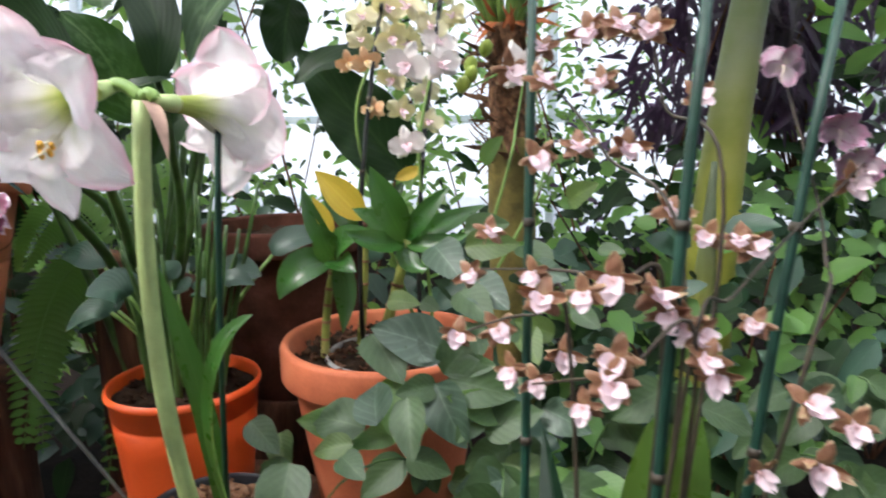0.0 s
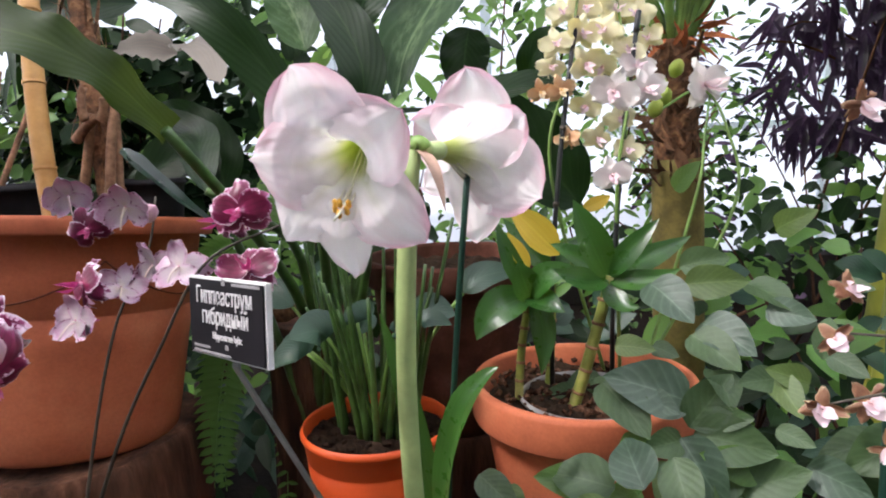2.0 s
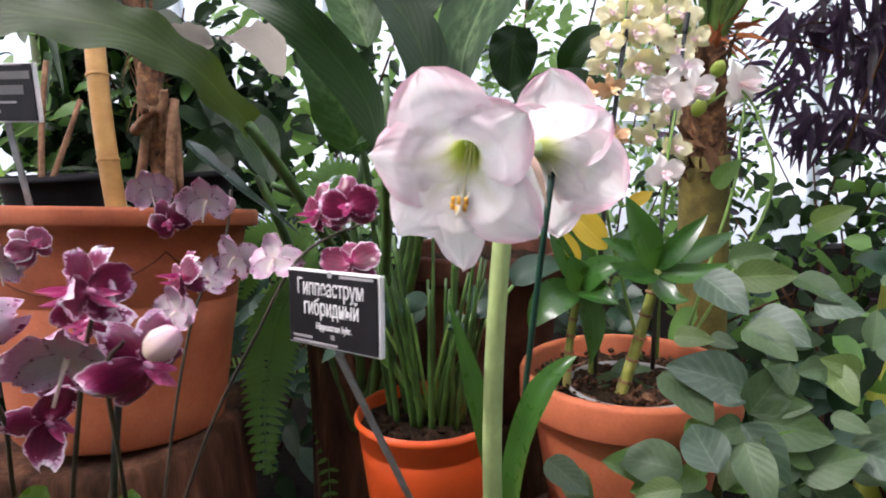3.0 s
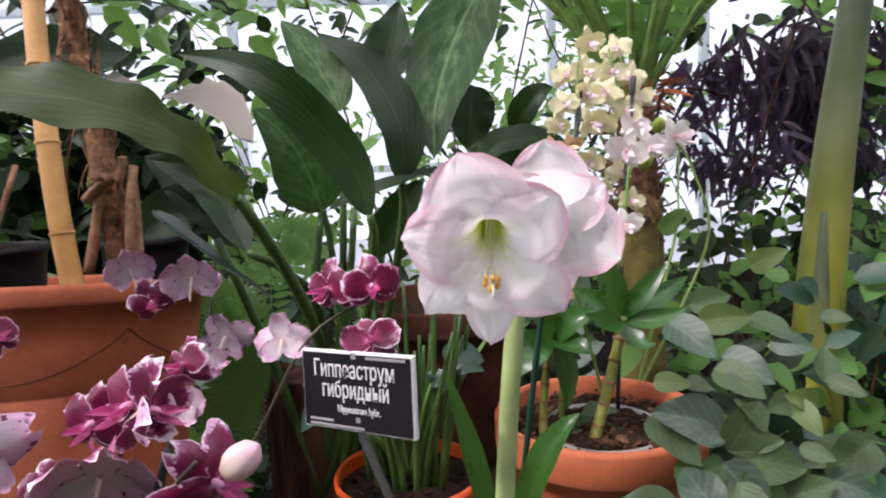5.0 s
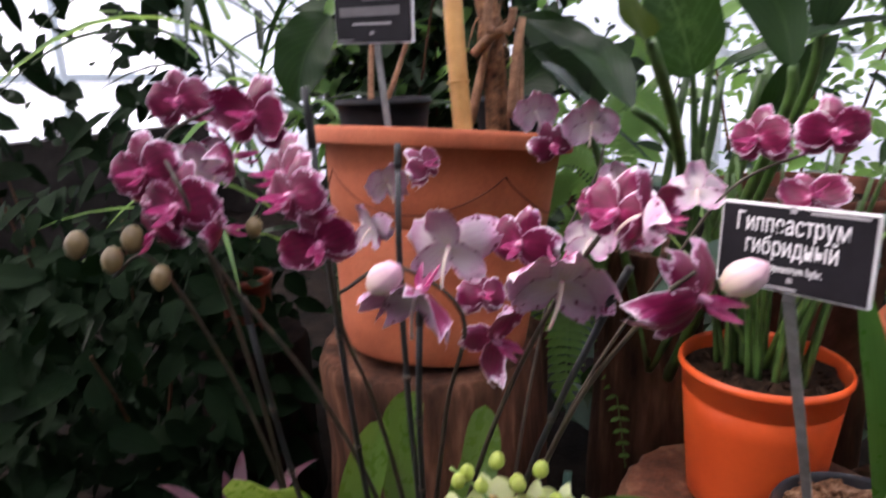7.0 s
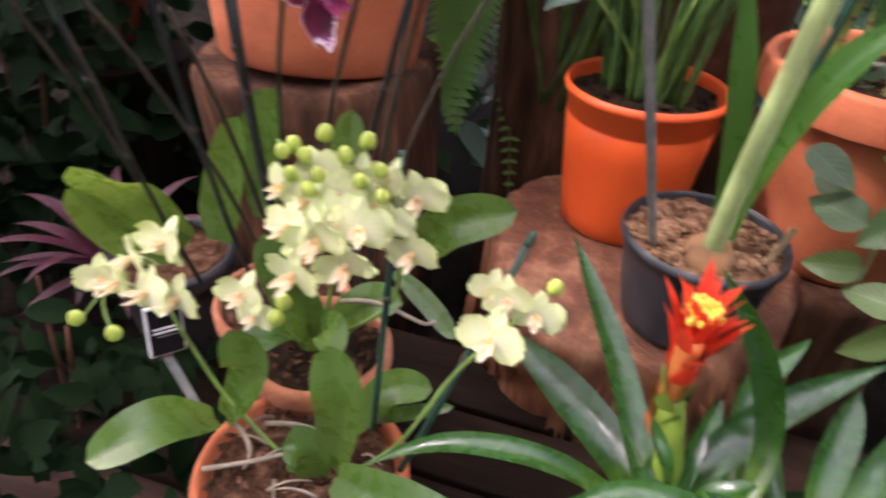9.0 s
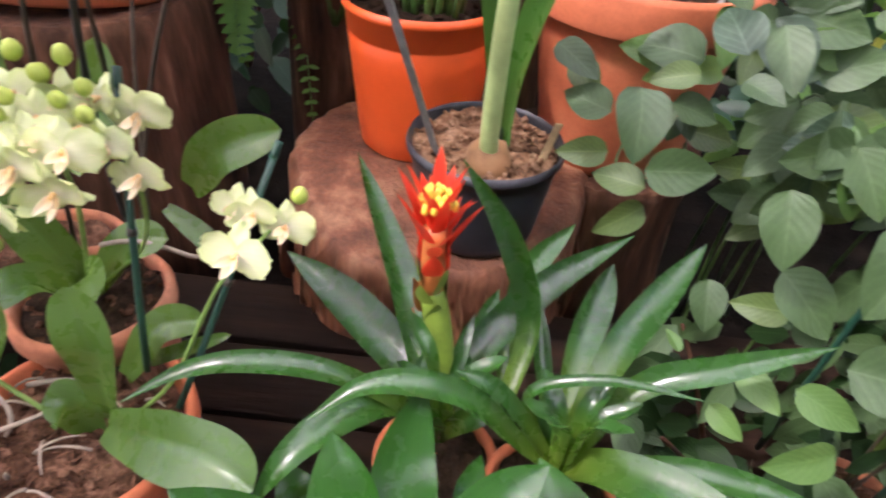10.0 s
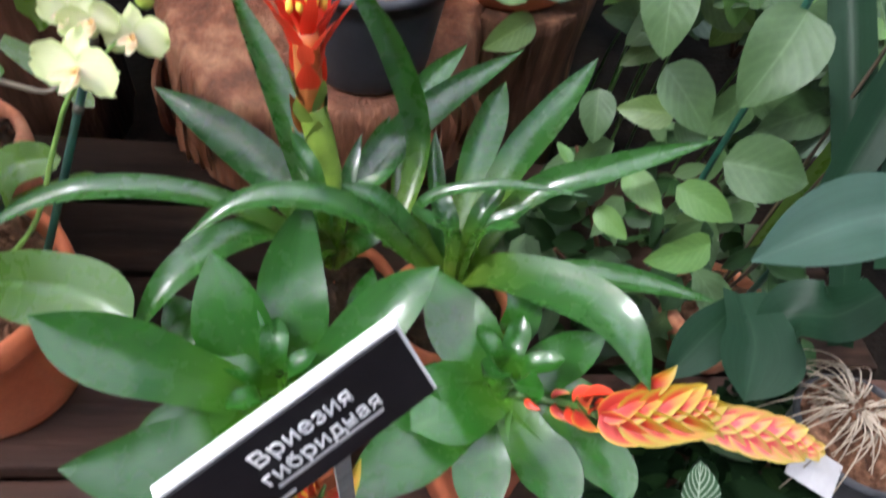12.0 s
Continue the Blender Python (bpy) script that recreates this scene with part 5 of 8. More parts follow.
for place in ((-0.700, 0.441, 0.958), (-0.686, 0.426, 0.950), (-0.664, 0.427, 0.953), (-0.654, 0.449, 0.960), (-0.618, 0.433, 0.942), (-0.626, 0.451, 0.952), (-0.669, 0.420, 0.944), (-0.676, 0.461, 0.967), (-0.681, 0.440, 0.959), (-0.637, 0.438, 0.948)):
    bud(LIME_B, place, 0.0155, BUD_LIME, (0.1, -0.4, 0.7))
for tip in ((-0.846, 0.345, 0.826), (-0.808, 0.342, 0.825)):
    part("bud_stalk", tube("bud_stalk", [(-0.837, 0.376, 0.844), (-0.846, 0.365, 0.836), tip], 0.0012, 0.0009, STEM_GREEN, 6, 5), LIME_A)
spike(LIME_A, [(-0.645, 0.372, 0.675), (-0.593, 0.392, 0.724), (-0.556, 0.408, 0.800), (-0.532, 0.414, 0.841), (-0.496, 0.457, 0.868)], 0.0028, 0.0016, STEM_GREEN)
spike(LIME_A, [(-0.70, 0.38, 0.675), (-0.752, 0.382, 0.737), (-0.773, 0.376, 0.806), (-0.798, 0.379, 0.845), (-0.849, 0.371, 0.836)], 0.0028, 0.0016, STEM_GREEN)
spike(LIME_B, [(-0.718, 0.495, 0.713), (-0.681, 0.475, 0.843), (-0.658, 0.437, 0.920), (-0.678, 0.441, 0.953), (-0.711, 0.451, 0.965)], 0.0028, 0.0016, STEM_GREEN)
spike(LIME_B, [(-0.713, 0.497, 0.714), (-0.629, 0.470, 0.812), (-0.618, 0.456, 0.909), (-0.665, 0.453, 0.945)], 0.0028, 0.0016, STEM_GREEN)
for pts, w in (([(-0.719, 0.497, 0.716), (-0.748, 0.496, 0.780), (-0.776, 0.507, 0.827)], 0.045), ([(-0.713, 0.499, 0.716), (-0.670, 0.503, 0.771), (-0.629, 0.502, 0.786)], 0.040), ([(-0.724, 0.493, 0.713), (-0.735, 0.449, 0.764), (-0.747, 0.408, 0.767)], 0.042), ([(-0.716, 0.496, 0.714), (-0.690, 0.466, 0.765), (-0.661, 0.430, 0.773)], 0.036)):
    orchid_leaf(LIME_B, pts, w, face=(0.0, -0.55, 0.85))
small_stake([(-0.620, 0.406, 0.719), (-0.620, 0.437, 0.828), (-0.624, 0.485, 0.946)], 0.0030, STAKE_GREEN, "dark green plant stake holding the lime orchid")
small_stake([(-0.585, 0.382, 0.707), (-0.550, 0.425, 0.795), (-0.517, 0.491, 0.895)], 0.0030, STAKE_GREEN, "dark green plant stake holding the lime orchid")
for pts, w in (([(-0.646, 0.376, 0.688), (-0.633, 0.372, 0.781), (-0.649, 0.390, 0.828)], 0.042), ([(-0.767, 0.378, 0.704), (-0.780, 0.330, 0.747), (-0.817, 0.286, 0.736)], 0.044),
               ([(-0.633, 0.358, 0.706), (-0.562, 0.325, 0.742), (-0.517, 0.308, 0.755), (-0.488, 0.293, 0.753)], 0.050), ([(-0.757, 0.382, 0.705), (-0.727, 0.388, 0.770), (-0.741, 0.391, 0.813)], 0.042),) + (
        ([(-0.645, 0.411, 0.701), (-0.613, 0.430, 0.748), (-0.575, 0.435, 0.757)], 0.032), ([(-0.662, 0.371, 0.670), (-0.670, 0.371, 0.708), (-0.686, 0.362, 0.720)], 0.040),
               ([(-0.643, 0.432, 0.694), (-0.606, 0.425, 0.722), (-0.553, 0.433, 0.746)], 0.014), ([(-0.660, 0.563, 0.773), (-0.614, 0.540, 0.758), (-0.578, 0.515, 0.745)], 0.022)):
    orchid_leaf(LIME_A, pts, w, face=(0.0, -0.55, 0.85))
for pts in ([(-0.757, 0.340, 0.683), (-0.717, 0.353, 0.693), (-0.679, 0.368, 0.708)], [(-0.749, 0.379, 0.707), (-0.717, 0.372, 0.693), (-0.725, 0.353, 0.680)], [(-0.721, 0.390, 0.702), (-0.683, 0.397, 0.714), (-0.664, 0.392, 0.708)],
            [(-0.692, 0.497, 0.774), (-0.637, 0.506, 0.794), (-0.606, 0.491, 0.760), (-0.596, 0.505, 0.773)]):
    part("root", tube("root", pts, 0.0026, 0.0018, ROOT, 10, 6), LIME_A, "grey aerial root")


# ---- bromeliads ----
RED_BRACT = petal_mat("red_bract", [(0.0, (0.42, 0.10, 0.02)), (0.4, (0.60, 0.03, 0.010)), (0.8, (0.68, 0.045, 0.016)), (1.0, (0.66, 0.09, 0.03))], 0.4, 0.2, 0.1, (0.5, 0.02, 0.01), 5, (0.8, 0.08, 0.03))
YELLOW_TIP = plain("yellow_bract", (0.78, 0.58, 0.07), 0.45, 0, 0.2, 60)
FLAME_BRACT = petal_mat("flame_bract", [(0.0, (0.24, 0.008, 0.006)), (0.50, (0.30, 0.014, 0.008)), (0.62, (0.34, 0.10, 0.010)), (0.80, (0.27, 0.18, 0.010)), (1.0, (0.27, 0.21, 0.012))], 0.4, 0.08, 0.1, (0.35, 0.05, 0.02), 5, (0.6, 0.3, 0.02))
DEEP_BRACT = petal_mat("deep_red_bract", [(0.0, (0.22, 0.010, 0.008)), (0.6, (0.34, 0.020, 0.012)), (0.85, (0.42, 0.10, 0.02)), (1.0, (0.46, 0.30, 0.03))], 0.45, 0.12, 0.2, (0.3, 0.02, 0.01), 5, (0.6, 0.1, 0.05))
ROSE_BRACT = petal_mat("rose_bract", [(0.0, (0.36, 0.026, 0.045)), (0.52, (0.40, 0.045, 0.06)), (0.64, (0.42, 0.17, 0.075)), (0.86, (0.29, 0.22, 0.04)), (1.0, (0.28, 0.235, 0.028))], 0.45, 0.08, 0.1, (0.5, 0.05, 0.06), 5, (0.8, 0.3, 0.1))


def strap(parent, pts, width, face=(0, -0.3, 1), mat=None, fold=0.18, wave=0.0):
    """A smooth channelled leaf without a crease."""
    return part("leaf", blade("leaf", pts, width, mat or BROM_LEAF, prof="tapered", face=face, nl=26, nw=8, fold=0.05, droop=-1.7 * fold, wave=wave, way=via), parent)


def rosette_fill(parent, centre, n, reach, width, seed, rise=0.5, mat=None):
    rnd = random.Random(seed)
    c = Vector(centre)
    for k in range(n):
        a = 2 * math.pi * k / n + rnd.uniform(-0.25, 0.25)
        r, up = reach * rnd.uniform(0.7, 1.05), reach * rise * rnd.uniform(0.6, 1.3)
        d = Vector((math.cos(a), math.sin(a), 0))
        strap(parent, [c + d * 0.008, c + d * r * 0.35 + Vector((0, 0, up)), c + d * r * 0.8 + Vector((0, 0, up * 1.3)), c + d * r + Vector((0, 0, up * 1.45))], width * rnd.uniform(0.85, 1.1), (0, 0, 1), mat)


C1 = (-0.368, 0.391, 0.696)
C2 = (-0.272, 0.361, 0.712)
for c, seed in ((C1, 3), (C2, 4)):
    pot("clay_pot", (c[0], c[1], c[2] - 0.03), 0.056, 0.11, 0.044, TERRACOTTA, "small terracotta pot hidden under a bromeliad rosette", 0.02, 0.004, 0.007, DARK_SOIL, 0.01)
GUZ = thing("guzmania", C1, "glossy green guzmania with a red and yellow flower head", "bromeliad", "bromeliads")
VRI = thing("bromeliad", C2, "glossy green bromeliad rosette without flowers", "bromeliad", "bromeliads")
UP = (0.05, -0.75, 0.65)
FLAT = (0.0, -0.25, 0.97)
for pts, w, fc in (([C1, (-0.392, 0.448, 0.728), (-0.433, 0.554, 0.758), (-0.490, 0.678, 0.789)], 0.034, (0.45, -0.75, 0.3)), ([C1, (-0.406, 0.443, 0.721), (-0.469, 0.505, 0.731), (-0.538, 0.552, 0.743)], 0.041, (0.4, -0.7, 0.5)),
                   ([C1, (-0.404, 0.381, 0.748), (-0.450, 0.372, 0.786), (-0.503, 0.358, 0.806), (-0.550, 0.350, 0.798), (-0.594, 0.335, 0.775)], 0.019, FLAT),
                   ([C1, (-0.404, 0.378, 0.746), (-0.437, 0.348, 0.768), (-0.468, 0.317, 0.763), (-0.493, 0.288, 0.735)], 0.027, FLAT),) + (
        ([C1, (-0.345, 0.440, 0.741), (-0.287, 0.498, 0.780), (-0.208, 0.549, 0.810)], 0.031, (-0.35, -0.7, 0.6)), ([(-0.322, 0.398, 0.709), (-0.301, 0.458, 0.77), (-0.327, 0.481, 0.844), (-0.371, 0.495, 0.905)], 0.023, (-0.25, -0.7, 0.6)),
                   ([C1, (-0.343, 0.471, 0.729), (-0.324, 0.531, 0.742)], 0.022, UP), ([C1, (-0.359, 0.424, 0.752), (-0.348, 0.456, 0.781)], 0.013, UP), ([C1, (-0.379, 0.371, 0.744), (-0.394, 0.376, 0.766)], 0.022, UP),
                   ([C1, (-0.345, 0.379, 0.743), (-0.320, 0.380, 0.760)], 0.02, UP), ([C1, (-0.382, 0.408, 0.735), (-0.383, 0.436, 0.759)], 0.026, UP)):
    strap(GUZ, pts, w, fc)
for pts, w, fc in (([C2, (-0.304, 0.358, 0.744), (-0.345, 0.357, 0.790), (-0.384, 0.348, 0.815), (-0.423, 0.343, 0.812), (-0.458, 0.326, 0.792)], 0.021, FLAT), ([(-0.317, 0.411, 0.708), (-0.301, 0.536, 0.750), (-0.252, 0.598, 0.781)], 0.027, UP),
                   ([C2, (-0.256, 0.448, 0.749), (-0.236, 0.503, 0.766), (-0.220, 0.543, 0.779)], 0.031, UP), ([C2, (-0.226, 0.447, 0.752), (-0.176, 0.517, 0.767), (-0.129, 0.573, 0.792)], 0.032, (-0.4, -0.7, 0.5)),
                   ([C2, (-0.221, 0.396, 0.777), (-0.163, 0.399, 0.808), (-0.081, 0.416, 0.827)], 0.022, (-0.1, -0.5, 0.8)),) + (([C2, (-0.304, 0.379, 0.776), (-0.255, 0.376, 0.807), (-0.186, 0.363, 0.813)], 0.010, FLAT),
                   ([C2, (-0.282, 0.457, 0.726), (-0.283, 0.510, 0.744)], 0.016, UP), ([C2, (-0.325, 0.370, 0.784), (-0.360, 0.372, 0.806)], 0.017, FLAT), ([C2, (-0.205, 0.362, 0.724), (-0.142, 0.350, 0.737), (-0.064, 0.336, 0.730)], 0.024, FLAT),
                   ([C2, (-0.247, 0.388, 0.739), (-0.225, 0.411, 0.762)], 0.022, UP), ([C2, (-0.283, 0.380, 0.739), (-0.289, 0.397, 0.760)], 0.026, UP), ([C2, (-0.246, 0.337, 0.755), (-0.207, 0.303, 0.779), (-0.180, 0.270, 0.788), (-0.161, 0.238, 0.768)], 0.040, FLAT)):
    strap(VRI, pts, w, fc)
rosette_fill(GUZ, C1, 6, 0.048, 0.015, 5, 1.3)
rosette_fill(VRI, C2, 6, 0.048, 0.015, 6, 1.3)
HEAD = Vector((-0.386, 0.442, 0.887))
STEM_LIME = plain("lime_stem", (0.13, 0.20, 0.025), 0.4, 0, 0.35, 40)
STEM_RED = plain("red_stem", (0.40, 0.12, 0.03), 0.45, 0, 0.3, 40)
part("flower_stem", tube("flower_stem", [tuple(Vector(C1) + Vector((0, 0.03, 0.02))), (-0.378, 0.437, 0.794), tuple(HEAD - Vector((0, -0.005, 0.075)))], 0.0125, 0.0105, STEM_LIME, 10, 10), GUZ, "yellow-green flower stem")
part("upper_stem", tube("upper_stem", [tuple(HEAD - Vector((0, -0.005, 0.075))), tuple(HEAD - Vector((0, -0.002, 0.05))), tuple(HEAD - Vector((0, 0, 0.01)))], 0.0105, 0.009, STEM_RED, 6, 10), GUZ, "orange-red upper stem")
rnd = random.Random(31)
for k in range(14):
    a, b = 2.4 * k, HEAD + Vector((0, 0.002, -0.046 - 0.0062 * k))
    d = Vector((math.cos(a), math.sin(a), 0))
    part("stem_bract", blade("bract", [b + d * 0.006, b + d * 0.0135 + Vector((0, 0, 0.014)), b + d * rnd.uniform(0.013, 0.018) + Vector((0, 0, 0.034))], 0.017, RED_BRACT if k < 4 else (STEM_RED if k % 3 == 0 else STEM_LIME), prof="lance", face=tuple(-d + Vector((0, 0, 0.3))), nl=6, nw=2), GUZ, "bract along the stem")
for k in range(22):
    a, t = 2.4 * k, k / 22
    d = Vector((math.cos(a), math.sin(a), 0))
    b = HEAD + Vector((0, 0, -0.045 + 0.04 * t))
    out_, up_ = 0.031 * (1 - 0.5 * t) * rnd.uniform(0.75, 1.3), 0.052 * rnd.uniform(0.75, 1.15)
    part("bract", blade("bract", [b, b + d * out_ * 0.6 + Vector((0, 0, up_ * 0.6)), b + d * out_ * 1.1 + Vector((0, 0, up_))], 0.012, RED_BRACT, prof="lance", face=tuple(-d + Vector((0, 0, 0.3))), nl=6, nw=2), GUZ, "pointed red bract")
for k in range(22):
    a, r = 2.4 * k, 0.013 * math.sqrt(k / 22)
    v, f = blob_data(0.0036, (0.8, 0.8, 1.7), k, 0.1, 1)
    part("floret", mesh("floret", v, f, YELLOW_TIP), GUZ, "yellow floret", Matrix.Translation(HEAD + Vector((r * math.cos(a), r * math.sin(a), 0.020 - r * 0.5 + 0.004 * math.sin(5 * k)))))

C3 = (-0.398, 0.260, 0.699)
C4 = (-0.240, 0.275, 0.697)
for c in (C3, C4):
    pot("clay_pot", (c[0], c[1], c[2] - 0.03), 0.050, max(0.04, c[2] - 0.03 - 0.527), 0.042, TERRACOTTA, "small terracotta pot hidden under a bromeliad rosette", 0.016, 0.004, 0.007, DARK_SOIL, 0.01)
V3 = thing("vriesea", C3, "broad-leaved glossy vriesea rosette beside its sign", "bromeliad", "bromeliads")
V4 = thing("vriesea", C4, "glossy vriesea with a flat red and yellow flower spike", "bromeliad", "bromeliads")
for pts, w, fc in (([C3, (-0.457, 0.257, 0.754), (-0.494, 0.257, 0.781), (-0.523, 0.263, 0.801)], 0.036, (-0.1, -0.35, 0.93)), ([C3, (-0.418, 0.280, 0.740), (-0.427, 0.297, 0.766), (-0.440, 0.324, 0.787)], 0.042, (0.0, -0.9, 0.35)),
                   ([C3, (-0.386, 0.284, 0.748), (-0.389, 0.318, 0.777), (-0.381, 0.355, 0.809)], 0.037, (0.2, -0.9, 0.3)), ([C3, (-0.451, 0.243, 0.716), (-0.483, 0.229, 0.713)], 0.022, FLAT),
                   ([C3, (-0.440, 0.223, 0.721), (-0.473, 0.206, 0.728), (-0.508, 0.202, 0.739)], 0.036, FLAT),) + (([C3, (-0.450, 0.292, 0.719), (-0.467, 0.315, 0.722), (-0.478, 0.329, 0.732)], 0.028, UP),
                   ([C3, (-0.360, 0.267, 0.738), (-0.324, 0.294, 0.772), (-0.293, 0.316, 0.789)], 0.034, (-0.2, -0.5, 0.8)), ([C3, (-0.350, 0.296, 0.737), (-0.341, 0.321, 0.747), (-0.336, 0.336, 0.760)], 0.018, UP), ([C3, (-0.414, 0.212, 0.722), (-0.422, 0.184, 0.724), (-0.432, 0.164, 0.732)], 0.04, FLAT),
                   ([C3, (-0.402, 0.279, 0.728), (-0.406, 0.299, 0.745)], 0.03, UP)):
    strap(V3, pts, w * 1.22, fc, BROAD_BROM_LEAF, fold=0.09)
for pts, w, fc in (([C4, (-0.259, 0.292, 0.721), (-0.277, 0.317, 0.733), (-0.292, 0.346, 0.749)], 0.040, (0.2, -0.8, 0.5)), ([C4, (-0.233, 0.303, 0.722), (-0.225, 0.322, 0.739), (-0.236, 0.351, 0.756)], 0.024, UP),
                   ([C4, (-0.201, 0.288, 0.714), (-0.161, 0.305, 0.728)], 0.030, FLAT),
                   ([C4, (-0.279, 0.255, 0.714), (-0.307, 0.239, 0.709)], 0.048, FLAT), ([C4, (-0.255, 0.239, 0.691), (-0.257, 0.211, 0.680), (-0.251, 0.187, 0.674)], 0.034, FLAT),) + (
        ([C4, (-0.221, 0.234, 0.692), (-0.206, 0.212, 0.688), (-0.198, 0.187, 0.682)], 0.036, FLAT), ([C4, (-0.285, 0.242, 0.695), (-0.320, 0.221, 0.692), (-0.349, 0.203, 0.685)], 0.038, FLAT),
                   ([C4, (-0.202, 0.271, 0.706), (-0.171, 0.267, 0.714)], 0.020, FLAT), ([C4, (-0.199, 0.247, 0.693), (-0.165, 0.219, 0.688), (-0.157, 0.194, 0.681)], 0.032, FLAT), ([C4, (-0.302, 0.255, 0.710), (-0.290, 0.283, 0.723)], 0.03, UP)):
    strap(V4, pts, w * 1.22, fc, BROAD_BROM_LEAF, fold=0.09)
rosette_fill(V3, C3, 5, 0.042, 0.018, 15, 0.9, BROAD_BROM_LEAF)
rosette_fill(V4, C4, 5, 0.042, 0.018, 16, 0.9, BROAD_BROM_LEAF)


def flame_spike(parent, line, width, n, label, mats, seed, grow=0.0):
    """A flat spike of two rows of pointed, overlapping keeled bracts."""
    rnd = random.Random(seed)
    pts = via(line, n)
    part("spike_stem", tube("spike_stem", [Vector(p) - Vector((0, -0.001, 0.002)) for p in line], 0.0036, 0.0012, STEM_DEEP, 12, 7, way=via), parent, "green spike stem")
    for i in range(n // 4, n):
        t = (pts[min(i + 1, n)] - pts[i]).normalized()
        side = t.cross(Vector((0.05, -0.45, 0.9))).normalized()
        up = side.cross(t)
        for s in (-1, 1):
            w = width * (0.55 + 0.6 * math.sin(math.pi * min(1, 0.15 + 0.8 * i / n))) * rnd.uniform(0.8 - 0.2 * grow, 1.15) * (1 - grow + 1.5 * grow * i / n)
            b = pts[i] + side * s * 0.001 + up * rnd.uniform(-0.002, 0.003)
            part("bract", blade("bract", [b, b + side * s * w * 0.42 + t * w * 0.40 + up * 0.003, b + side * s * w * rnd.uniform(0.5, 0.75) + t * w * rnd.uniform(1.0, 1.4)], w * 0.6, rnd.choice(mats), prof="lance", face=tuple(up + side * s * 0.5), nl=7, nw=4, fold=0.45), parent, label)


def sword(parent, line, half, n, label, mats, seed):
    """A flat sword of two rows of keeled bracts, each lapping the next like a plait."""
    rnd = random.Random(seed)
    pts = via(line, n)
    for i in range(n):
        t = (pts[i + 1] - pts[i]).normalized()
        side = t.cross(Vector((0.0, -0.65, 0.76))).normalized()
        up = side.cross(t)
        if up.z < 0:
            up = -up
        w = half * (0.62 + 0.38 * math.sin(math.pi * min(1.0, 0.25 + i / n))) * (1 - 0.45 * max(0.0, (i / n - 0.6) / 0.4))
        for s in (-1, 1):
            k = w * rnd.uniform(0.9, 1.1)
            b = pts[i] - side * s * 0.002 + up * (0.0004 * (n - i) + 0.0006 * (s > 0))
            part("bract", blade("bract", [b, b + side * s * k * 0.55 + t * k * 0.55 + up * 0.003, b + side * s * k * 0.95 + t * k * rnd.uniform(1.6, 2.0)], k * 1.02, rnd.choice(mats), prof="ovate", face=tuple(up + side * s * 0.25), nl=8, nw=6, fold=0.30), parent, label)
    part("bract", blade("bract", [pts[n - 1], pts[n - 1].lerp(pts[n], 0.6), pts[n] + (pts[n] - pts[n - 1]) * 0.9], half * 0.8, mats[0], prof="ovate", face=(0.0, -0.65, 0.76), nl=8, nw=6, fold=0.3), parent, label)


part("spike_stem", tube("spike_stem", [C4, (-0.202, 0.257, 0.714), (-0.188, 0.234, 0.743)], 0.0036, 0.0026, STEM_DEEP, 12, 7, way=via), V4, "green spike stem")
part("bract", blade("bract", [(-0.166, 0.247, 0.745), (-0.154, 0.245, 0.766), (-0.143, 0.251, 0.778)], 0.015, FLAME_BRACT, prof="lance", face=(0.1, -0.6, 0.8), nl=8, nw=4, fold=0.35), V4, "upright red and yellow bract")
flame_spike(V4, [C4, (-0.202, 0.257, 0.714), (-0.188, 0.245, 0.730), (-0.188, 0.234, 0.743)], 0.018, 7, "deep red bract", [DEEP_BRACT, RED_BRACT], 1, 0.5)
sword(V4, [(-0.122, 0.233, 0.739), (-0.094, 0.227, 0.739), (-0.062, 0.220, 0.738), (-0.041, 0.213, 0.735)], 0.0165, 7, "rose-red bract with a yellow edge", [ROSE_BRACT], 2)
sword(V4, [(-0.188, 0.234, 0.743), (-0.162, 0.233, 0.746), (-0.137, 0.233, 0.751), (-0.114, 0.234, 0.754)], 0.020, 6, "red and yellow bract", [FLAME_BRACT, FLAME_BRACT, DEEP_BRACT], 5)
flame_spike(V3, [C3, (-0.388, 0.179, 0.672), (-0.365, 0.187, 0.722), (-0.360, 0.193, 0.734)], 0.022, 9, "red and yellow bract", [FLAME_BRACT], 3)



# ---- leafy stalks in the orange pot ----
def leaf_at(parent, pts, width, mat, prof="lance", face=(0, -0.7, 0.7), name="leaf", **kw):
    return part(name, blade("leaf", pts, width, mat, prof=prof, face=face, **kw), parent)


def stalked_leaf(parent, foot, tip, bend, width, mat, share=0.5, prof="lance", face=(0, -0.7, 0.7), r=0.0026, stem=None, **kw):
    """A leaf blade on its own stalk."""
    foot, tip = Vector(foot), Vector(tip)
    mid = foot.lerp(tip, share) + Vector(bend)
    part("leaf_stalk", tube("leaf_stalk", [foot, foot.lerp(mid, 0.5) + Vector((0, 0, 0.02)), mid], r * 1.3, r, stem or STEM_GREEN, 8, 6), parent)
    d = (mid - foot).normalized()
    return part("leaf", blade("leaf", [mid, mid + d * (tip - mid).length * 0.45, tip], width, mat, prof=prof, face=face, **kw), parent)


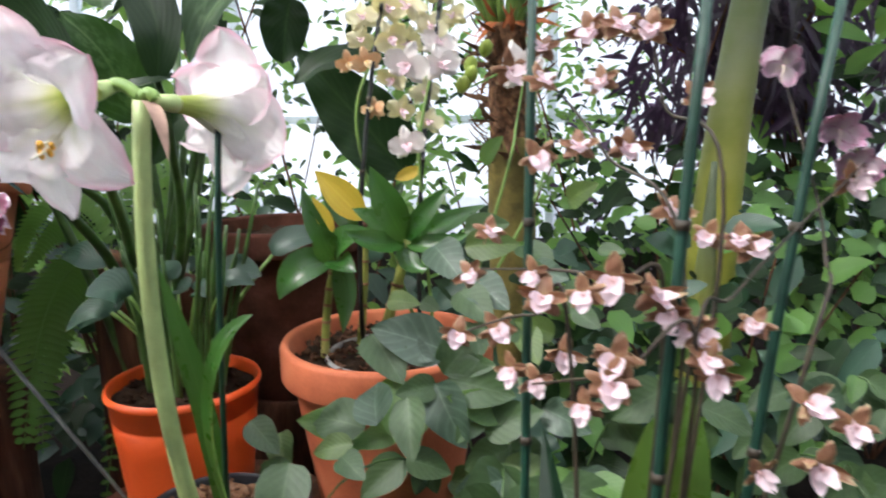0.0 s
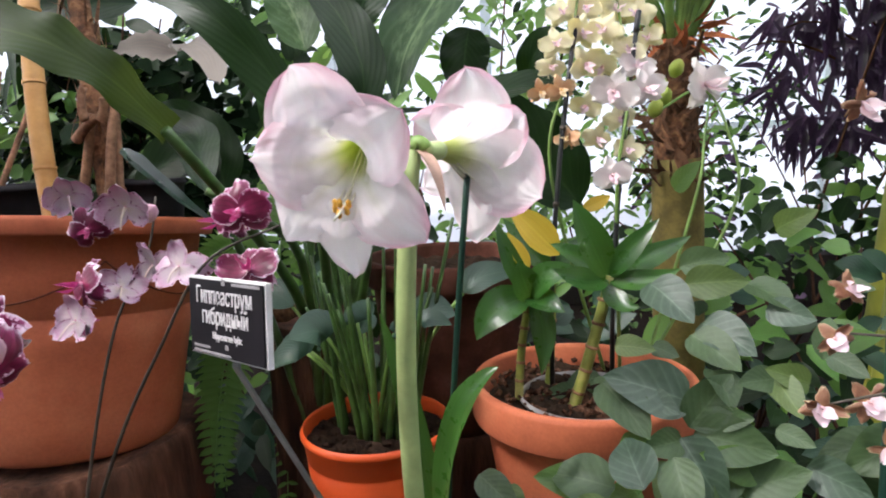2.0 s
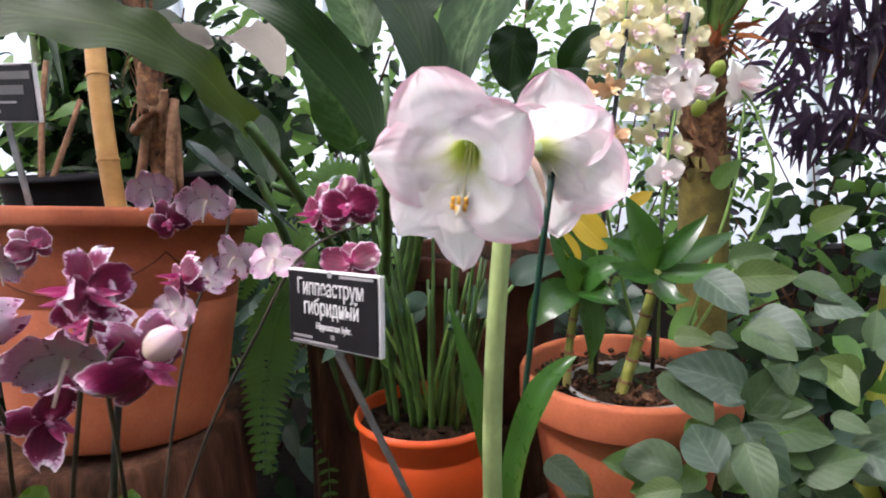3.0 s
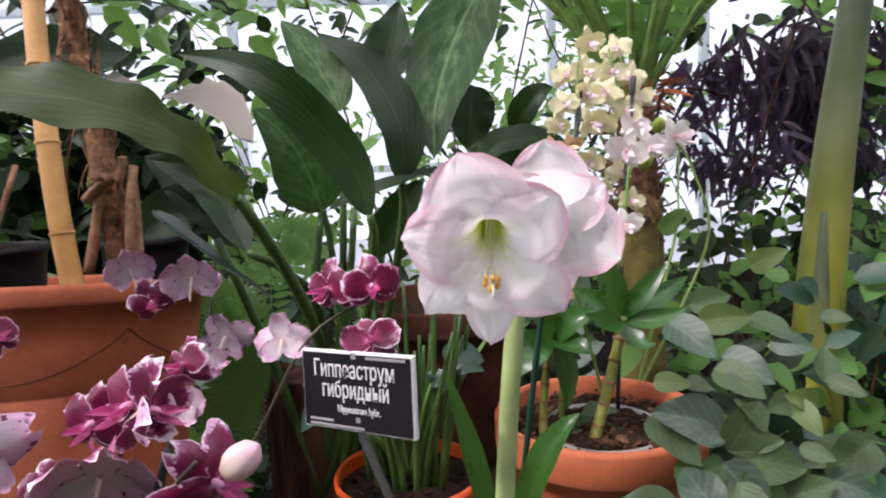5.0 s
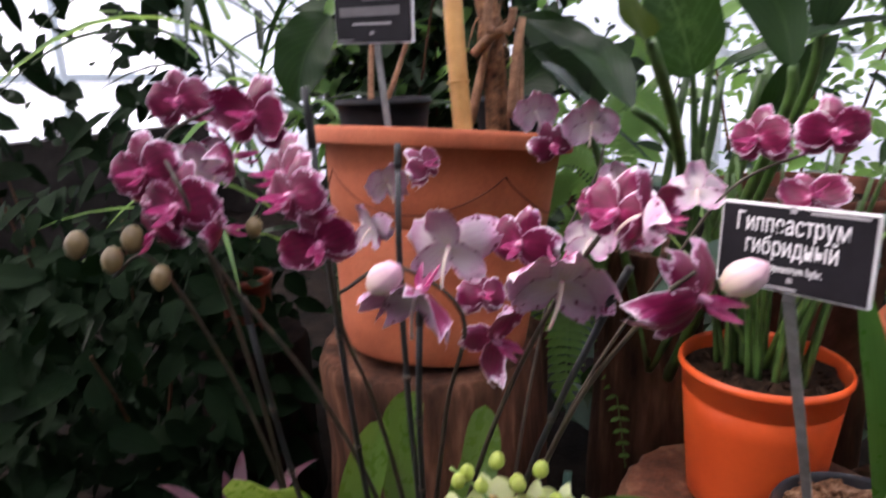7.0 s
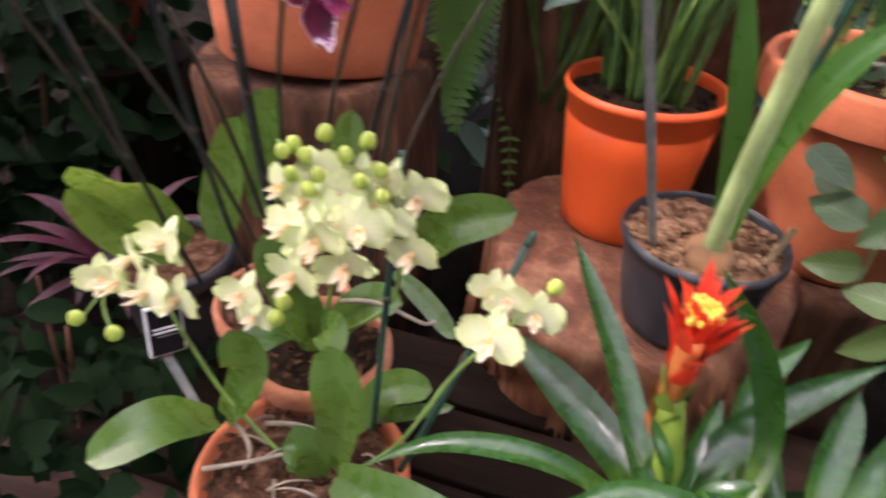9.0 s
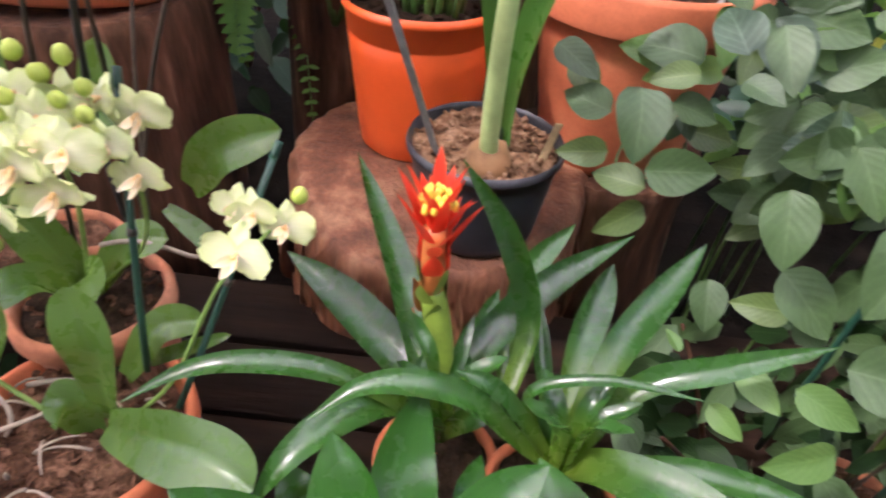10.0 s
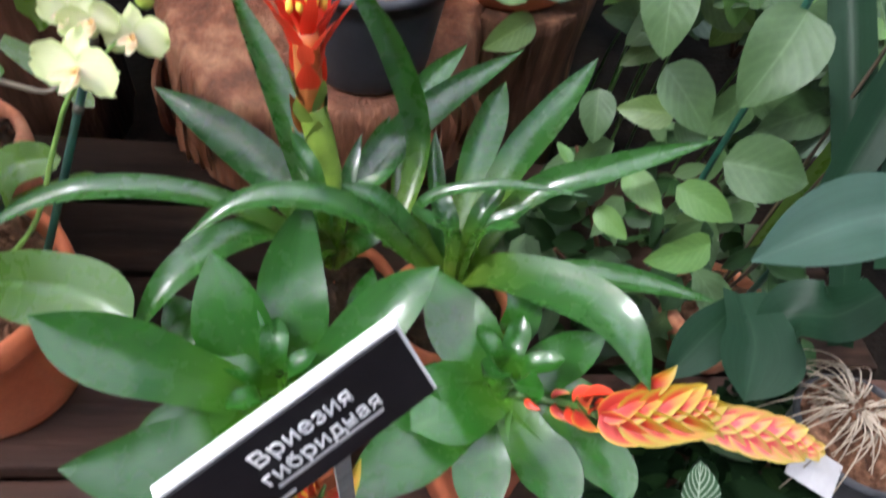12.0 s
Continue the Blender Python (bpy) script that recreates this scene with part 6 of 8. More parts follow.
PEACE = thing("peace_lily", (-0.445, 0.883, 0.88), "leafy green plant with many slender stalks in the orange pot", "plant")
rnd = random.Random(12)
for k in range(34):
    a, d = rnd.uniform(0, 6.28), 0.055 * math.sqrt(rnd.random())
    foot = Vector((-0.445 + d * math.cos(a), 0.883 + d * math.sin(a), 0.877))
    lean = Vector((math.cos(a), math.sin(a), 0)) * rnd.uniform(0.01, 0.07)
    part("leaf_stalk", tube("leaf_stalk", [foot, foot + lean * 0.3 + Vector((0, 0, 0.10)), foot + lean + Vector((0, 0, rnd.uniform(0.16, 0.30)))], 0.0055 * rnd.uniform(0.6, 1.1), 0.0022, STEM_DEEP, 8, 7), PEACE)
for tip, share, w in (((-0.482, 0.893, 1.032), 0.55, 0.060), ((-0.537, 0.822, 1.019), 0.55, 0.060), ((-0.331, 0.897, 1.020), 0.6, 0.055), ((-0.239, 0.948, 1.063), 0.6, 0.045), ((-0.587, 0.846, 0.963), 0.6, 0.035),
                      ((-0.383, 0.837, 1.008), 0.6, 0.03), ((-0.593, 0.886, 0.953), 0.6, 0.05), ((-0.657, 0.967, 1.038), 0.6, 0.05), ((-0.488, 0.971, 0.964), 0.6, 0.05), ((-0.334, 0.876, 1.013), 0.6, 0.03)):
    stalked_leaf(PEACE, (-0.445, 0.885, 0.885), SETTLED @ Vector(tip), (0, 0, 0.06), w, BLUE_LEAF, share, "ovate", nl=12, nw=4)

# ---- cane orchid in the wide clay pot ----
DEN = thing("cane_orchid", (-0.15, 1.0, 0.86), "cane orchid with glossy leaves, one yellowed leaf and yellow-green canes", "orchid")
for pts, r in (([(-0.183, 0.893, 0.877), (-0.151, 0.896, 0.970), (-0.126, 0.909, 1.063)], 0.0085), ([(-0.252, 0.900, 0.897), (-0.248, 0.908, 0.977), (-0.230, 0.913, 1.039)], 0.0062), ([(-0.214, 0.949, 0.864), (-0.201, 0.968, 0.945), (-0.197, 0.981, 1.053)], 0.0062)):
    part("cane", tube("cane", pts, r, r * 0.8, CANE, 14, 10), DEN, "ringed yellow-green cane")
    joint_rings(DEN, pts, 6, r * 1.06, TWIG)
settle(DEN)
TOP1, TOP2, TOP3 = (-0.130, 0.908, 1.060), (-0.230, 0.912, 1.036), (-0.197, 0.980, 1.049)
for base, mid, tip, w in ((TOP1, (-0.151, 0.886, 1.112), (-0.172, 0.896, 1.168), 0.046), (TOP1, (-0.104, 0.889, 1.101), (-0.065, 0.901, 1.137), 0.030), (TOP1, (-0.079, 0.908, 1.081), (-0.016, 0.941, 1.105), 0.034),
                          (TOP1, (-0.092, 0.880, 1.051), (-0.041, 0.890, 1.074), 0.030), (TOP1, (-0.167, 0.901, 1.094), (-0.202, 0.911, 1.109), 0.03), (TOP1, (-0.167, 0.853, 1.062), (-0.202, 0.845, 1.091), 0.036),
                          (TOP2, (-0.217, 0.872, 1.081), (-0.170, 0.878, 1.083), 0.040), (TOP2, (-0.238, 0.886, 1.063), (-0.244, 0.892, 1.092), 0.042),) + ((TOP2, (-0.256, 0.899, 1.084), (-0.271, 0.920, 1.142), 0.028),
                          (TOP2, (-0.280, 0.877, 1.044), (-0.303, 0.874, 0.992), 0.052), (TOP3, (-0.229, 0.975, 1.089), (-0.265, 1.001, 1.132), 0.034), (TOP3, (-0.162, 1.000, 1.072), (-0.141, 1.029, 1.099), 0.036),
                          (TOP2, (-0.206, 0.898, 1.003), (-0.221, 0.882, 0.938), 0.034), (TOP1, (-0.130, 0.870, 1.025), (-0.096, 0.865, 1.033), 0.030), (TOP2, (-0.216, 0.855, 1.048), (-0.189, 0.845, 1.035), 0.036)):
    leaf_at(DEN, [base, mid, tip], w, CANE_LEAF, "lance", (0.05, -0.75, 0.65), nl=10, nw=4, fold=0.2)
leaf_at(DEN, [(-0.189, 0.938, 1.087), (-0.221, 0.933, 1.125), (-0.255, 0.936, 1.160)], 0.046, YELLOW_LEAF, "lance", (0.1, -0.8, 0.5), nl=10, nw=4)
leaf_at(DEN, [(-0.231, 0.910, 1.074), (-0.243, 0.914, 1.099), (-0.257, 0.918, 1.126)], 0.022, YELLOW_LEAF, "lance", (0.1, -0.8, 0.5), nl=8)
leaf_at(DEN, [(-0.151, 1.015, 1.136), (-0.125, 1.019, 1.143), (-0.108, 1.024, 1.154)], 0.022, YELLOW_LEAF, "lance", (0.1, -0.8, 0.5), nl=8)
for a, b, c in (((-0.205, 0.932, 1.065), (-0.187, 0.955, 1.209), (-0.156, 0.985, 1.379)), ((-0.119, 0.947, 1.090), (-0.103, 0.966, 1.218), (-0.074, 0.994, 1.381))):
    settle(small_stake([(a[0], a[1] + 0.02, 0.88), a, b, c], 0.0034, STAKE_DARK, "dark plant stake in the wide clay pot"))

CREAM = thing("spray_orchid", (-0.10, 1.02, 0.86), "orchid spray of cream, white and peach blooms above a clay pot", "orchid")
settle(CREAM)
rnd = random.Random(41)
for place, kit, size in (((-0.117, 0.910, 1.296), KIT_WHITE, 0.058), ((-0.074, 0.935, 1.297), KIT_WHITE, 0.052), ((-0.121, 0.907, 1.194), KIT_WHITE, 0.048), ((-0.181, 0.979, 1.366), KIT_CREAM, 0.046), ((-0.146, 0.986, 1.378), KIT_CREAM, 0.050),
                         ((-0.116, 0.990, 1.380), KIT_CREAM, 0.050), ((-0.087, 0.987, 1.352), KIT_CREAM, 0.046), ((-0.143, 0.977, 1.337), KIT_CREAM, 0.048), ((-0.178, 0.967, 1.306), KIT_PEACH, 0.040), ((-0.204, 0.974, 1.305), KIT_PEACH, 0.036),
                         ((-0.171, 0.964, 1.241), KIT_PEACH, 0.036), ((-0.132, 0.967, 1.239), KIT_CREAM, 0.042), ((-0.093, 0.958, 1.222), KIT_CREAM, 0.040),) + (((-0.099, 1.018, 1.408), KIT_CREAM, 0.05), ((-0.069, 1.020, 1.402), KIT_CREAM, 0.048),
                         ((-0.138, 1.015, 1.414), KIT_CREAM, 0.05), ((-0.118, 1.000, 1.333), KIT_CREAM, 0.044), ((-0.099, 0.987, 1.263), KIT_CREAM, 0.044), ((-0.168, 1.021, 1.411), KIT_CREAM, 0.046), ((-0.144, 0.986, 1.282), KIT_CREAM, 0.042),
                         ((-0.086, 1.028, 1.445), KIT_CREAM, 0.048), ((-0.128, 1.025, 1.456), KIT_CREAM, 0.048), ((-0.055, 1.014, 1.367), KIT_CREAM, 0.04), ((-0.188, 0.993, 1.338), KIT_CREAM, 0.04), ((-0.077, 0.983, 1.329), KIT_WHITE, 0.05)):
    moth_flower(CREAM, kit, place, (rnd.uniform(-0.5, 0.4), -0.9, rnd.uniform(-0.3, 0.3)), size, rnd.uniform(-30, 30))
WH = (0.053, 1.136, 1.302)
moth_flower(CREAM, KIT_WHITE, WH, (0.55, -0.8, 0.15), 0.086, 10)
for place in ((-0.011, 1.070, 1.315), (-0.048, 1.033, 1.261), (-0.035, 1.038, 1.276), (-0.035, 1.062, 1.291)):
    bud(CREAM, place, 0.029, BUD_LIME, (0.2, -0.4, 0.6))
for pts in ([(-0.12, 1.02, 0.87), (-0.195, 0.961, 1.194), (-0.166, 0.983, 1.328), (-0.144, 1.022, 1.449)], [(-0.10, 1.02, 0.87), (-0.109, 0.954, 1.166), (-0.089, 0.975, 1.300), (-0.097, 1.027, 1.446)],
            [(-0.06, 1.05, 0.87), (0.079, 1.078, 1.114), (0.080, 1.114, 1.233), (0.047, 1.134, 1.296), (-0.039, 1.046, 1.267)], [(-0.06, 1.05, 0.87), (0.024, 1.076, 1.135), (0.044, 1.106, 1.218), (0.059, 1.133, 1.286)]):
    spike(CREAM, pts, 0.0036, 0.002, STEM_GREEN, 14)

# ---- planter: bamboo cane, dry trunk, big leaves ----
bam = [Vector((-0.812, 0.80, 1.14)), Vector((-0.838, 0.80, 1.35)), Vector((-0.847, 0.855, 1.499)), Vector((-0.860, 0.869, 1.597))]
BAM = thing("bamboo_cane", (-0.812, 0.80, 1.14), "yellow bamboo cane standing in the terracotta planter", "cane")
part("culm", tube("culm", [tuple(p) for p in bam], 0.0125, 0.0115, BAMBOO, 20, 14), BAM)
joint_rings(BAM, [tuple(p) for p in bam], 5, 0.0134, BAMBOO)
TRUNK = thing("dry_trunk", (-0.80, 0.90, 1.14), "brown shaggy dead trunk with broken stubs in the planter", "plant")
SPINE = [(-0.80, 0.89, 1.13), (-0.795, 0.88, 1.34), (-0.844, 0.927, 1.432), (-0.859, 0.950, 1.594)]
part("trunk", tube("trunk", SPINE, 0.017, 0.013, FIBRE, 26, 14), TRUNK)
rnd = random.Random(51)
for k in range(90):
    p = bez(SPINE, 30)[rnd.randrange(30)]
    w = rnd.uniform(0, 6.28)
    d = Vector((math.cos(w), math.sin(w), 0))
    part("fibre", blade("fibre", [p + d * 0.010, p + d * 0.018 + Vector((0, 0, 0.02)), p + d * rnd.uniform(0.018, 0.040) + Vector((0, 0, rnd.uniform(-0.08, 0.10)))], rnd.uniform(0.003, 0.009), FIBRE, prof="lance", face=tuple(d), nl=5, nw=2), TRUNK)
for pts, r in (([(-0.825, 0.867, 1.294), (-0.805, 0.861, 1.315), (-0.771, 0.855, 1.326)], 0.007), ([(-0.766, 0.838, 1.213), (-0.767, 0.848, 1.278), (-0.758, 0.857, 1.334)], 0.0068), ([(-0.760, 0.849, 1.215), (-0.759, 0.859, 1.277), (-0.764, 0.866, 1.326)], 0.005),
               ([(-0.835, 0.873, 1.203), (-0.815, 0.875, 1.278), (-0.804, 0.873, 1.328)], 0.007),) + (([(-0.980, 0.884, 1.207), (-0.950, 0.896, 1.275), (-0.939, 0.927, 1.344)], 0.0045), ([(-1.012, 0.921, 1.203), (-1.018, 0.933, 1.283), (-1.018, 0.972, 1.406)], 0.005),
               ([(-0.798, 0.852, 1.318), (-0.807, 0.855, 1.344), (-0.799, 0.858, 1.361)], 0.006), ([(-0.777, 0.853, 1.317), (-0.767, 0.851, 1.331), (-0.767, 0.848, 1.345)], 0.006)):
    part("stub", tube("stub", pts, r, r * 0.8, TWIG, 8, 8), TRUNK, "broken brown stub")

BIGLEAF = thing("leopard_lily", (-0.60, 0.98, 0.66), "tall plant with large dark drooping leaves behind the orchids", "plant")
part("main_stem", tube("main_stem", [(-0.60, 1.06, 0.42), (-0.59, 1.06, 0.65), (-0.58, 1.06, 0.90)], 0.018, 0.012, STEM_DARK, 12, 10), BIGLEAF)
# the long wavy leaf over the planter
part("leaf_stalk", tube("leaf_stalk", [(-0.58, 1.04, 0.90), (-0.555, 0.92, 1.06), (-0.565, 0.784, 1.194), (-0.592, 0.69, 1.292)], 0.008, 0.006, STEM_DEEP, 14, 8, way=via), BIGLEAF)
part("leaf", blade("leaf", [(-0.594, 0.700, 1.290), (-0.622, 0.645, 1.345), (-0.670, 0.614, 1.376), (-0.762, 0.612, 1.394), (-0.842, 0.607, 1.397), (-0.907, 0.580, 1.383)], 0.064, OLIVE_LEAF, prof="tapered", face=(0.15, -0.72, 0.62), nl=44, nw=8, fold=0.06, wave=0.085, waves=6, way=via), BIGLEAF)
for pts, w, fc, mt, pf in (
        ([(-0.150, 1.125, 1.165), (-0.205, 1.118, 1.235), (-0.258, 1.118, 1.295), (-0.330, 1.125, 1.375)], 0.125, (0.1, -0.95, 0.25), DARK_LEAF, "ovate"),
        ([(-0.466, 0.734, 1.262), (-0.479, 0.744, 1.311), (-0.513, 0.747, 1.363), (-0.553, 0.740, 1.405), (-0.600, 0.755, 1.432), (-0.672, 0.790, 1.452)], 0.052, (-0.35, -0.85, 0.25), DARK_LEAF, "ovate"),
        ([(-0.431, 0.845, 1.297), (-0.427, 0.850, 1.357), (-0.448, 0.867, 1.412), (-0.481, 0.883, 1.456), (-0.530, 0.905, 1.492)], 0.060, (0.25, -0.9, 0.2), DARK_LEAF, "ovate"),
        ([(-0.265, 1.080, 1.620), (-0.318, 1.040, 1.545), (-0.352, 1.000, 1.476), (-0.381, 0.905, 1.392), (-0.389, 0.846, 1.322)], 0.115, (-0.15, -0.95, 0.2), DUMB_LEAF, "lance"),) + (
        ([(-0.314, 1.045, 1.436), (-0.320, 1.036, 1.400), (-0.326, 1.028, 1.340)], 0.068, (0.1, -0.95, 0.2), DARK_LEAF, "round"),
        ([(-0.556, 1.040, 1.255), (-0.572, 1.020, 1.315), (-0.594, 1.005, 1.365), (-0.640, 1.000, 1.412)], 0.104, (0.2, -0.95, 0.2), DUMB_LEAF, "ovate"),
        ([(-0.544, 0.889, 1.253), (-0.516, 0.850, 1.270), (-0.462, 0.830, 1.290), (-0.402, 0.850, 1.306), (-0.318, 0.872, 1.312)], 0.024, (0.0, -0.55, 0.8), DARK_LEAF, "lance"),
        ([(-0.503, 0.870, 1.388), (-0.520, 0.895, 1.430), (-0.545, 0.915, 1.472), (-0.580, 0.940, 1.520)], 0.064, (0.1, -0.9, 0.4), DUMB_LEAF, "ovate"),) + (
        ([(-0.468, 0.950, 1.420), (-0.440, 0.960, 1.480), (-0.420, 0.985, 1.550)], 0.066, (0.2, -0.9, 0.3), DARK_LEAF, "lance"),
        ([(-0.478, 0.900, 1.195), (-0.452, 0.895, 1.235), (-0.428, 0.900, 1.270), (-0.400, 0.915, 1.300)], 0.050, (0.1, -0.95, 0.1), DARK_LEAF, "lance"),
        ([(-0.615, 0.800, 1.222), (-0.655, 0.870, 1.272), (-0.705, 0.950, 1.304), (-0.790, 0.990, 1.345)], 0.056, (0.35, -0.85, 0.3), DARK_LEAF, "lance"),
        ([(-0.722, 0.810, 1.280), (-0.700, 0.800, 1.262), (-0.654, 0.805, 1.218), (-0.590, 0.820, 1.160)], 0.026, (0.25, -0.25, 0.95), SHEEN_LEAF, "lance"),) + (
        ([(-0.687, 0.996, 1.211), (-0.709, 1.013, 1.267), (-0.762, 1.027, 1.321), (-0.814, 1.028, 1.353)], 0.090, (0.4, -0.85, 0.2), DARK_LEAF, "lance"),
        ([(-0.236, 1.151, 1.364), (-0.223, 1.126, 1.398), (-0.199, 1.112, 1.426), (-0.172, 1.115, 1.438)], 0.050, (0.1, -0.8, 0.5), DARK_LEAF, "lance"),
        ([(-0.320, 1.060, 1.312), (-0.270, 1.065, 1.345), (-0.205, 1.075, 1.352), (-0.150, 1.085, 1.335)], 0.055, (0.0, -0.7, 0.7), DARK_LEAF, "lance"),
        ([(-0.818, 1.030, 1.502), (-0.881, 0.995, 1.497), (-0.956, 0.989, 1.494), (-1.015, 0.982, 1.476)], 0.080, (0.0, -0.9, 0.3), DARK_LEAF, "lance"),) + (
        ([(-1.072, 1.027, 1.598), (-1.100, 1.017, 1.540), (-1.144, 1.007, 1.499), (-1.197, 1.000, 1.476)], 0.070, (0.0, -0.9, 0.3), DARK_LEAF, "lance"),
        ([(-1.022, 0.840, 1.352), (-1.044, 0.826, 1.322), (-1.060, 0.818, 1.290), (-1.072, 0.812, 1.238)], 0.078, (0.2, -0.9, 0.3), DARK_LEAF, "round"),
        ([(-0.828, 0.987, 1.222), (-0.775, 0.997, 1.262), (-0.723, 1.002, 1.268), (-0.699, 0.995, 1.216)], 0.080, (0.1, -0.9, 0.4), DARK_LEAF, "lance")):
    part("leaf", blade("leaf", pts, w, mt, prof=pf, face=fc, nl=24, nw=8, fold=0.16, wave=0.035, waves=3.5, seed=len(pts) + 7 * w, way=via), BIGLEAF)
for pts in ([(-0.56, 1.00, 0.80), (-0.500, 0.880, 1.060), (-0.466, 0.760, 1.220), (-0.466, 0.736, 1.266)], [(-0.56, 1.02, 0.80), (-0.470, 0.960, 1.080), (-0.434, 0.870, 1.240), (-0.431, 0.846, 1.300)], [(-0.58, 1.04, 0.80), (-0.545, 1.050, 1.060), (-0.550, 1.050, 1.200), (-0.556, 1.040, 1.258)], [(-0.58, 1.04, 0.80), (-0.560, 0.960, 1.100), (-0.580, 0.850, 1.190), (-0.615, 0.802, 1.224)]):
    part("leaf_stalk", tube("leaf_stalk", pts, 0.008, 0.0045, STEM_DEEP, 14, 8, way=via), BIGLEAF)
for a, b in (((-0.602, 1.020, 1.001), (-0.564, 1.082, 1.257)), ((-0.483, 1.036, 1.049), (-0.457, 1.051, 1.272)), ((-0.530, 1.052, 1.046), (-0.515, 1.115, 1.254)), ((-0.502, 1.054, 1.045), (-0.467, 1.038, 1.256)), ((-0.531, 1.084, 1.057), (-0.530, 1.132, 1.377)), ((-0.638, 1.021, 1.020), (-0.700, 0.967, 1.227))):
    part("leaf_stalk", tube("leaf_stalk", [(-0.59, 1.02, 0.80), a, b], 0.008, 0.006, STEM_DEEP, 10, 8), BIGLEAF)
STUB = petal_mat("dry_leaf", [(0.0, (0.07, 0.06, 0.045)), (1.0, (0.17, 0.155, 0.125))], 0.8, 0.06, 0.2, (0.2, 0.14, 0.1), 9, (0.5, 0.45, 0.38))
for pts, w in (([(-0.790, 1.110, 1.452), (-0.735, 1.040, 1.440), (-0.672, 0.960, 1.410), (-0.610, 0.850, 1.352)], 0.080), ([(-0.853, 1.189, 1.452), (-0.900, 1.166, 1.462), (-0.942, 1.138, 1.453)], 0.07)):
    part("withered_leaf", blade("leaf", pts, w, STUB, prof="ovate", face=(0.2, -0.7, 0.6), wave=0.06, way=via), BIGLEAF, "grey-brown withered leaf")

# ---- scattering of many alike leaves ----
PROTO = {}


def proto(mat, prof, slim, curve, fold=0.14, nl=8, nw=4, wave=0.0):
    key = (mat.name, prof, slim, curve)
    if key not in PROTO:
        PROTO[key] = blade("leaf", [(0, 0, 0), (0, 0.45, curve * 0.5), (0, 1.0, -curve * 0.5)], slim, mat, prof=prof, face=(0, 0, 1), nl=nl, nw=nw, fold=fold, wave=wave, waves=2)
    return PROTO[key]


def leaf_pose(base, along, normal, size):
    y = Vector(along).normalized()
    x = y.cross(Vector(normal)).normalized()
    z = x.cross(y)
    m = Matrix((x, y, z)).transposed().to_4x4()
    return Matrix.Translation(base) @ m @ Matrix.Scale(size, 4)


# ---- vine with grey-green leaves ----
VINE = thing("leafy_vine", (-0.02, 0.70, 0.44), "spreading vine with dull grey-green oval leaves beside the pots", "plant")
V_PROTOS = [proto(m, "ovate", s, k, 0.14, 12, 6, 0.028) for m, s, k in ((VINE_LEAF, 0.66, 0.16), (VINE_LEAF, 0.58, 0.05), (VINE_LEAF, 0.74, 0.28), (PALE_VINE_LEAF, 0.68, 0.20), (WARM_VINE_LEAF, 0.60, 0.22), (YOUNG_LEAF, 0.56, 0.16))]
rnd = random.Random(61)
hero = (((-0.152, 0.447, 0.937), (-0.150, 0.417, 0.893)), ((-0.046, 0.448, 0.916), (-0.081, 0.409, 0.866)), ((-0.089, 0.501, 0.945), (-0.068, 0.468, 0.907)), ((-0.161, 0.558, 0.962), (-0.139, 0.529, 0.960)),
        ((-0.222, 0.611, 0.926), (-0.223, 0.562, 0.882)), ((-0.237, 0.610, 0.860), (-0.284, 0.609, 0.855)), ((-0.213, 0.565, 0.870), (-0.152, 0.564, 0.875)), ((-0.205, 0.572, 0.848), (-0.249, 0.598, 0.844)),) + (
        ((-0.199, 0.578, 0.824), (-0.241, 0.561, 0.800)), ((-0.158, 0.665, 0.935), (-0.218, 0.687, 0.940)), ((-0.166, 0.638, 0.932), (-0.208, 0.644, 0.920)), ((-0.139, 0.620, 0.960), (-0.149, 0.678, 0.982)),
        ((-0.111, 0.637, 0.983), (-0.104, 0.590, 0.942)), ((-0.106, 0.440, 0.822), (-0.078, 0.431, 0.814)), ((-0.075, 0.406, 0.815), (-0.011, 0.388, 0.815)), ((-0.128, 0.451, 0.865), (-0.089, 0.420, 0.831)),) + (
        ((-0.147, 0.506, 0.804), (-0.147, 0.477, 0.769)), ((-0.132, 0.431, 0.777), (-0.109, 0.396, 0.768)), ((-0.098, 0.409, 0.784), (-0.055, 0.384, 0.774)), ((-0.070, 0.372, 0.758), (-0.124, 0.357, 0.751)),
        ((-0.161, 0.399, 0.767), (-0.139, 0.376, 0.756)), ((-0.264, 0.723, 0.901), (-0.247, 0.678, 0.878)), ((-0.233, 0.652, 0.880), (-0.277, 0.684, 0.883)), ((-0.097, 0.460, 0.816), (-0.140, 0.471, 0.810)),
        ((-0.170, 0.458, 0.759), (-0.178, 0.478, 0.766)))
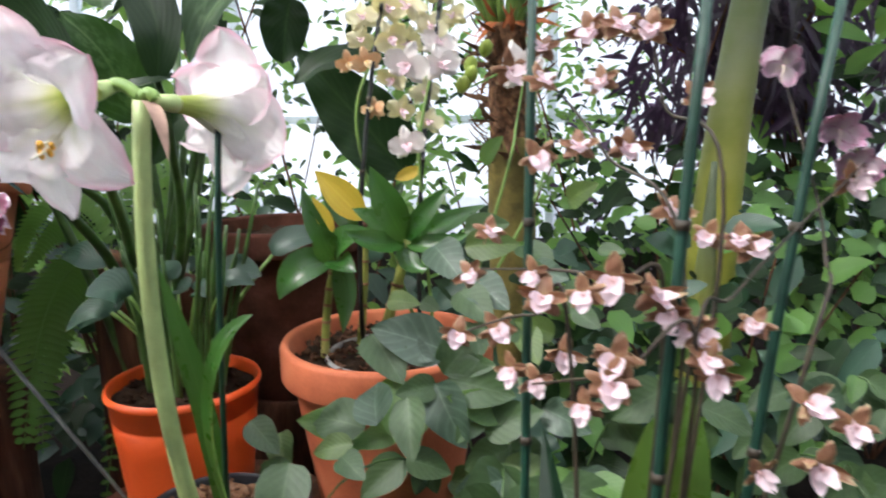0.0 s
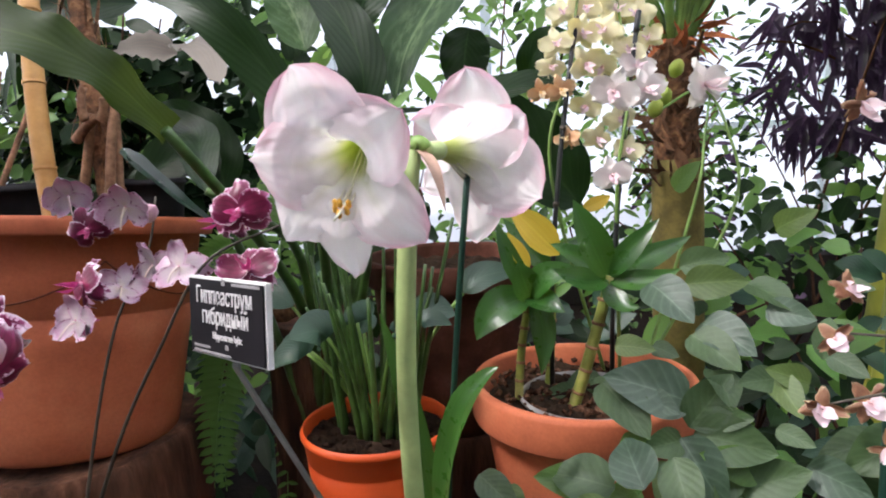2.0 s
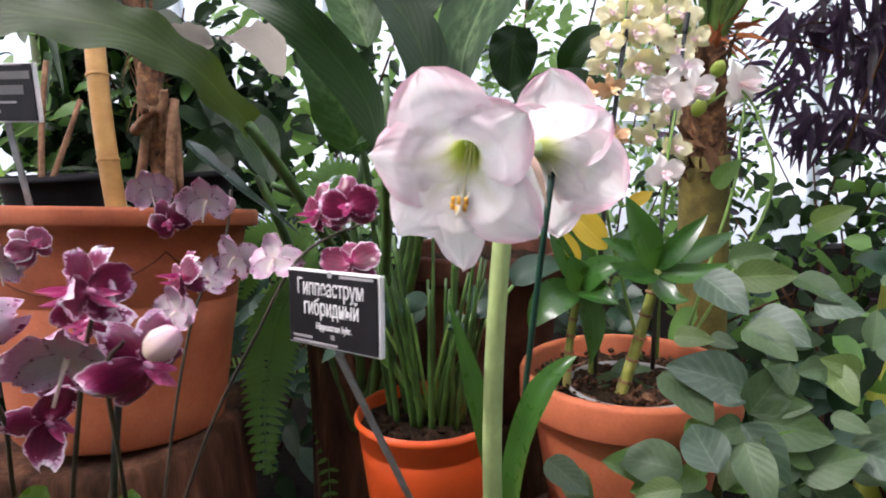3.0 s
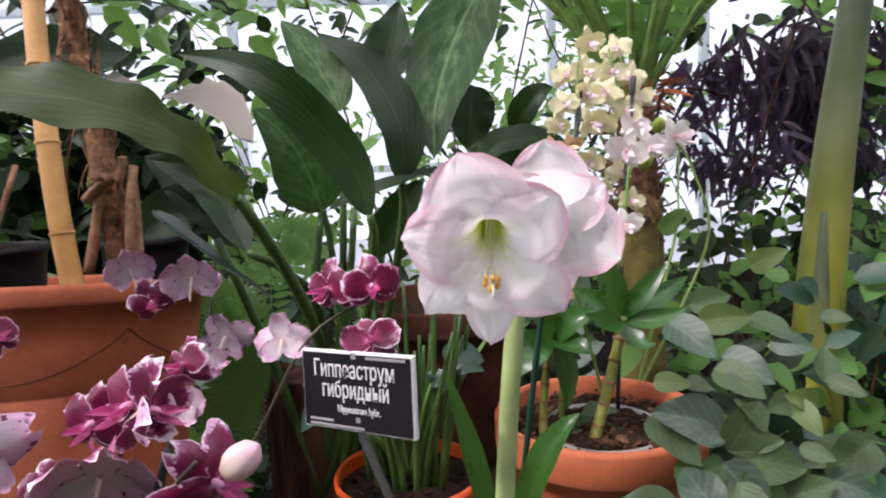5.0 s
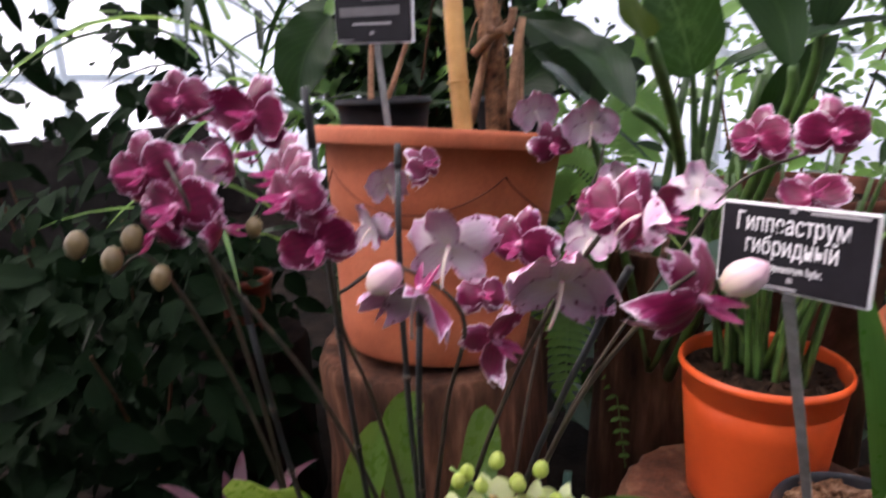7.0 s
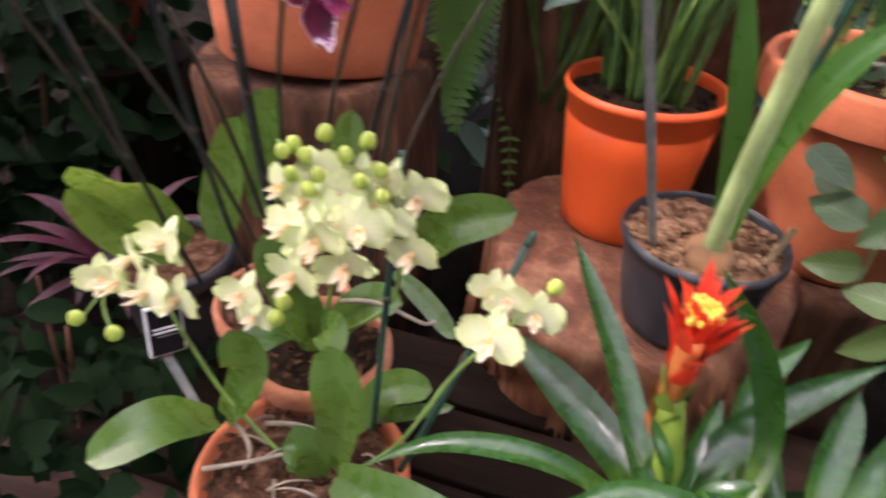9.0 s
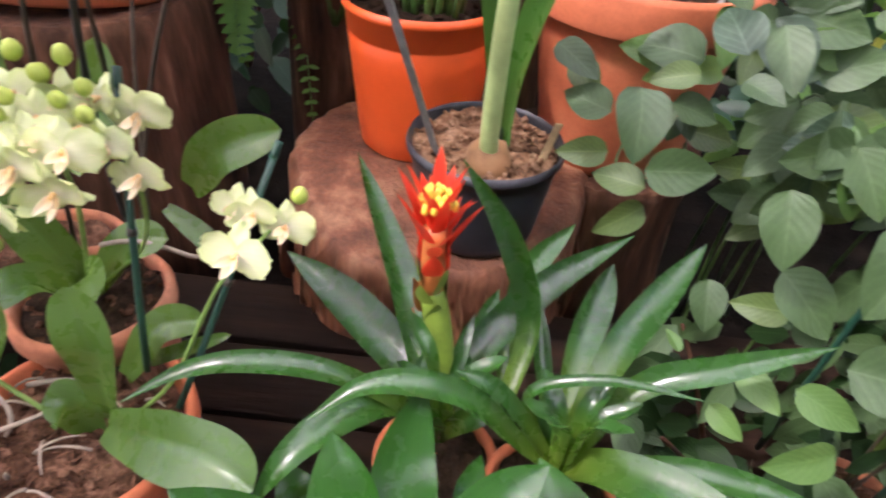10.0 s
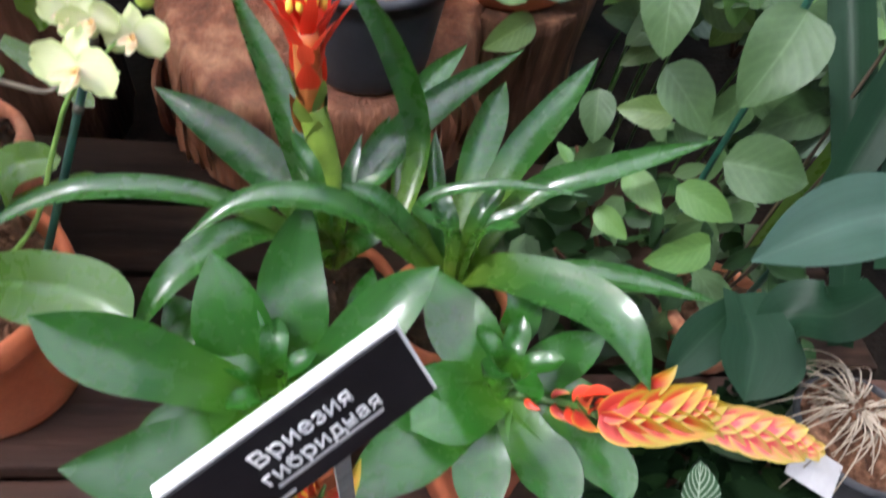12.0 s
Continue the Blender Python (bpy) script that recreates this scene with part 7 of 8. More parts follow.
UPPER_SPRAY = (((-0.075, 0.731, 0.995), (-0.156, 0.73, 1.025), 3), ((-0.16, 0.745, 1.011), (-0.122, 0.692, 0.977), 0), ((-0.123, 0.735, 0.999), (-0.092, 0.705, 0.996), 3),
        ((-0.079, 0.716, 0.975), (-0.035, 0.73, 1.025), 0), ((-0.075, 0.713, 0.97), (-0.004, 0.69, 0.962), 0), ((-0.061, 0.721, 0.983), (-0.023, 0.701, 0.991), 1),
        ((-0.046, 0.799, 1.06), (-0.009, 0.745, 1.044), 3),) + (((-0.061, 0.784, 1.051), (-0.026, 0.734, 1.031), 0), ((-0.093, 0.845, 1.095), (-0.061, 0.784, 1.069), 3),
        ((-0.055, 0.843, 1.094), (0.011, 0.829, 1.101), 4), ((-0.055, 0.87, 1.11), (0.001, 0.864, 1.122), 0), ((0.015, 0.845, 1.094), (0.05, 0.797, 1.077), 0),
        ((0.026, 0.815, 1.07), (0.064, 0.784, 1.068), 3))
MIDDLE_SPRAY = (((0.045, 0.744, 1.011), (0.002, 0.734, 1.03), 4), ((0.011, 0.749, 1.017), (0.022, 0.703, 0.995), 4), ((0.063, 0.76, 1.031), (0.081, 0.786, 1.069), 0),
        ((0.07, 0.763, 1.035), (0.092, 0.728, 1.024), 1), ((0.016, 0.747, 1.015), (-0.029, 0.724, 1.019), 1), ((-0.132, 0.714, 0.972), (-0.134, 0.675, 0.926), 5),
        ((-0.086, 0.712, 0.963), (-0.127, 0.69, 0.963), 0),) + (((-0.087, 0.712, 0.966), (-0.057, 0.668, 0.915), 3), ((-0.013, 0.705, 0.935), (-0.071, 0.689, 0.96), 5),
        ((-0.035, 0.697, 0.919), (0.024, 0.685, 0.947), 0), ((0.03, 0.707, 0.941), (0.073, 0.674, 0.929), 3), ((-0.163, 0.699, 0.92), (-0.231, 0.682, 0.936), 5),
        ((-0.129, 0.697, 0.918), (-0.17, 0.669, 0.914), 5))
LOWER_SPRAY = (((-0.099, 0.708, 0.941), (-0.115, 0.67, 0.916), 4), ((-0.291, 0.703, 0.925), (-0.251, 0.668, 0.906), 1), ((-0.163, 0.694, 0.911), (-0.206, 0.669, 0.911), 5),
        ((-0.105, 0.769, 1.043), (-0.084, 0.742, 1.04), 1), ((-0.144, 0.769, 1.043), (-0.108, 0.747, 1.047), 4), ((0.112, 0.843, 1.091), (0.139, 0.818, 1.091), 1),
        ((-0.036, 0.708, 0.941), (-0.064, 0.67, 0.919), 1), ((0.003, 0.715, 0.975), (0.03, 0.691, 0.969), 1), ((-0.047, 0.753, 1.022), (-0.038, 0.709, 1.002), 2),
        ((0.099, 0.991, 1.136), (0.127, 0.945, 1.165), 4), ((-0.026, 1.026, 1.191), (-0.001, 1.0, 1.231), 5))
for b, t in hero:
    b, t = Vector(b), Vector(t)
    kind_ = 5 if b.z < 0.80 and b.x < -0.05 else rnd.choice((0, 1, 2, 0, 3, 4))
    part("leaf", V_PROTOS[kind_], VINE, "", leaf_pose(b, t - b, (rnd.uniform(-0.5, 0.4), -0.75, rnd.uniform(0.3, 0.9)), (t - b).length * 1.04))
for b, t, kind_ in UPPER_SPRAY + MIDDLE_SPRAY + LOWER_SPRAY:
    b, t = Vector(b), Vector(t)
    part("leaf", V_PROTOS[kind_], VINE, "", leaf_pose(b, t - b, (rnd.uniform(-0.3, 0.3), -0.85, rnd.uniform(0.3, 0.7)), (t - b).length * 1.03))
lines = []
for k in range(26):
    x0, y0 = rnd.uniform(-0.10, 0.45), rnd.uniform(0.60, 1.05)
    x1, y1 = x0 + rnd.uniform(-0.22, 0.16), y0 - rnd.uniform(0.02, 0.30)
    y1 = max(y1, 0.40 + 0.35 * max(0, 0.1 - x1))
    top = 0.90 + 0.30 * max(0, y1 - 0.62) + rnd.uniform(-0.10, 0.06)
    lines.append(([(x0, y0, 0.42), (x0, y0, top - 0.05), (x1, y1, top), (x1 + rnd.uniform(-0.05, 0.05), y1 - 0.05, top - 0.10)]))
for pts in lines:
    part("vine_stem", tube("vine_stem", pts, 0.0022, 0.0012, STEM_DEEP, 14, 6), VINE)
    line = bez(pts, 24)
    for i in range(7, 25, 2):
        p = line[i]
        if (p.x < -0.15 and p.y < 0.78) or (p.x < 0.06 and p.y < 0.57):
            continue
        for s in (-1, 1):
            if rnd.random() < 0.35:
                continue
            al = Vector((s * rnd.uniform(0.3, 1.0), rnd.uniform(-0.8, 0.1), rnd.uniform(-0.9, 0.15)))
            part("leaf", V_PROTOS[rnd.choice((0, 0, 1, 1, 2, 2, 3, 4, 5))], VINE, "", leaf_pose(p, al, (rnd.uniform(-0.6, 0.6), -0.7, rnd.uniform(0.3, 1.0)), rnd.uniform(0.035, 0.085)))

# ---- brown and blush orchids on green stakes ----
BROWN = thing("dancing_orchid", (0.03, 0.42, 0.54), "loose spray of small brown and blush-white orchid blooms", "orchid")
settle(BROWN)
rnd = random.Random(71)
for place in ((-0.048, 0.488, 1.126), (-0.033, 0.505, 1.153), (-0.009, 0.442, 1.138), (-0.005, 0.430, 1.125), (0.011, 0.385, 1.141), (0.029, 0.396, 1.146), (0.055, 0.405, 1.133), (0.074, 0.413, 1.113), (0.086, 0.389, 1.091), (0.031, 0.387, 1.105),
              (0.024, 0.374, 1.094), (0.017, 0.408, 1.064), (-0.007, 0.447, 1.063), (-0.030, 0.481, 1.087), (-0.021, 0.467, 1.063), (-0.058, 0.479, 1.085), (0.004, 0.509, 1.257), (0.046, 0.512, 1.255), (0.081, 0.522, 1.290), (-0.002, 0.478, 1.207),
              (0.025, 0.481, 1.213), (0.063, 0.504, 1.210),) + ((0.111, 0.475, 1.152), (0.140, 0.476, 1.144), (0.012, 0.452, 1.079), (0.028, 0.381, 1.105), (0.081, 0.404, 1.109), (0.065, 0.406, 1.122), (0.123, 0.456, 1.153), (0.081, 0.391, 1.100),
              (0.142, 0.397, 1.069), (0.168, 0.394, 1.056), (0.112, 0.387, 1.032), (0.148, 0.389, 1.034), (0.216, 0.489, 1.194), (0.208, 0.487, 1.184), (0.080, 0.459, 1.172), (0.132, 0.444, 1.100), (0.055, 0.506, 1.291), (0.009, 0.533, 1.280), (-0.015, 0.539, 1.266), (0.107, 0.497, 1.242), (0.040, 0.526, 1.290)):
    moth_flower(BROWN, KIT_BROWN, place, (rnd.uniform(-0.6, 0.5), -0.85, rnd.uniform(-0.3, 0.5)), rnd.uniform(0.022, 0.030), rnd.uniform(-40, 40))
for place in ((0.164, 0.502, 1.260), (0.201, 0.494, 1.217), (0.212, 0.489, 1.193)):
    moth_flower(BROWN, KIT_PINK, place, (0.2, 0.9, 0.2), 0.028, 20)
for pts in ([(0.03, 0.42, 0.56), (0.065, 0.418, 1.091), (0.027, 0.405, 1.143), (-0.047, 0.499, 1.127)], [(0.03, 0.42, 0.56), (0.013, 0.433, 1.084), (-0.009, 0.456, 1.105), (-0.060, 0.488, 1.081)], [(0.03, 0.42, 0.56), (0.079, 0.423, 1.109), (0.041, 0.482, 1.209), (0.007, 0.521, 1.261)],
            [(0.04, 0.43, 0.56), (0.111, 0.454, 1.147), (0.086, 0.502, 1.238), (0.086, 0.536, 1.303)],) + ([(0.04, 0.43, 0.56), (0.077, 0.396, 1.081), (0.030, 0.389, 1.091), (-0.011, 0.446, 1.061)], [(0.05, 0.43, 0.56), (0.141, 0.407, 1.071), (0.177, 0.456, 1.145), (0.169, 0.513, 1.259)],
            [(0.04, 0.42, 0.56), (0.071, 0.396, 1.077), (0.113, 0.430, 1.127), (0.220, 0.490, 1.198)]):
    spike(BROWN, pts, 0.0022, 0.0009, STEM_DARK, 14)
for a, b in (((-0.013, 0.470, 0.981), (0.002, 0.538, 1.345)), ((0.050, 0.381, 1.043), (0.091, 0.444, 1.326)), ((0.120, 0.426, 1.023), (0.197, 0.496, 1.317))):
    settle(small_stake([(a[0] + 0.1 * (a[0] - b[0]), a[1] + 0.02, 0.53), a, b], 0.0034, STAKE_GREEN, "dark green plant stake among the brown orchids"))
pot("clay_pot", (0.035, 0.43, 0.60), 0.06, 0.074, 0.048, OLD_CLAY, "small clay pot of the brown orchid", 0.018, 0.004, 0.006, MOSS, 0.01)
for pts, w in (([(0.03, 0.42, 0.6), (0.110, 0.444, 1.012), (0.098, 0.472, 1.044)], 0.045), ([(0.03, 0.42, 0.6), (0.055, 0.421, 1.007), (0.072, 0.448, 1.035)], 0.04)):
    leaf_at(BROWN, pts, w, ORCHID_LEAF, "lance", (0, -0.9, 0.3))

# ---- dark broad leaves at the bed's edge ----
EDGE = thing("broad_leaf_plant", (0.05, 0.30, 0.53), "plant with broad dark blue-green leaves at the bed's edge", "plant")
for pts, w, fc in (([(-0.062, 0.251, 0.929), (-0.128, 0.236, 0.930), (-0.180, 0.219, 0.920)], 0.038, (-0.1, -0.35, 0.93)), ([(0.045, 0.312, 0.707), (0.026, 0.423, 0.838), (0.019, 0.516, 0.918), (0.014, 0.590, 0.975)], 0.032, (-0.5, -0.85, 0.1)),
                   ([(-0.019, 0.347, 0.786), (0.008, 0.390, 0.858), (0.033, 0.426, 0.914), (0.074, 0.480, 0.979)], 0.036, (-0.5, -0.8, 0.3)),) + (([(0.055, 0.339, 0.774), (0.052, 0.412, 0.861), (0.079, 0.496, 0.937), (0.103, 0.569, 0.998)], 0.034, (-0.5, -0.8, 0.2)),
                   ([(-0.055, 0.332, 0.747), (-0.058, 0.292, 0.746), (-0.066, 0.269, 0.738), (-0.073, 0.251, 0.729)], 0.062, FLAT), ([(-0.065, 0.318, 0.748), (-0.095, 0.294, 0.742), (-0.125, 0.270, 0.724)], 0.036, FLAT), ([(0.004, 0.293, 0.803), (-0.011, 0.294, 0.775), (-0.029, 0.306, 0.756), (-0.051, 0.300, 0.734)], 0.05, FLAT)):
    part("leaf", blade("leaf", pts, w, TIP_LEAF if w == 0.038 else EDGE_LEAF, prof="tapered", face=fc, nl=18, nw=6, fold=0.2, way=via), EDGE)
ROOTY = pot("nursery_pot", (0.075, 0.263, 0.656), 0.055, 0.05, 0.045, BLACK_PLASTIC, "small black pot overgrown with pale dry roots", 0.012, 0.003, 0.003, MOSS, 0.006)
rnd = random.Random(81)
R0 = Vector((0.054, 0.269, 0.685))
for k in range(70):
    a = rnd.uniform(0, 6.28)
    d = Vector((math.cos(a), math.sin(a), 0)) * rnd.uniform(0.01, 0.055)
    part("root", tube("root", [R0 + d * 0.3, R0 + d + Vector((0, 0, 0.015)), R0 + d * 1.3 + Vector((rnd.uniform(-0.02, 0.02), rnd.uniform(-0.02, 0.02), -0.05))], 0.0009, 0.0004, ROOT, 8, 5), ROOTY, "pale dry root")
lone("paper_label", block("paper_label", 0.045, 0.030, 0.0012, SIGN_GREY), "blank grey paper label lying by the roots", "label", m=facing((0.013, 0.229, 0.658), (0.1, -0.5, 0.85), (0.5, 0.6, 0.6)))

CALATHEA_LEAF = leaf_mat("veined_leaf", (0.010, 0.034, 0.012), (0.022, 0.060, 0.022), 0.45, (0.08, 0.2, 0.05), 0.1, 0.8, (0.34, 0.40, 0.30), 0.8, 6, 1.1, 0.3)
lone("prayer_plant", blade("prayer_plant", [(-0.098, 0.197, 0.666), (-0.100, 0.207, 0.681), (-0.097, 0.224, 0.690)], 0.030, CALATHEA_LEAF, prof="ovate", face=(0.0, -0.5, 0.85), nl=12, nw=6), "small dark leaf with pale feathered veins beside the rosette", "plant")

# ---- ferns ----
def frond(parent, pts, n, reach, mat=None, name="frond"):
    line = bez(pts, n)
    pieces = []
    v, f, u = tube_data(line, [0.0016 * (1 - 0.6 * i / n) for i in range(n + 1)], 5)
    pieces.append((v, f, u, 0))
    for i in range(2, n):
        t = (line[i + 1] - line[i - 1]).normalized()
        side = t.cross(Vector((0.1, -0.95, 0.3))).normalized()
        r = reach * math.sin(math.pi * (0.12 + 0.85 * i / n)) ** 0.7
        for s in (-1, 1):
            b = line[i]
            v, f, u = blade_data([b, b + side * s * r * 0.5 + Vector((0, -0.003, 0)), b + side * s * r + t * r * 0.25 - Vector((0, 0, r * 0.12))], reach * 0.24, "lance", (0.1, -0.95, 0.3), 4, 2, 0.1)
            pieces.append((v, f, u, 0))
    return part(name, joined("frond", pieces, [mat or FERN_LEAF]), parent)


FERN = thing("sword_fern", (-0.68, 1.12, 0.70), "sword fern with hanging toothed fronds between the pots", "fern")
part("crown", lathe("crown", [(0.001, 0.0), (0.03, 0.0), (0.035, 0.03), (0.02, 0.06), (0.001, 0.065)], FIBRE, 16, 0.3), FERN, "brown fibrous crown", Matrix.Translation((-0.66, 1.10, 0.98)))
part("support", tube("support", [(-0.66, 1.12, 0.40), (-0.66, 1.11, 0.7), (-0.66, 1.10, 0.99)], 0.03, 0.028, BARK, 8, 12), FERN, "dark trunk under the crown")
for pts, r in (([(-0.66, 1.10, 1.03), (-0.827, 1.172, 0.982), (-0.758, 1.036, 0.860), (-0.707, 0.945, 0.752)], 0.040), ([(-0.66, 1.10, 1.03), (-0.717, 1.253, 0.962), (-0.660, 1.097, 0.818), (-0.612, 0.936, 0.670)], 0.030),
               ([(-0.66, 1.10, 1.03), (-0.711, 1.017, 1.058), (-0.718, 0.967, 0.925), (-0.699, 0.897, 0.785)], 0.048), ([(-0.66, 1.10, 1.03), (-0.734, 1.108, 1.050), (-0.745, 1.034, 0.920), (-0.719, 0.958, 0.786)], 0.045),
               ([(-0.66, 1.10, 1.03), (-0.763, 1.186, 1.167), (-0.791, 1.123, 1.096), (-0.789, 1.060, 1.012)], 0.05), ([(-0.66, 1.10, 1.03), (-0.709, 1.249, 1.222), (-0.643, 1.258, 1.252), (-0.597, 1.197, 1.160)], 0.05)):
    frond(FERN, pts, 34, r)

# ---- palm with a fibrous trunk, purple foliage, yellow stalk ----
PALM = thing("young_palm", (0.06, 1.30, 0.40), "young palm with a shaggy orange-brown trunk and thin upright fronds", "palm")
settle(PALM)
OLIVE_BARK = speckle("olive_bark", [(0.3, (0.09, 0.075, 0.018)), (0.6, (0.19, 0.15, 0.035)), (0.8, (0.26, 0.19, 0.06))], 24, 0.8, 0.4, 0.004, 160, 0.3)
part("trunk_foot", tube("trunk_foot", [(0.055, 1.30, 0.40), (0.053, 1.30, 0.80), (0.05, 1.30, 1.18)], 0.050, 0.046, OLIVE_BARK, 24, 18), PALM, "smooth olive trunk foot")
part("trunk", tube("trunk", [(0.05, 1.30, 1.16), (0.046, 1.296, 1.28), (0.04, 1.29, 1.39)], 0.040, 0.036, FIBRE, 24, 18), PALM, "shaggy brown trunk")
rnd = random.Random(91)
ORANGE_FIBRE = speckle("orange_fibre", [(0.3, (0.30, 0.075, 0.02)), (0.7, (0.50, 0.16, 0.05))], 40, 0.8, 0.3, 0.002, 160, 0.3)
for k in range(200):
    a, z = rnd.uniform(0, 6.28), rnd.uniform(1.12, 1.42)
    d = Vector((math.cos(a), math.sin(a), 0))
    p = Vector((0.045, 1.295, z)) + d * 0.038
    part("fibre", proto(ORANGE_FIBRE if z > 1.365 else FIBRE, "lance", 0.16, 0.3), PALM, "", leaf_pose(p, d * rnd.uniform(0.3, 0.9) + Vector((rnd.uniform(-0.5, 0.5), 0, rnd.uniform(-0.6, 1))), d, rnd.uniform(0.03, 0.075)))
for k in range(24):
    a = rnd.uniform(0, 6.28)
    d = Vector((math.cos(a), math.sin(a) * 0.6, 0))
    b = Vector((0.04, 1.29, 1.37)) + d * 0.02
    part("frond_stalk", tube("frond_stalk", [b, b + d * 0.10 + Vector((0, 0, 0.22)), b + d * rnd.uniform(0.3, 0.5) + Vector((0, 0, rnd.uniform(0.3, 0.55)))], 0.008, 0.003, STEM_GREEN, 10, 7), PALM)
for k in range(10):
    a = 2 * math.pi * k / 10
    frond(PALM, [(0.04, 1.29, 1.40), (0.04 + 0.25 * math.cos(a), 1.35 + 0.2 * math.sin(a), 1.95), (0.04 + 0.6 * math.cos(a), 1.5 + 0.5 * math.sin(a), 2.30 + 0.1 * math.sin(3 * a))], 26, 0.10, BACK_LEAF)

PURPLE = thing("purple_shrub", (0.50, 1.95, 0.40), "shrub with narrow dark purple leaves against the bright glass", "shrub")
settle(PURPLE)
for k in range(7):
    x = 0.34 + 0.08 * k
    part("branch", tube("branch", [(1.05, 1.95, 0.40), (1.05 - 0.03 * k, 1.95, 1.1), (x + 0.2, 1.93, 1.55), (x + rnd.uniform(-0.1, 0.1), 1.90 + rnd.uniform(-0.1, 0.1), 1.40 + 0.05 * k)], 0.006, 0.002, BARK, 14, 6), PURPLE)
P_PROTOS = [proto(PURPLE_LEAF, "lance", 0.15, 0.5), proto(PURPLE_LEAF, "lance", 0.20, 0.35)]
tufts = []
while len(tufts) < 46:
    x, z = rnd.uniform(0.52, 1.14), rnd.uniform(1.17, 1.68)
    if z > 1.54 and rnd.random() < 0.6:
        continue
    tufts.append(Vector((x, rnd.uniform(1.78, 2.12), z)))
pieces = []
for k in range(1010):
    c = tufts[k % len(tufts)]
    b = c + Vector((rnd.gauss(0, 0.036), rnd.gauss(0, 0.03), rnd.gauss(0, 0.036)))
    al = Vector((rnd.uniform(-0.7, 0.7), rnd.uniform(-0.5, 0.3), rnd.uniform(-1.3, 0.1))).normalized()
    s = rnd.uniform(0.055, 0.125)
    if k < 290:
        part("leaf", rnd.choice(P_PROTOS), PURPLE, "", leaf_pose(b, al, (rnd.uniform(-0.5, 0.5), -1, 0.3), s))
        continue
    v, f, u = blade_data([b, b + al * s * 0.5, b + al * s - Vector((0, 0, 0.3 * s))], 0.17 * s, "lance", (rnd.uniform(-0.5, 0.5), -1, 0.3), 5, 2, 0.15)
    pieces.append((v, f, u, 0))
tagged(part("crown", joined("purple_crown", pieces, [PURPLE_LEAF]), PURPLE), kind="stuff")

STALK = thing("banana_stalk", (0.50, 1.32, 0.40), "thick yellow-green banana stalk rising beside the vine", "plant")
settle(STALK)
part("stalk", tube("stalk", [(0.46, 1.34, 0.40), (0.46, 1.34, 0.9), (0.46, 1.33, 1.2), (0.57, 1.36, 1.75)], 0.064, 0.026, YELLOW_STALK, 24, 18), STALK)
part("sheath", tube("sheath", [(0.44, 1.31, 0.40), (0.44, 1.30, 0.8), (0.45, 1.31, 1.12)], 0.052, 0.006, YELLOW_STALK, 18, 16), STALK, "split yellow-green sheath")
for k in range(5):
    a = 0.5 + 1.2 * k
    d = Vector((math.cos(a), 0.6 * math.sin(a), 0))
    part("leaf", blade("leaf", [(0.56, 1.36, 1.72), Vector((0.56, 1.36, 1.95)) + d * 0.2, Vector((0.56, 1.36, 2.0)) + d * 0.6, Vector((0.56, 1.36, 1.75)) + d * 0.95], 0.26, BACK_LEAF, prof="lance", face=(0, -0.3, 1), nl=16, nw=6, wave=0.03), STALK)

# ---- left side: long narrow leaves, dark pot, wine-coloured plant ----
OLIVE_TRUNK = plain("olive_trunk", (0.06, 0.085, 0.025), 0.7, 0, 0.4, 12)
DRAC = thing("screw_pine", (-1.55, 1.35, 0.40), "plant with long narrow arching leaves by the glass", "plant")
part("trunk", tube("trunk", [(-1.42, 1.50, 0.40), (-1.42, 1.50, 1.1), (-1.40, 1.50, 2.1)], 0.040, 0.032, OLIVE_TRUNK, 16, 14), DRAC, "green ringed trunk")
for k in range(110):
    a, z = rnd.uniform(0, 6.28), rnd.uniform(0.75, 1.65)
    c = Vector((-1.45 + rnd.uniform(-0.25, 0.15), 1.35 + rnd.uniform(-0.15, 0.2), z))
    d = Vector((math.cos(a), math.sin(a), 0))
    L = rnd.uniform(0.35, 0.6)
    part("leaf", blade("leaf", [c, c + d * L * 0.5 + Vector((0, 0, L * 0.45)), c + d * L + Vector((0, 0, L * rnd.uniform(-0.1, 0.35)))], rnd.uniform(0.011, 0.021), DARK_LEAF if k % 3 else BACK_LEAF, prof="strap", face=(0, -0.4, 1), nl=9, nw=2, fold=0.3), DRAC)
pot("plastic_pot", (-1.36, 1.00, 0.90), 0.055, 0.13, 0.044, SHADE_TONED_RED, "small red pot behind the orchids, its colour dimmed for the shade", 0.02, 0.004, 0.004, DARK_SOIL, 0.02)
log("log_stand", -1.36, 1.00, 0.11, 0.40, 0.769, SHADE_TONED_BARK, "log under the small red pot, its bark coloured dark for the shade", 17.0, 0.12)
WINE = thing("cordyline", (-1.10, 0.62, 0.56), "low plant with a star of wine-red leaves in the dark corner", "plant")
part("stem", tube("stem", [(-1.10, 0.62, 0.40), (-1.10, 0.62, 0.5), (-1.10, 0.62, 0.60)], 0.010, 0.008, BARK, 6, 8), WINE)
for k in range(22):
    a = 2.4 * k
    d = Vector((math.cos(a), math.sin(a), 0))
    b = Vector((-1.10, 0.62, 0.60))
    part("leaf", blade("leaf", [b, b + d * 0.07 + Vector((0, 0, 0.06 + 0.03 * (k % 3))), b + d * 0.15 + Vector((0, 0, 0.04 + 0.03 * (k % 3)))], 0.022, WINE_LEAF, prof="lance", nl=8, nw=2), WINE)


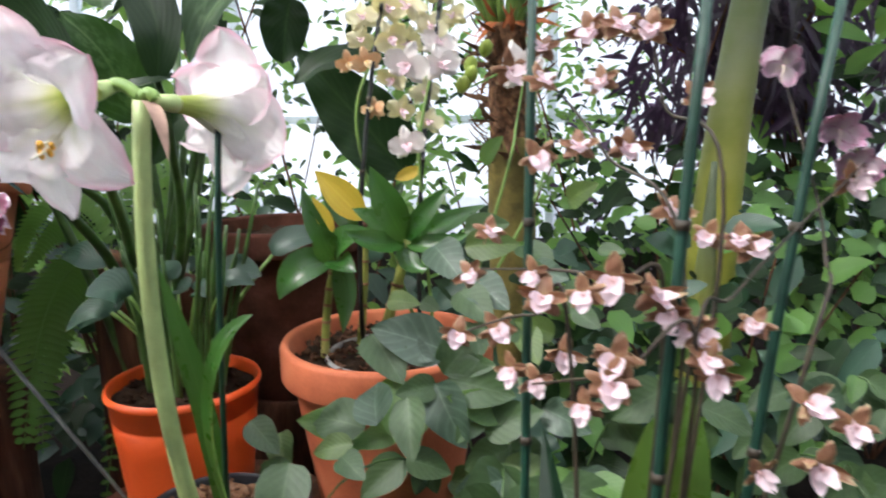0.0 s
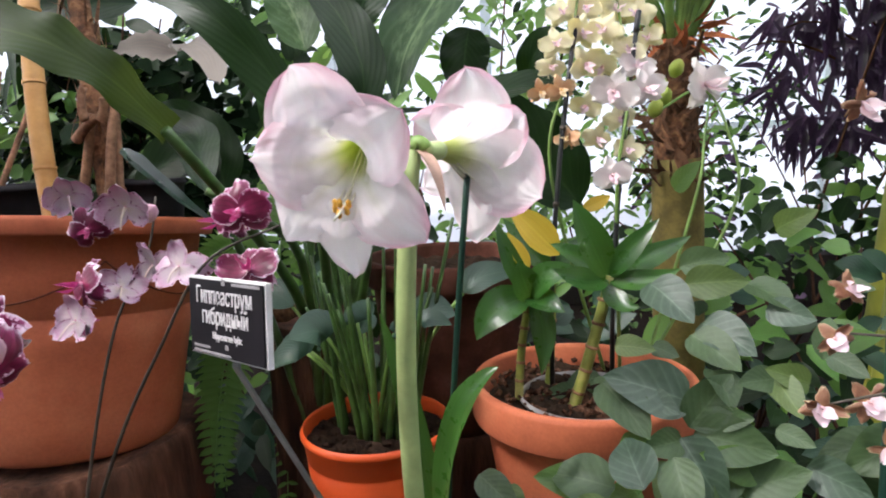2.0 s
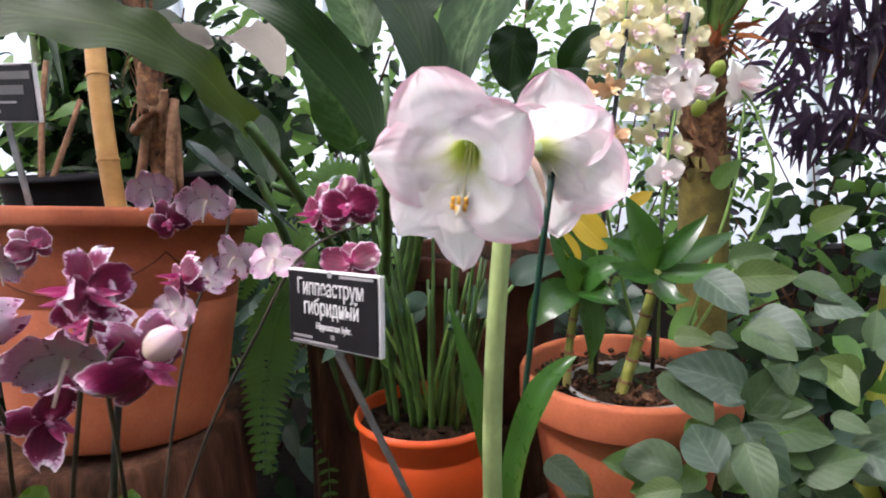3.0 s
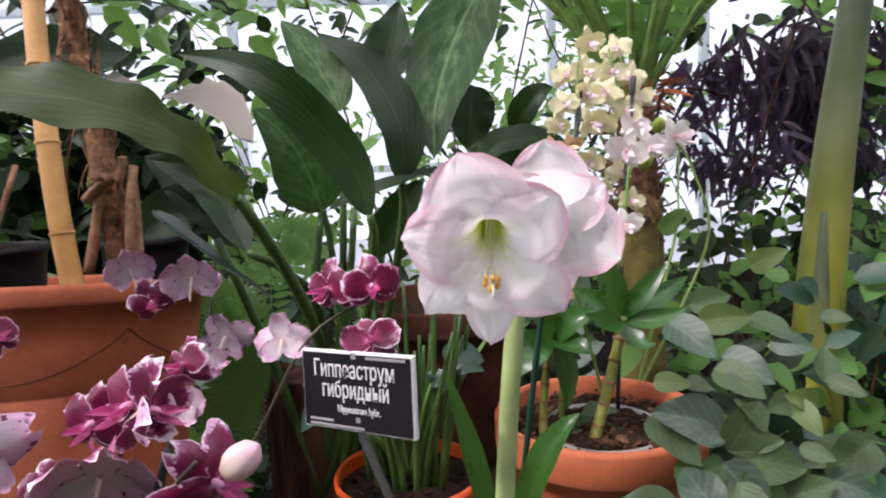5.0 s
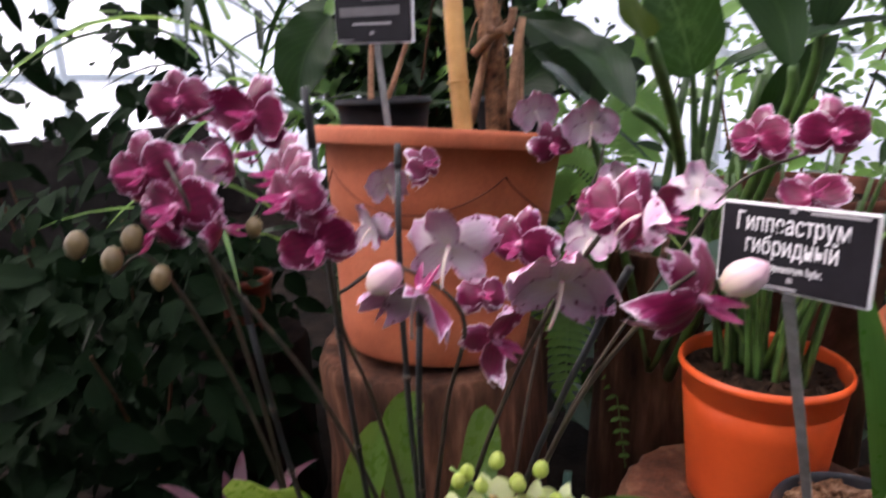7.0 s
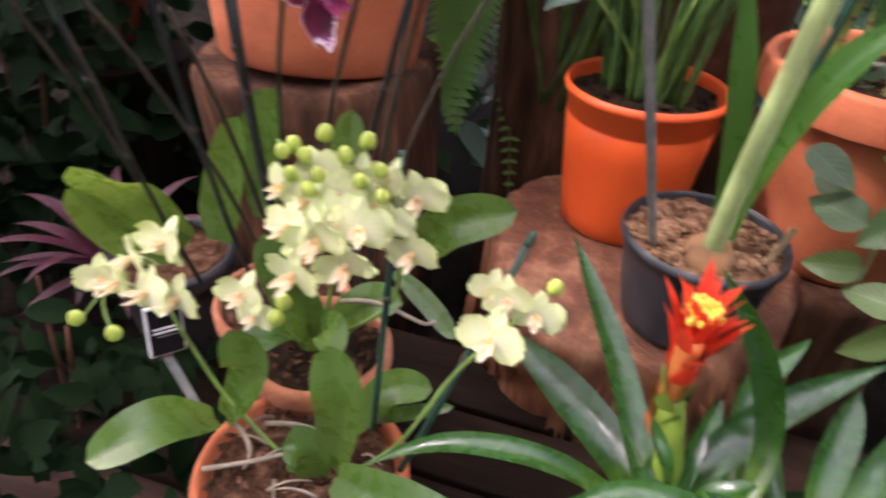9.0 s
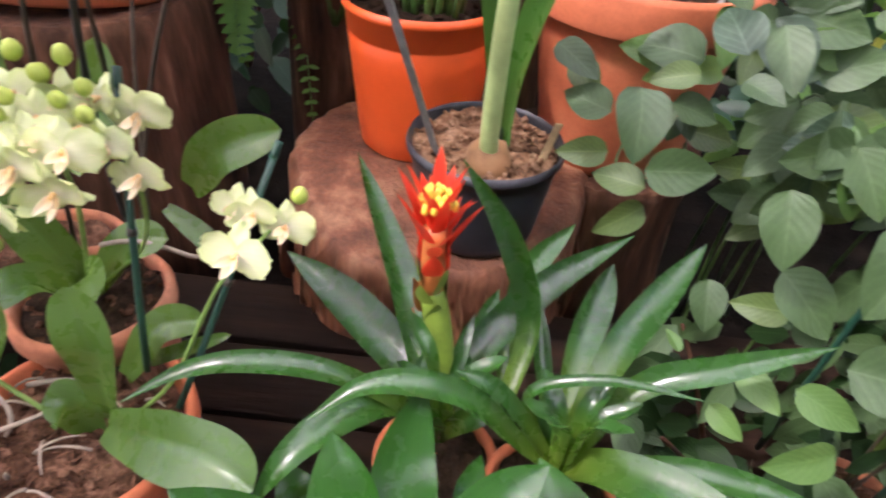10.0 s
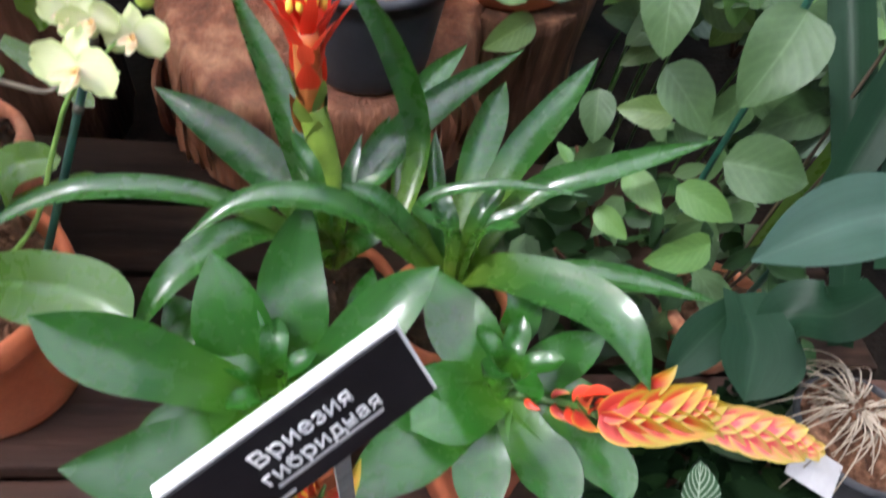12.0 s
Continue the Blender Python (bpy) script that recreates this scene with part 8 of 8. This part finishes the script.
def shrub(name, label, centre, size, n, mats, length, seed, category="shrub", slim=0.45, branches=3, hole=None):
    """Branches with a crown of many separate leaves."""
    rnd = random.Random(seed)
    c = Vector(centre)
    ob = thing(name, (c.x, c.y, 0.40), label, category)
    for k in range(branches):
        e = c + Vector((rnd.uniform(-1, 1) * size[0], rnd.uniform(-1, 1) * size[1], rnd.uniform(0.2, 1) * size[2]))
        part("branch", tube("branch", [(c.x, c.y, 0.39), (c.x + 0.3 * (e.x - c.x), c.y + 0.3 * (e.y - c.y), 0.5 * (0.4 + e.z)), e], 0.005, 0.002, BARK, 10, 6), ob)
    pieces = []
    for k in range(n):
        while True:
            q = Vector((rnd.uniform(-1, 1), rnd.uniform(-1, 1), rnd.uniform(-1, 1)))
            at = c + Vector((q.x * size[0], q.y * size[1], q.z * size[2]))
            if hole and (at - Vector(hole[0])).length < hole[1]:
                continue
            if 0.25 < q.length < 1 and noise.noise(q * 2.1 + Vector((seed, 0, 0))) > -0.12:
                break
        b = c + Vector((q.x * size[0], q.y * size[1], q.z * size[2]))
        al = Vector((rnd.uniform(-1, 1), rnd.uniform(-0.8, 0.5), rnd.uniform(-0.9, 0.5)))
        s = length * rnd.uniform(0.6, 1.25)
        v, f, u = blade_data([b, b + al * s * 0.5 + Vector((0, 0, 0.08 * s)), b + al * s], slim * s, "ovate" if slim > 0.4 else "lance", (rnd.uniform(-0.5, 0.5), -0.8, 0.7), 5, 2, 0.15)
        pieces.append((v, f, u, rnd.randrange(len(mats))))
    tagged(part("crown", joined(name + "_crown", pieces, mats), ob), kind="stuff")
    return ob


shrub("glasshouse_shrub", "dense green shrub with small leaves against the bright glass", (-0.75, 2.3, 1.35), (0.75, 0.35, 0.85), 900, [BACK_LEAF, DARK_LEAF, FERN_LEAF], 0.065, 1, slim=0.34, hole=((-0.866, 2.300, 1.583), 0.26))
shrub("glasshouse_shrub", "dense green shrub with small leaves against the bright glass", (0.05, 2.6, 1.30), (0.55, 0.3, 0.85), 1200, [BACK_LEAF, YOUNG_LEAF, FERN_LEAF], 0.065, 2, slim=0.32)
shrub("glasshouse_shrub", "dark loose shrub by the glass behind the planter", (-1.15, 1.85, 1.25), (0.5, 0.3, 0.75), 760, [DARK_LEAF, BACK_LEAF], 0.10, 3)
shrub("glasshouse_shrub", "dark overhanging branches with small leaves", (-1.0, 1.7, 2.15), (1.0, 0.4, 0.45), 820, [DARK_LEAF, BACK_LEAF], 0.09, 4)
shrub("glasshouse_shrub", "light green leafy plant against the glass", (-0.35, 1.6, 1.25), (0.35, 0.22, 0.65), 400, [BACK_LEAF, YOUNG_LEAF, FERN_LEAF, DARK_LEAF], 0.065, 5, slim=0.34)
shrub("glasshouse_shrub", "dark green shrub in the corner by the glass", (1.15, 1.9, 1.25), (0.45, 0.4, 0.85), 560, [DARK_LEAF, BACK_LEAF], 0.11, 6)
shrub("glasshouse_shrub", "shrub in the corner, its leaves coloured very dark for the shade", (-2.0, 1.1, 1.15), (0.42, 0.35, 0.82), 620, [SHADE_TONED_LEAF], 0.10, 7)
shrub("glasshouse_shrub", "green overhanging branches with light leaves", (0.4, 1.9, 2.05), (0.9, 0.4, 0.4), 420, [BACK_LEAF, DARK_LEAF], 0.10, 8)
shrub("low_foliage", "low dark leaves filling the bed behind the pots", (-0.5, 1.45, 0.75), (0.9, 0.18, 0.33), 420, [DARK_LEAF, BLUE_LEAF], 0.10, 9, "plant")
shrub("low_foliage", "low dark leaves filling the bed behind the vine", (0.45, 1.25, 0.80), (0.55, 0.2, 0.35), 330, [DARK_LEAF, BLUE_LEAF, BACK_LEAF], 0.10, 10, "plant")
shrub("low_foliage", "low leaves beside the front pots, coloured very dark for the shade", (-1.02, 0.40, 0.60), (0.26, 0.20, 0.08), 260, [SHADE_TONED_LEAF], 0.06, 12, "plant")
shrub("low_foliage", "dark low leaves on the bed between the rosettes and the vine", (-0.02, 0.50, 0.62), (0.22, 0.16, 0.10), 200, [DARK_LEAF, VINE_LEAF], 0.06, 13, "plant")
shrub("low_foliage", "dark leaves behind the vine under the purple shrub", (1.0, 1.6, 0.88), (0.5, 0.22, 0.28), 330, [DARK_LEAF, BACK_LEAF, DARK_LEAF], 0.09, 14, "plant")
shrub("glasshouse_shrub", "dark leafy shrub behind the bamboo cane", (-1.294, 1.479, 1.357), (0.28, 0.16, 0.27), 300, [DARK_LEAF, BACK_LEAF], 0.085, 15)
shrub("glasshouse_shrub", "fine-leaved dark shrub with small gaps of bright glass", (0.95, 2.45, 1.25), (0.85, 0.25, 0.62), 1250, [DARK_LEAF, BACK_LEAF, PURPLE_LEAF, DARK_LEAF], 0.06, 16, slim=0.34)
shrub("dark_thicket", "dark shaded foliage behind the planter", (-1.150, 1.500, 1.340), (0.34, 0.12, 0.24), 620, [DARK_LEAF, SHADE_TONED_LEAF], 0.085, 29, "plant")
# next two: dark leaves added where deep shade hides the bed
shrub("dark_thicket", "near-black undergrowth added in place of the shade beside the magenta orchids", (-1.52, 0.86, 0.72), (0.34, 0.48, 0.30), 1100, [SHADE_TONED_LEAF], 0.085, 33, "plant")
shrub("low_foliage", "dark low leaves added in place of the shade beside the vriesea", (0.06, 0.20, 0.575), (0.26, 0.16, 0.050), 520, [SHADE_TONED_LEAF, DARK_LEAF], 0.055, 41, "plant")
shrub("glasshouse_shrub", "green shrub under the purple leaves by the glass", (0.50, 1.72, 1.00), (0.55, 0.20, 0.22), 360, [DARK_LEAF, BACK_LEAF, DARK_LEAF], 0.085, 43)
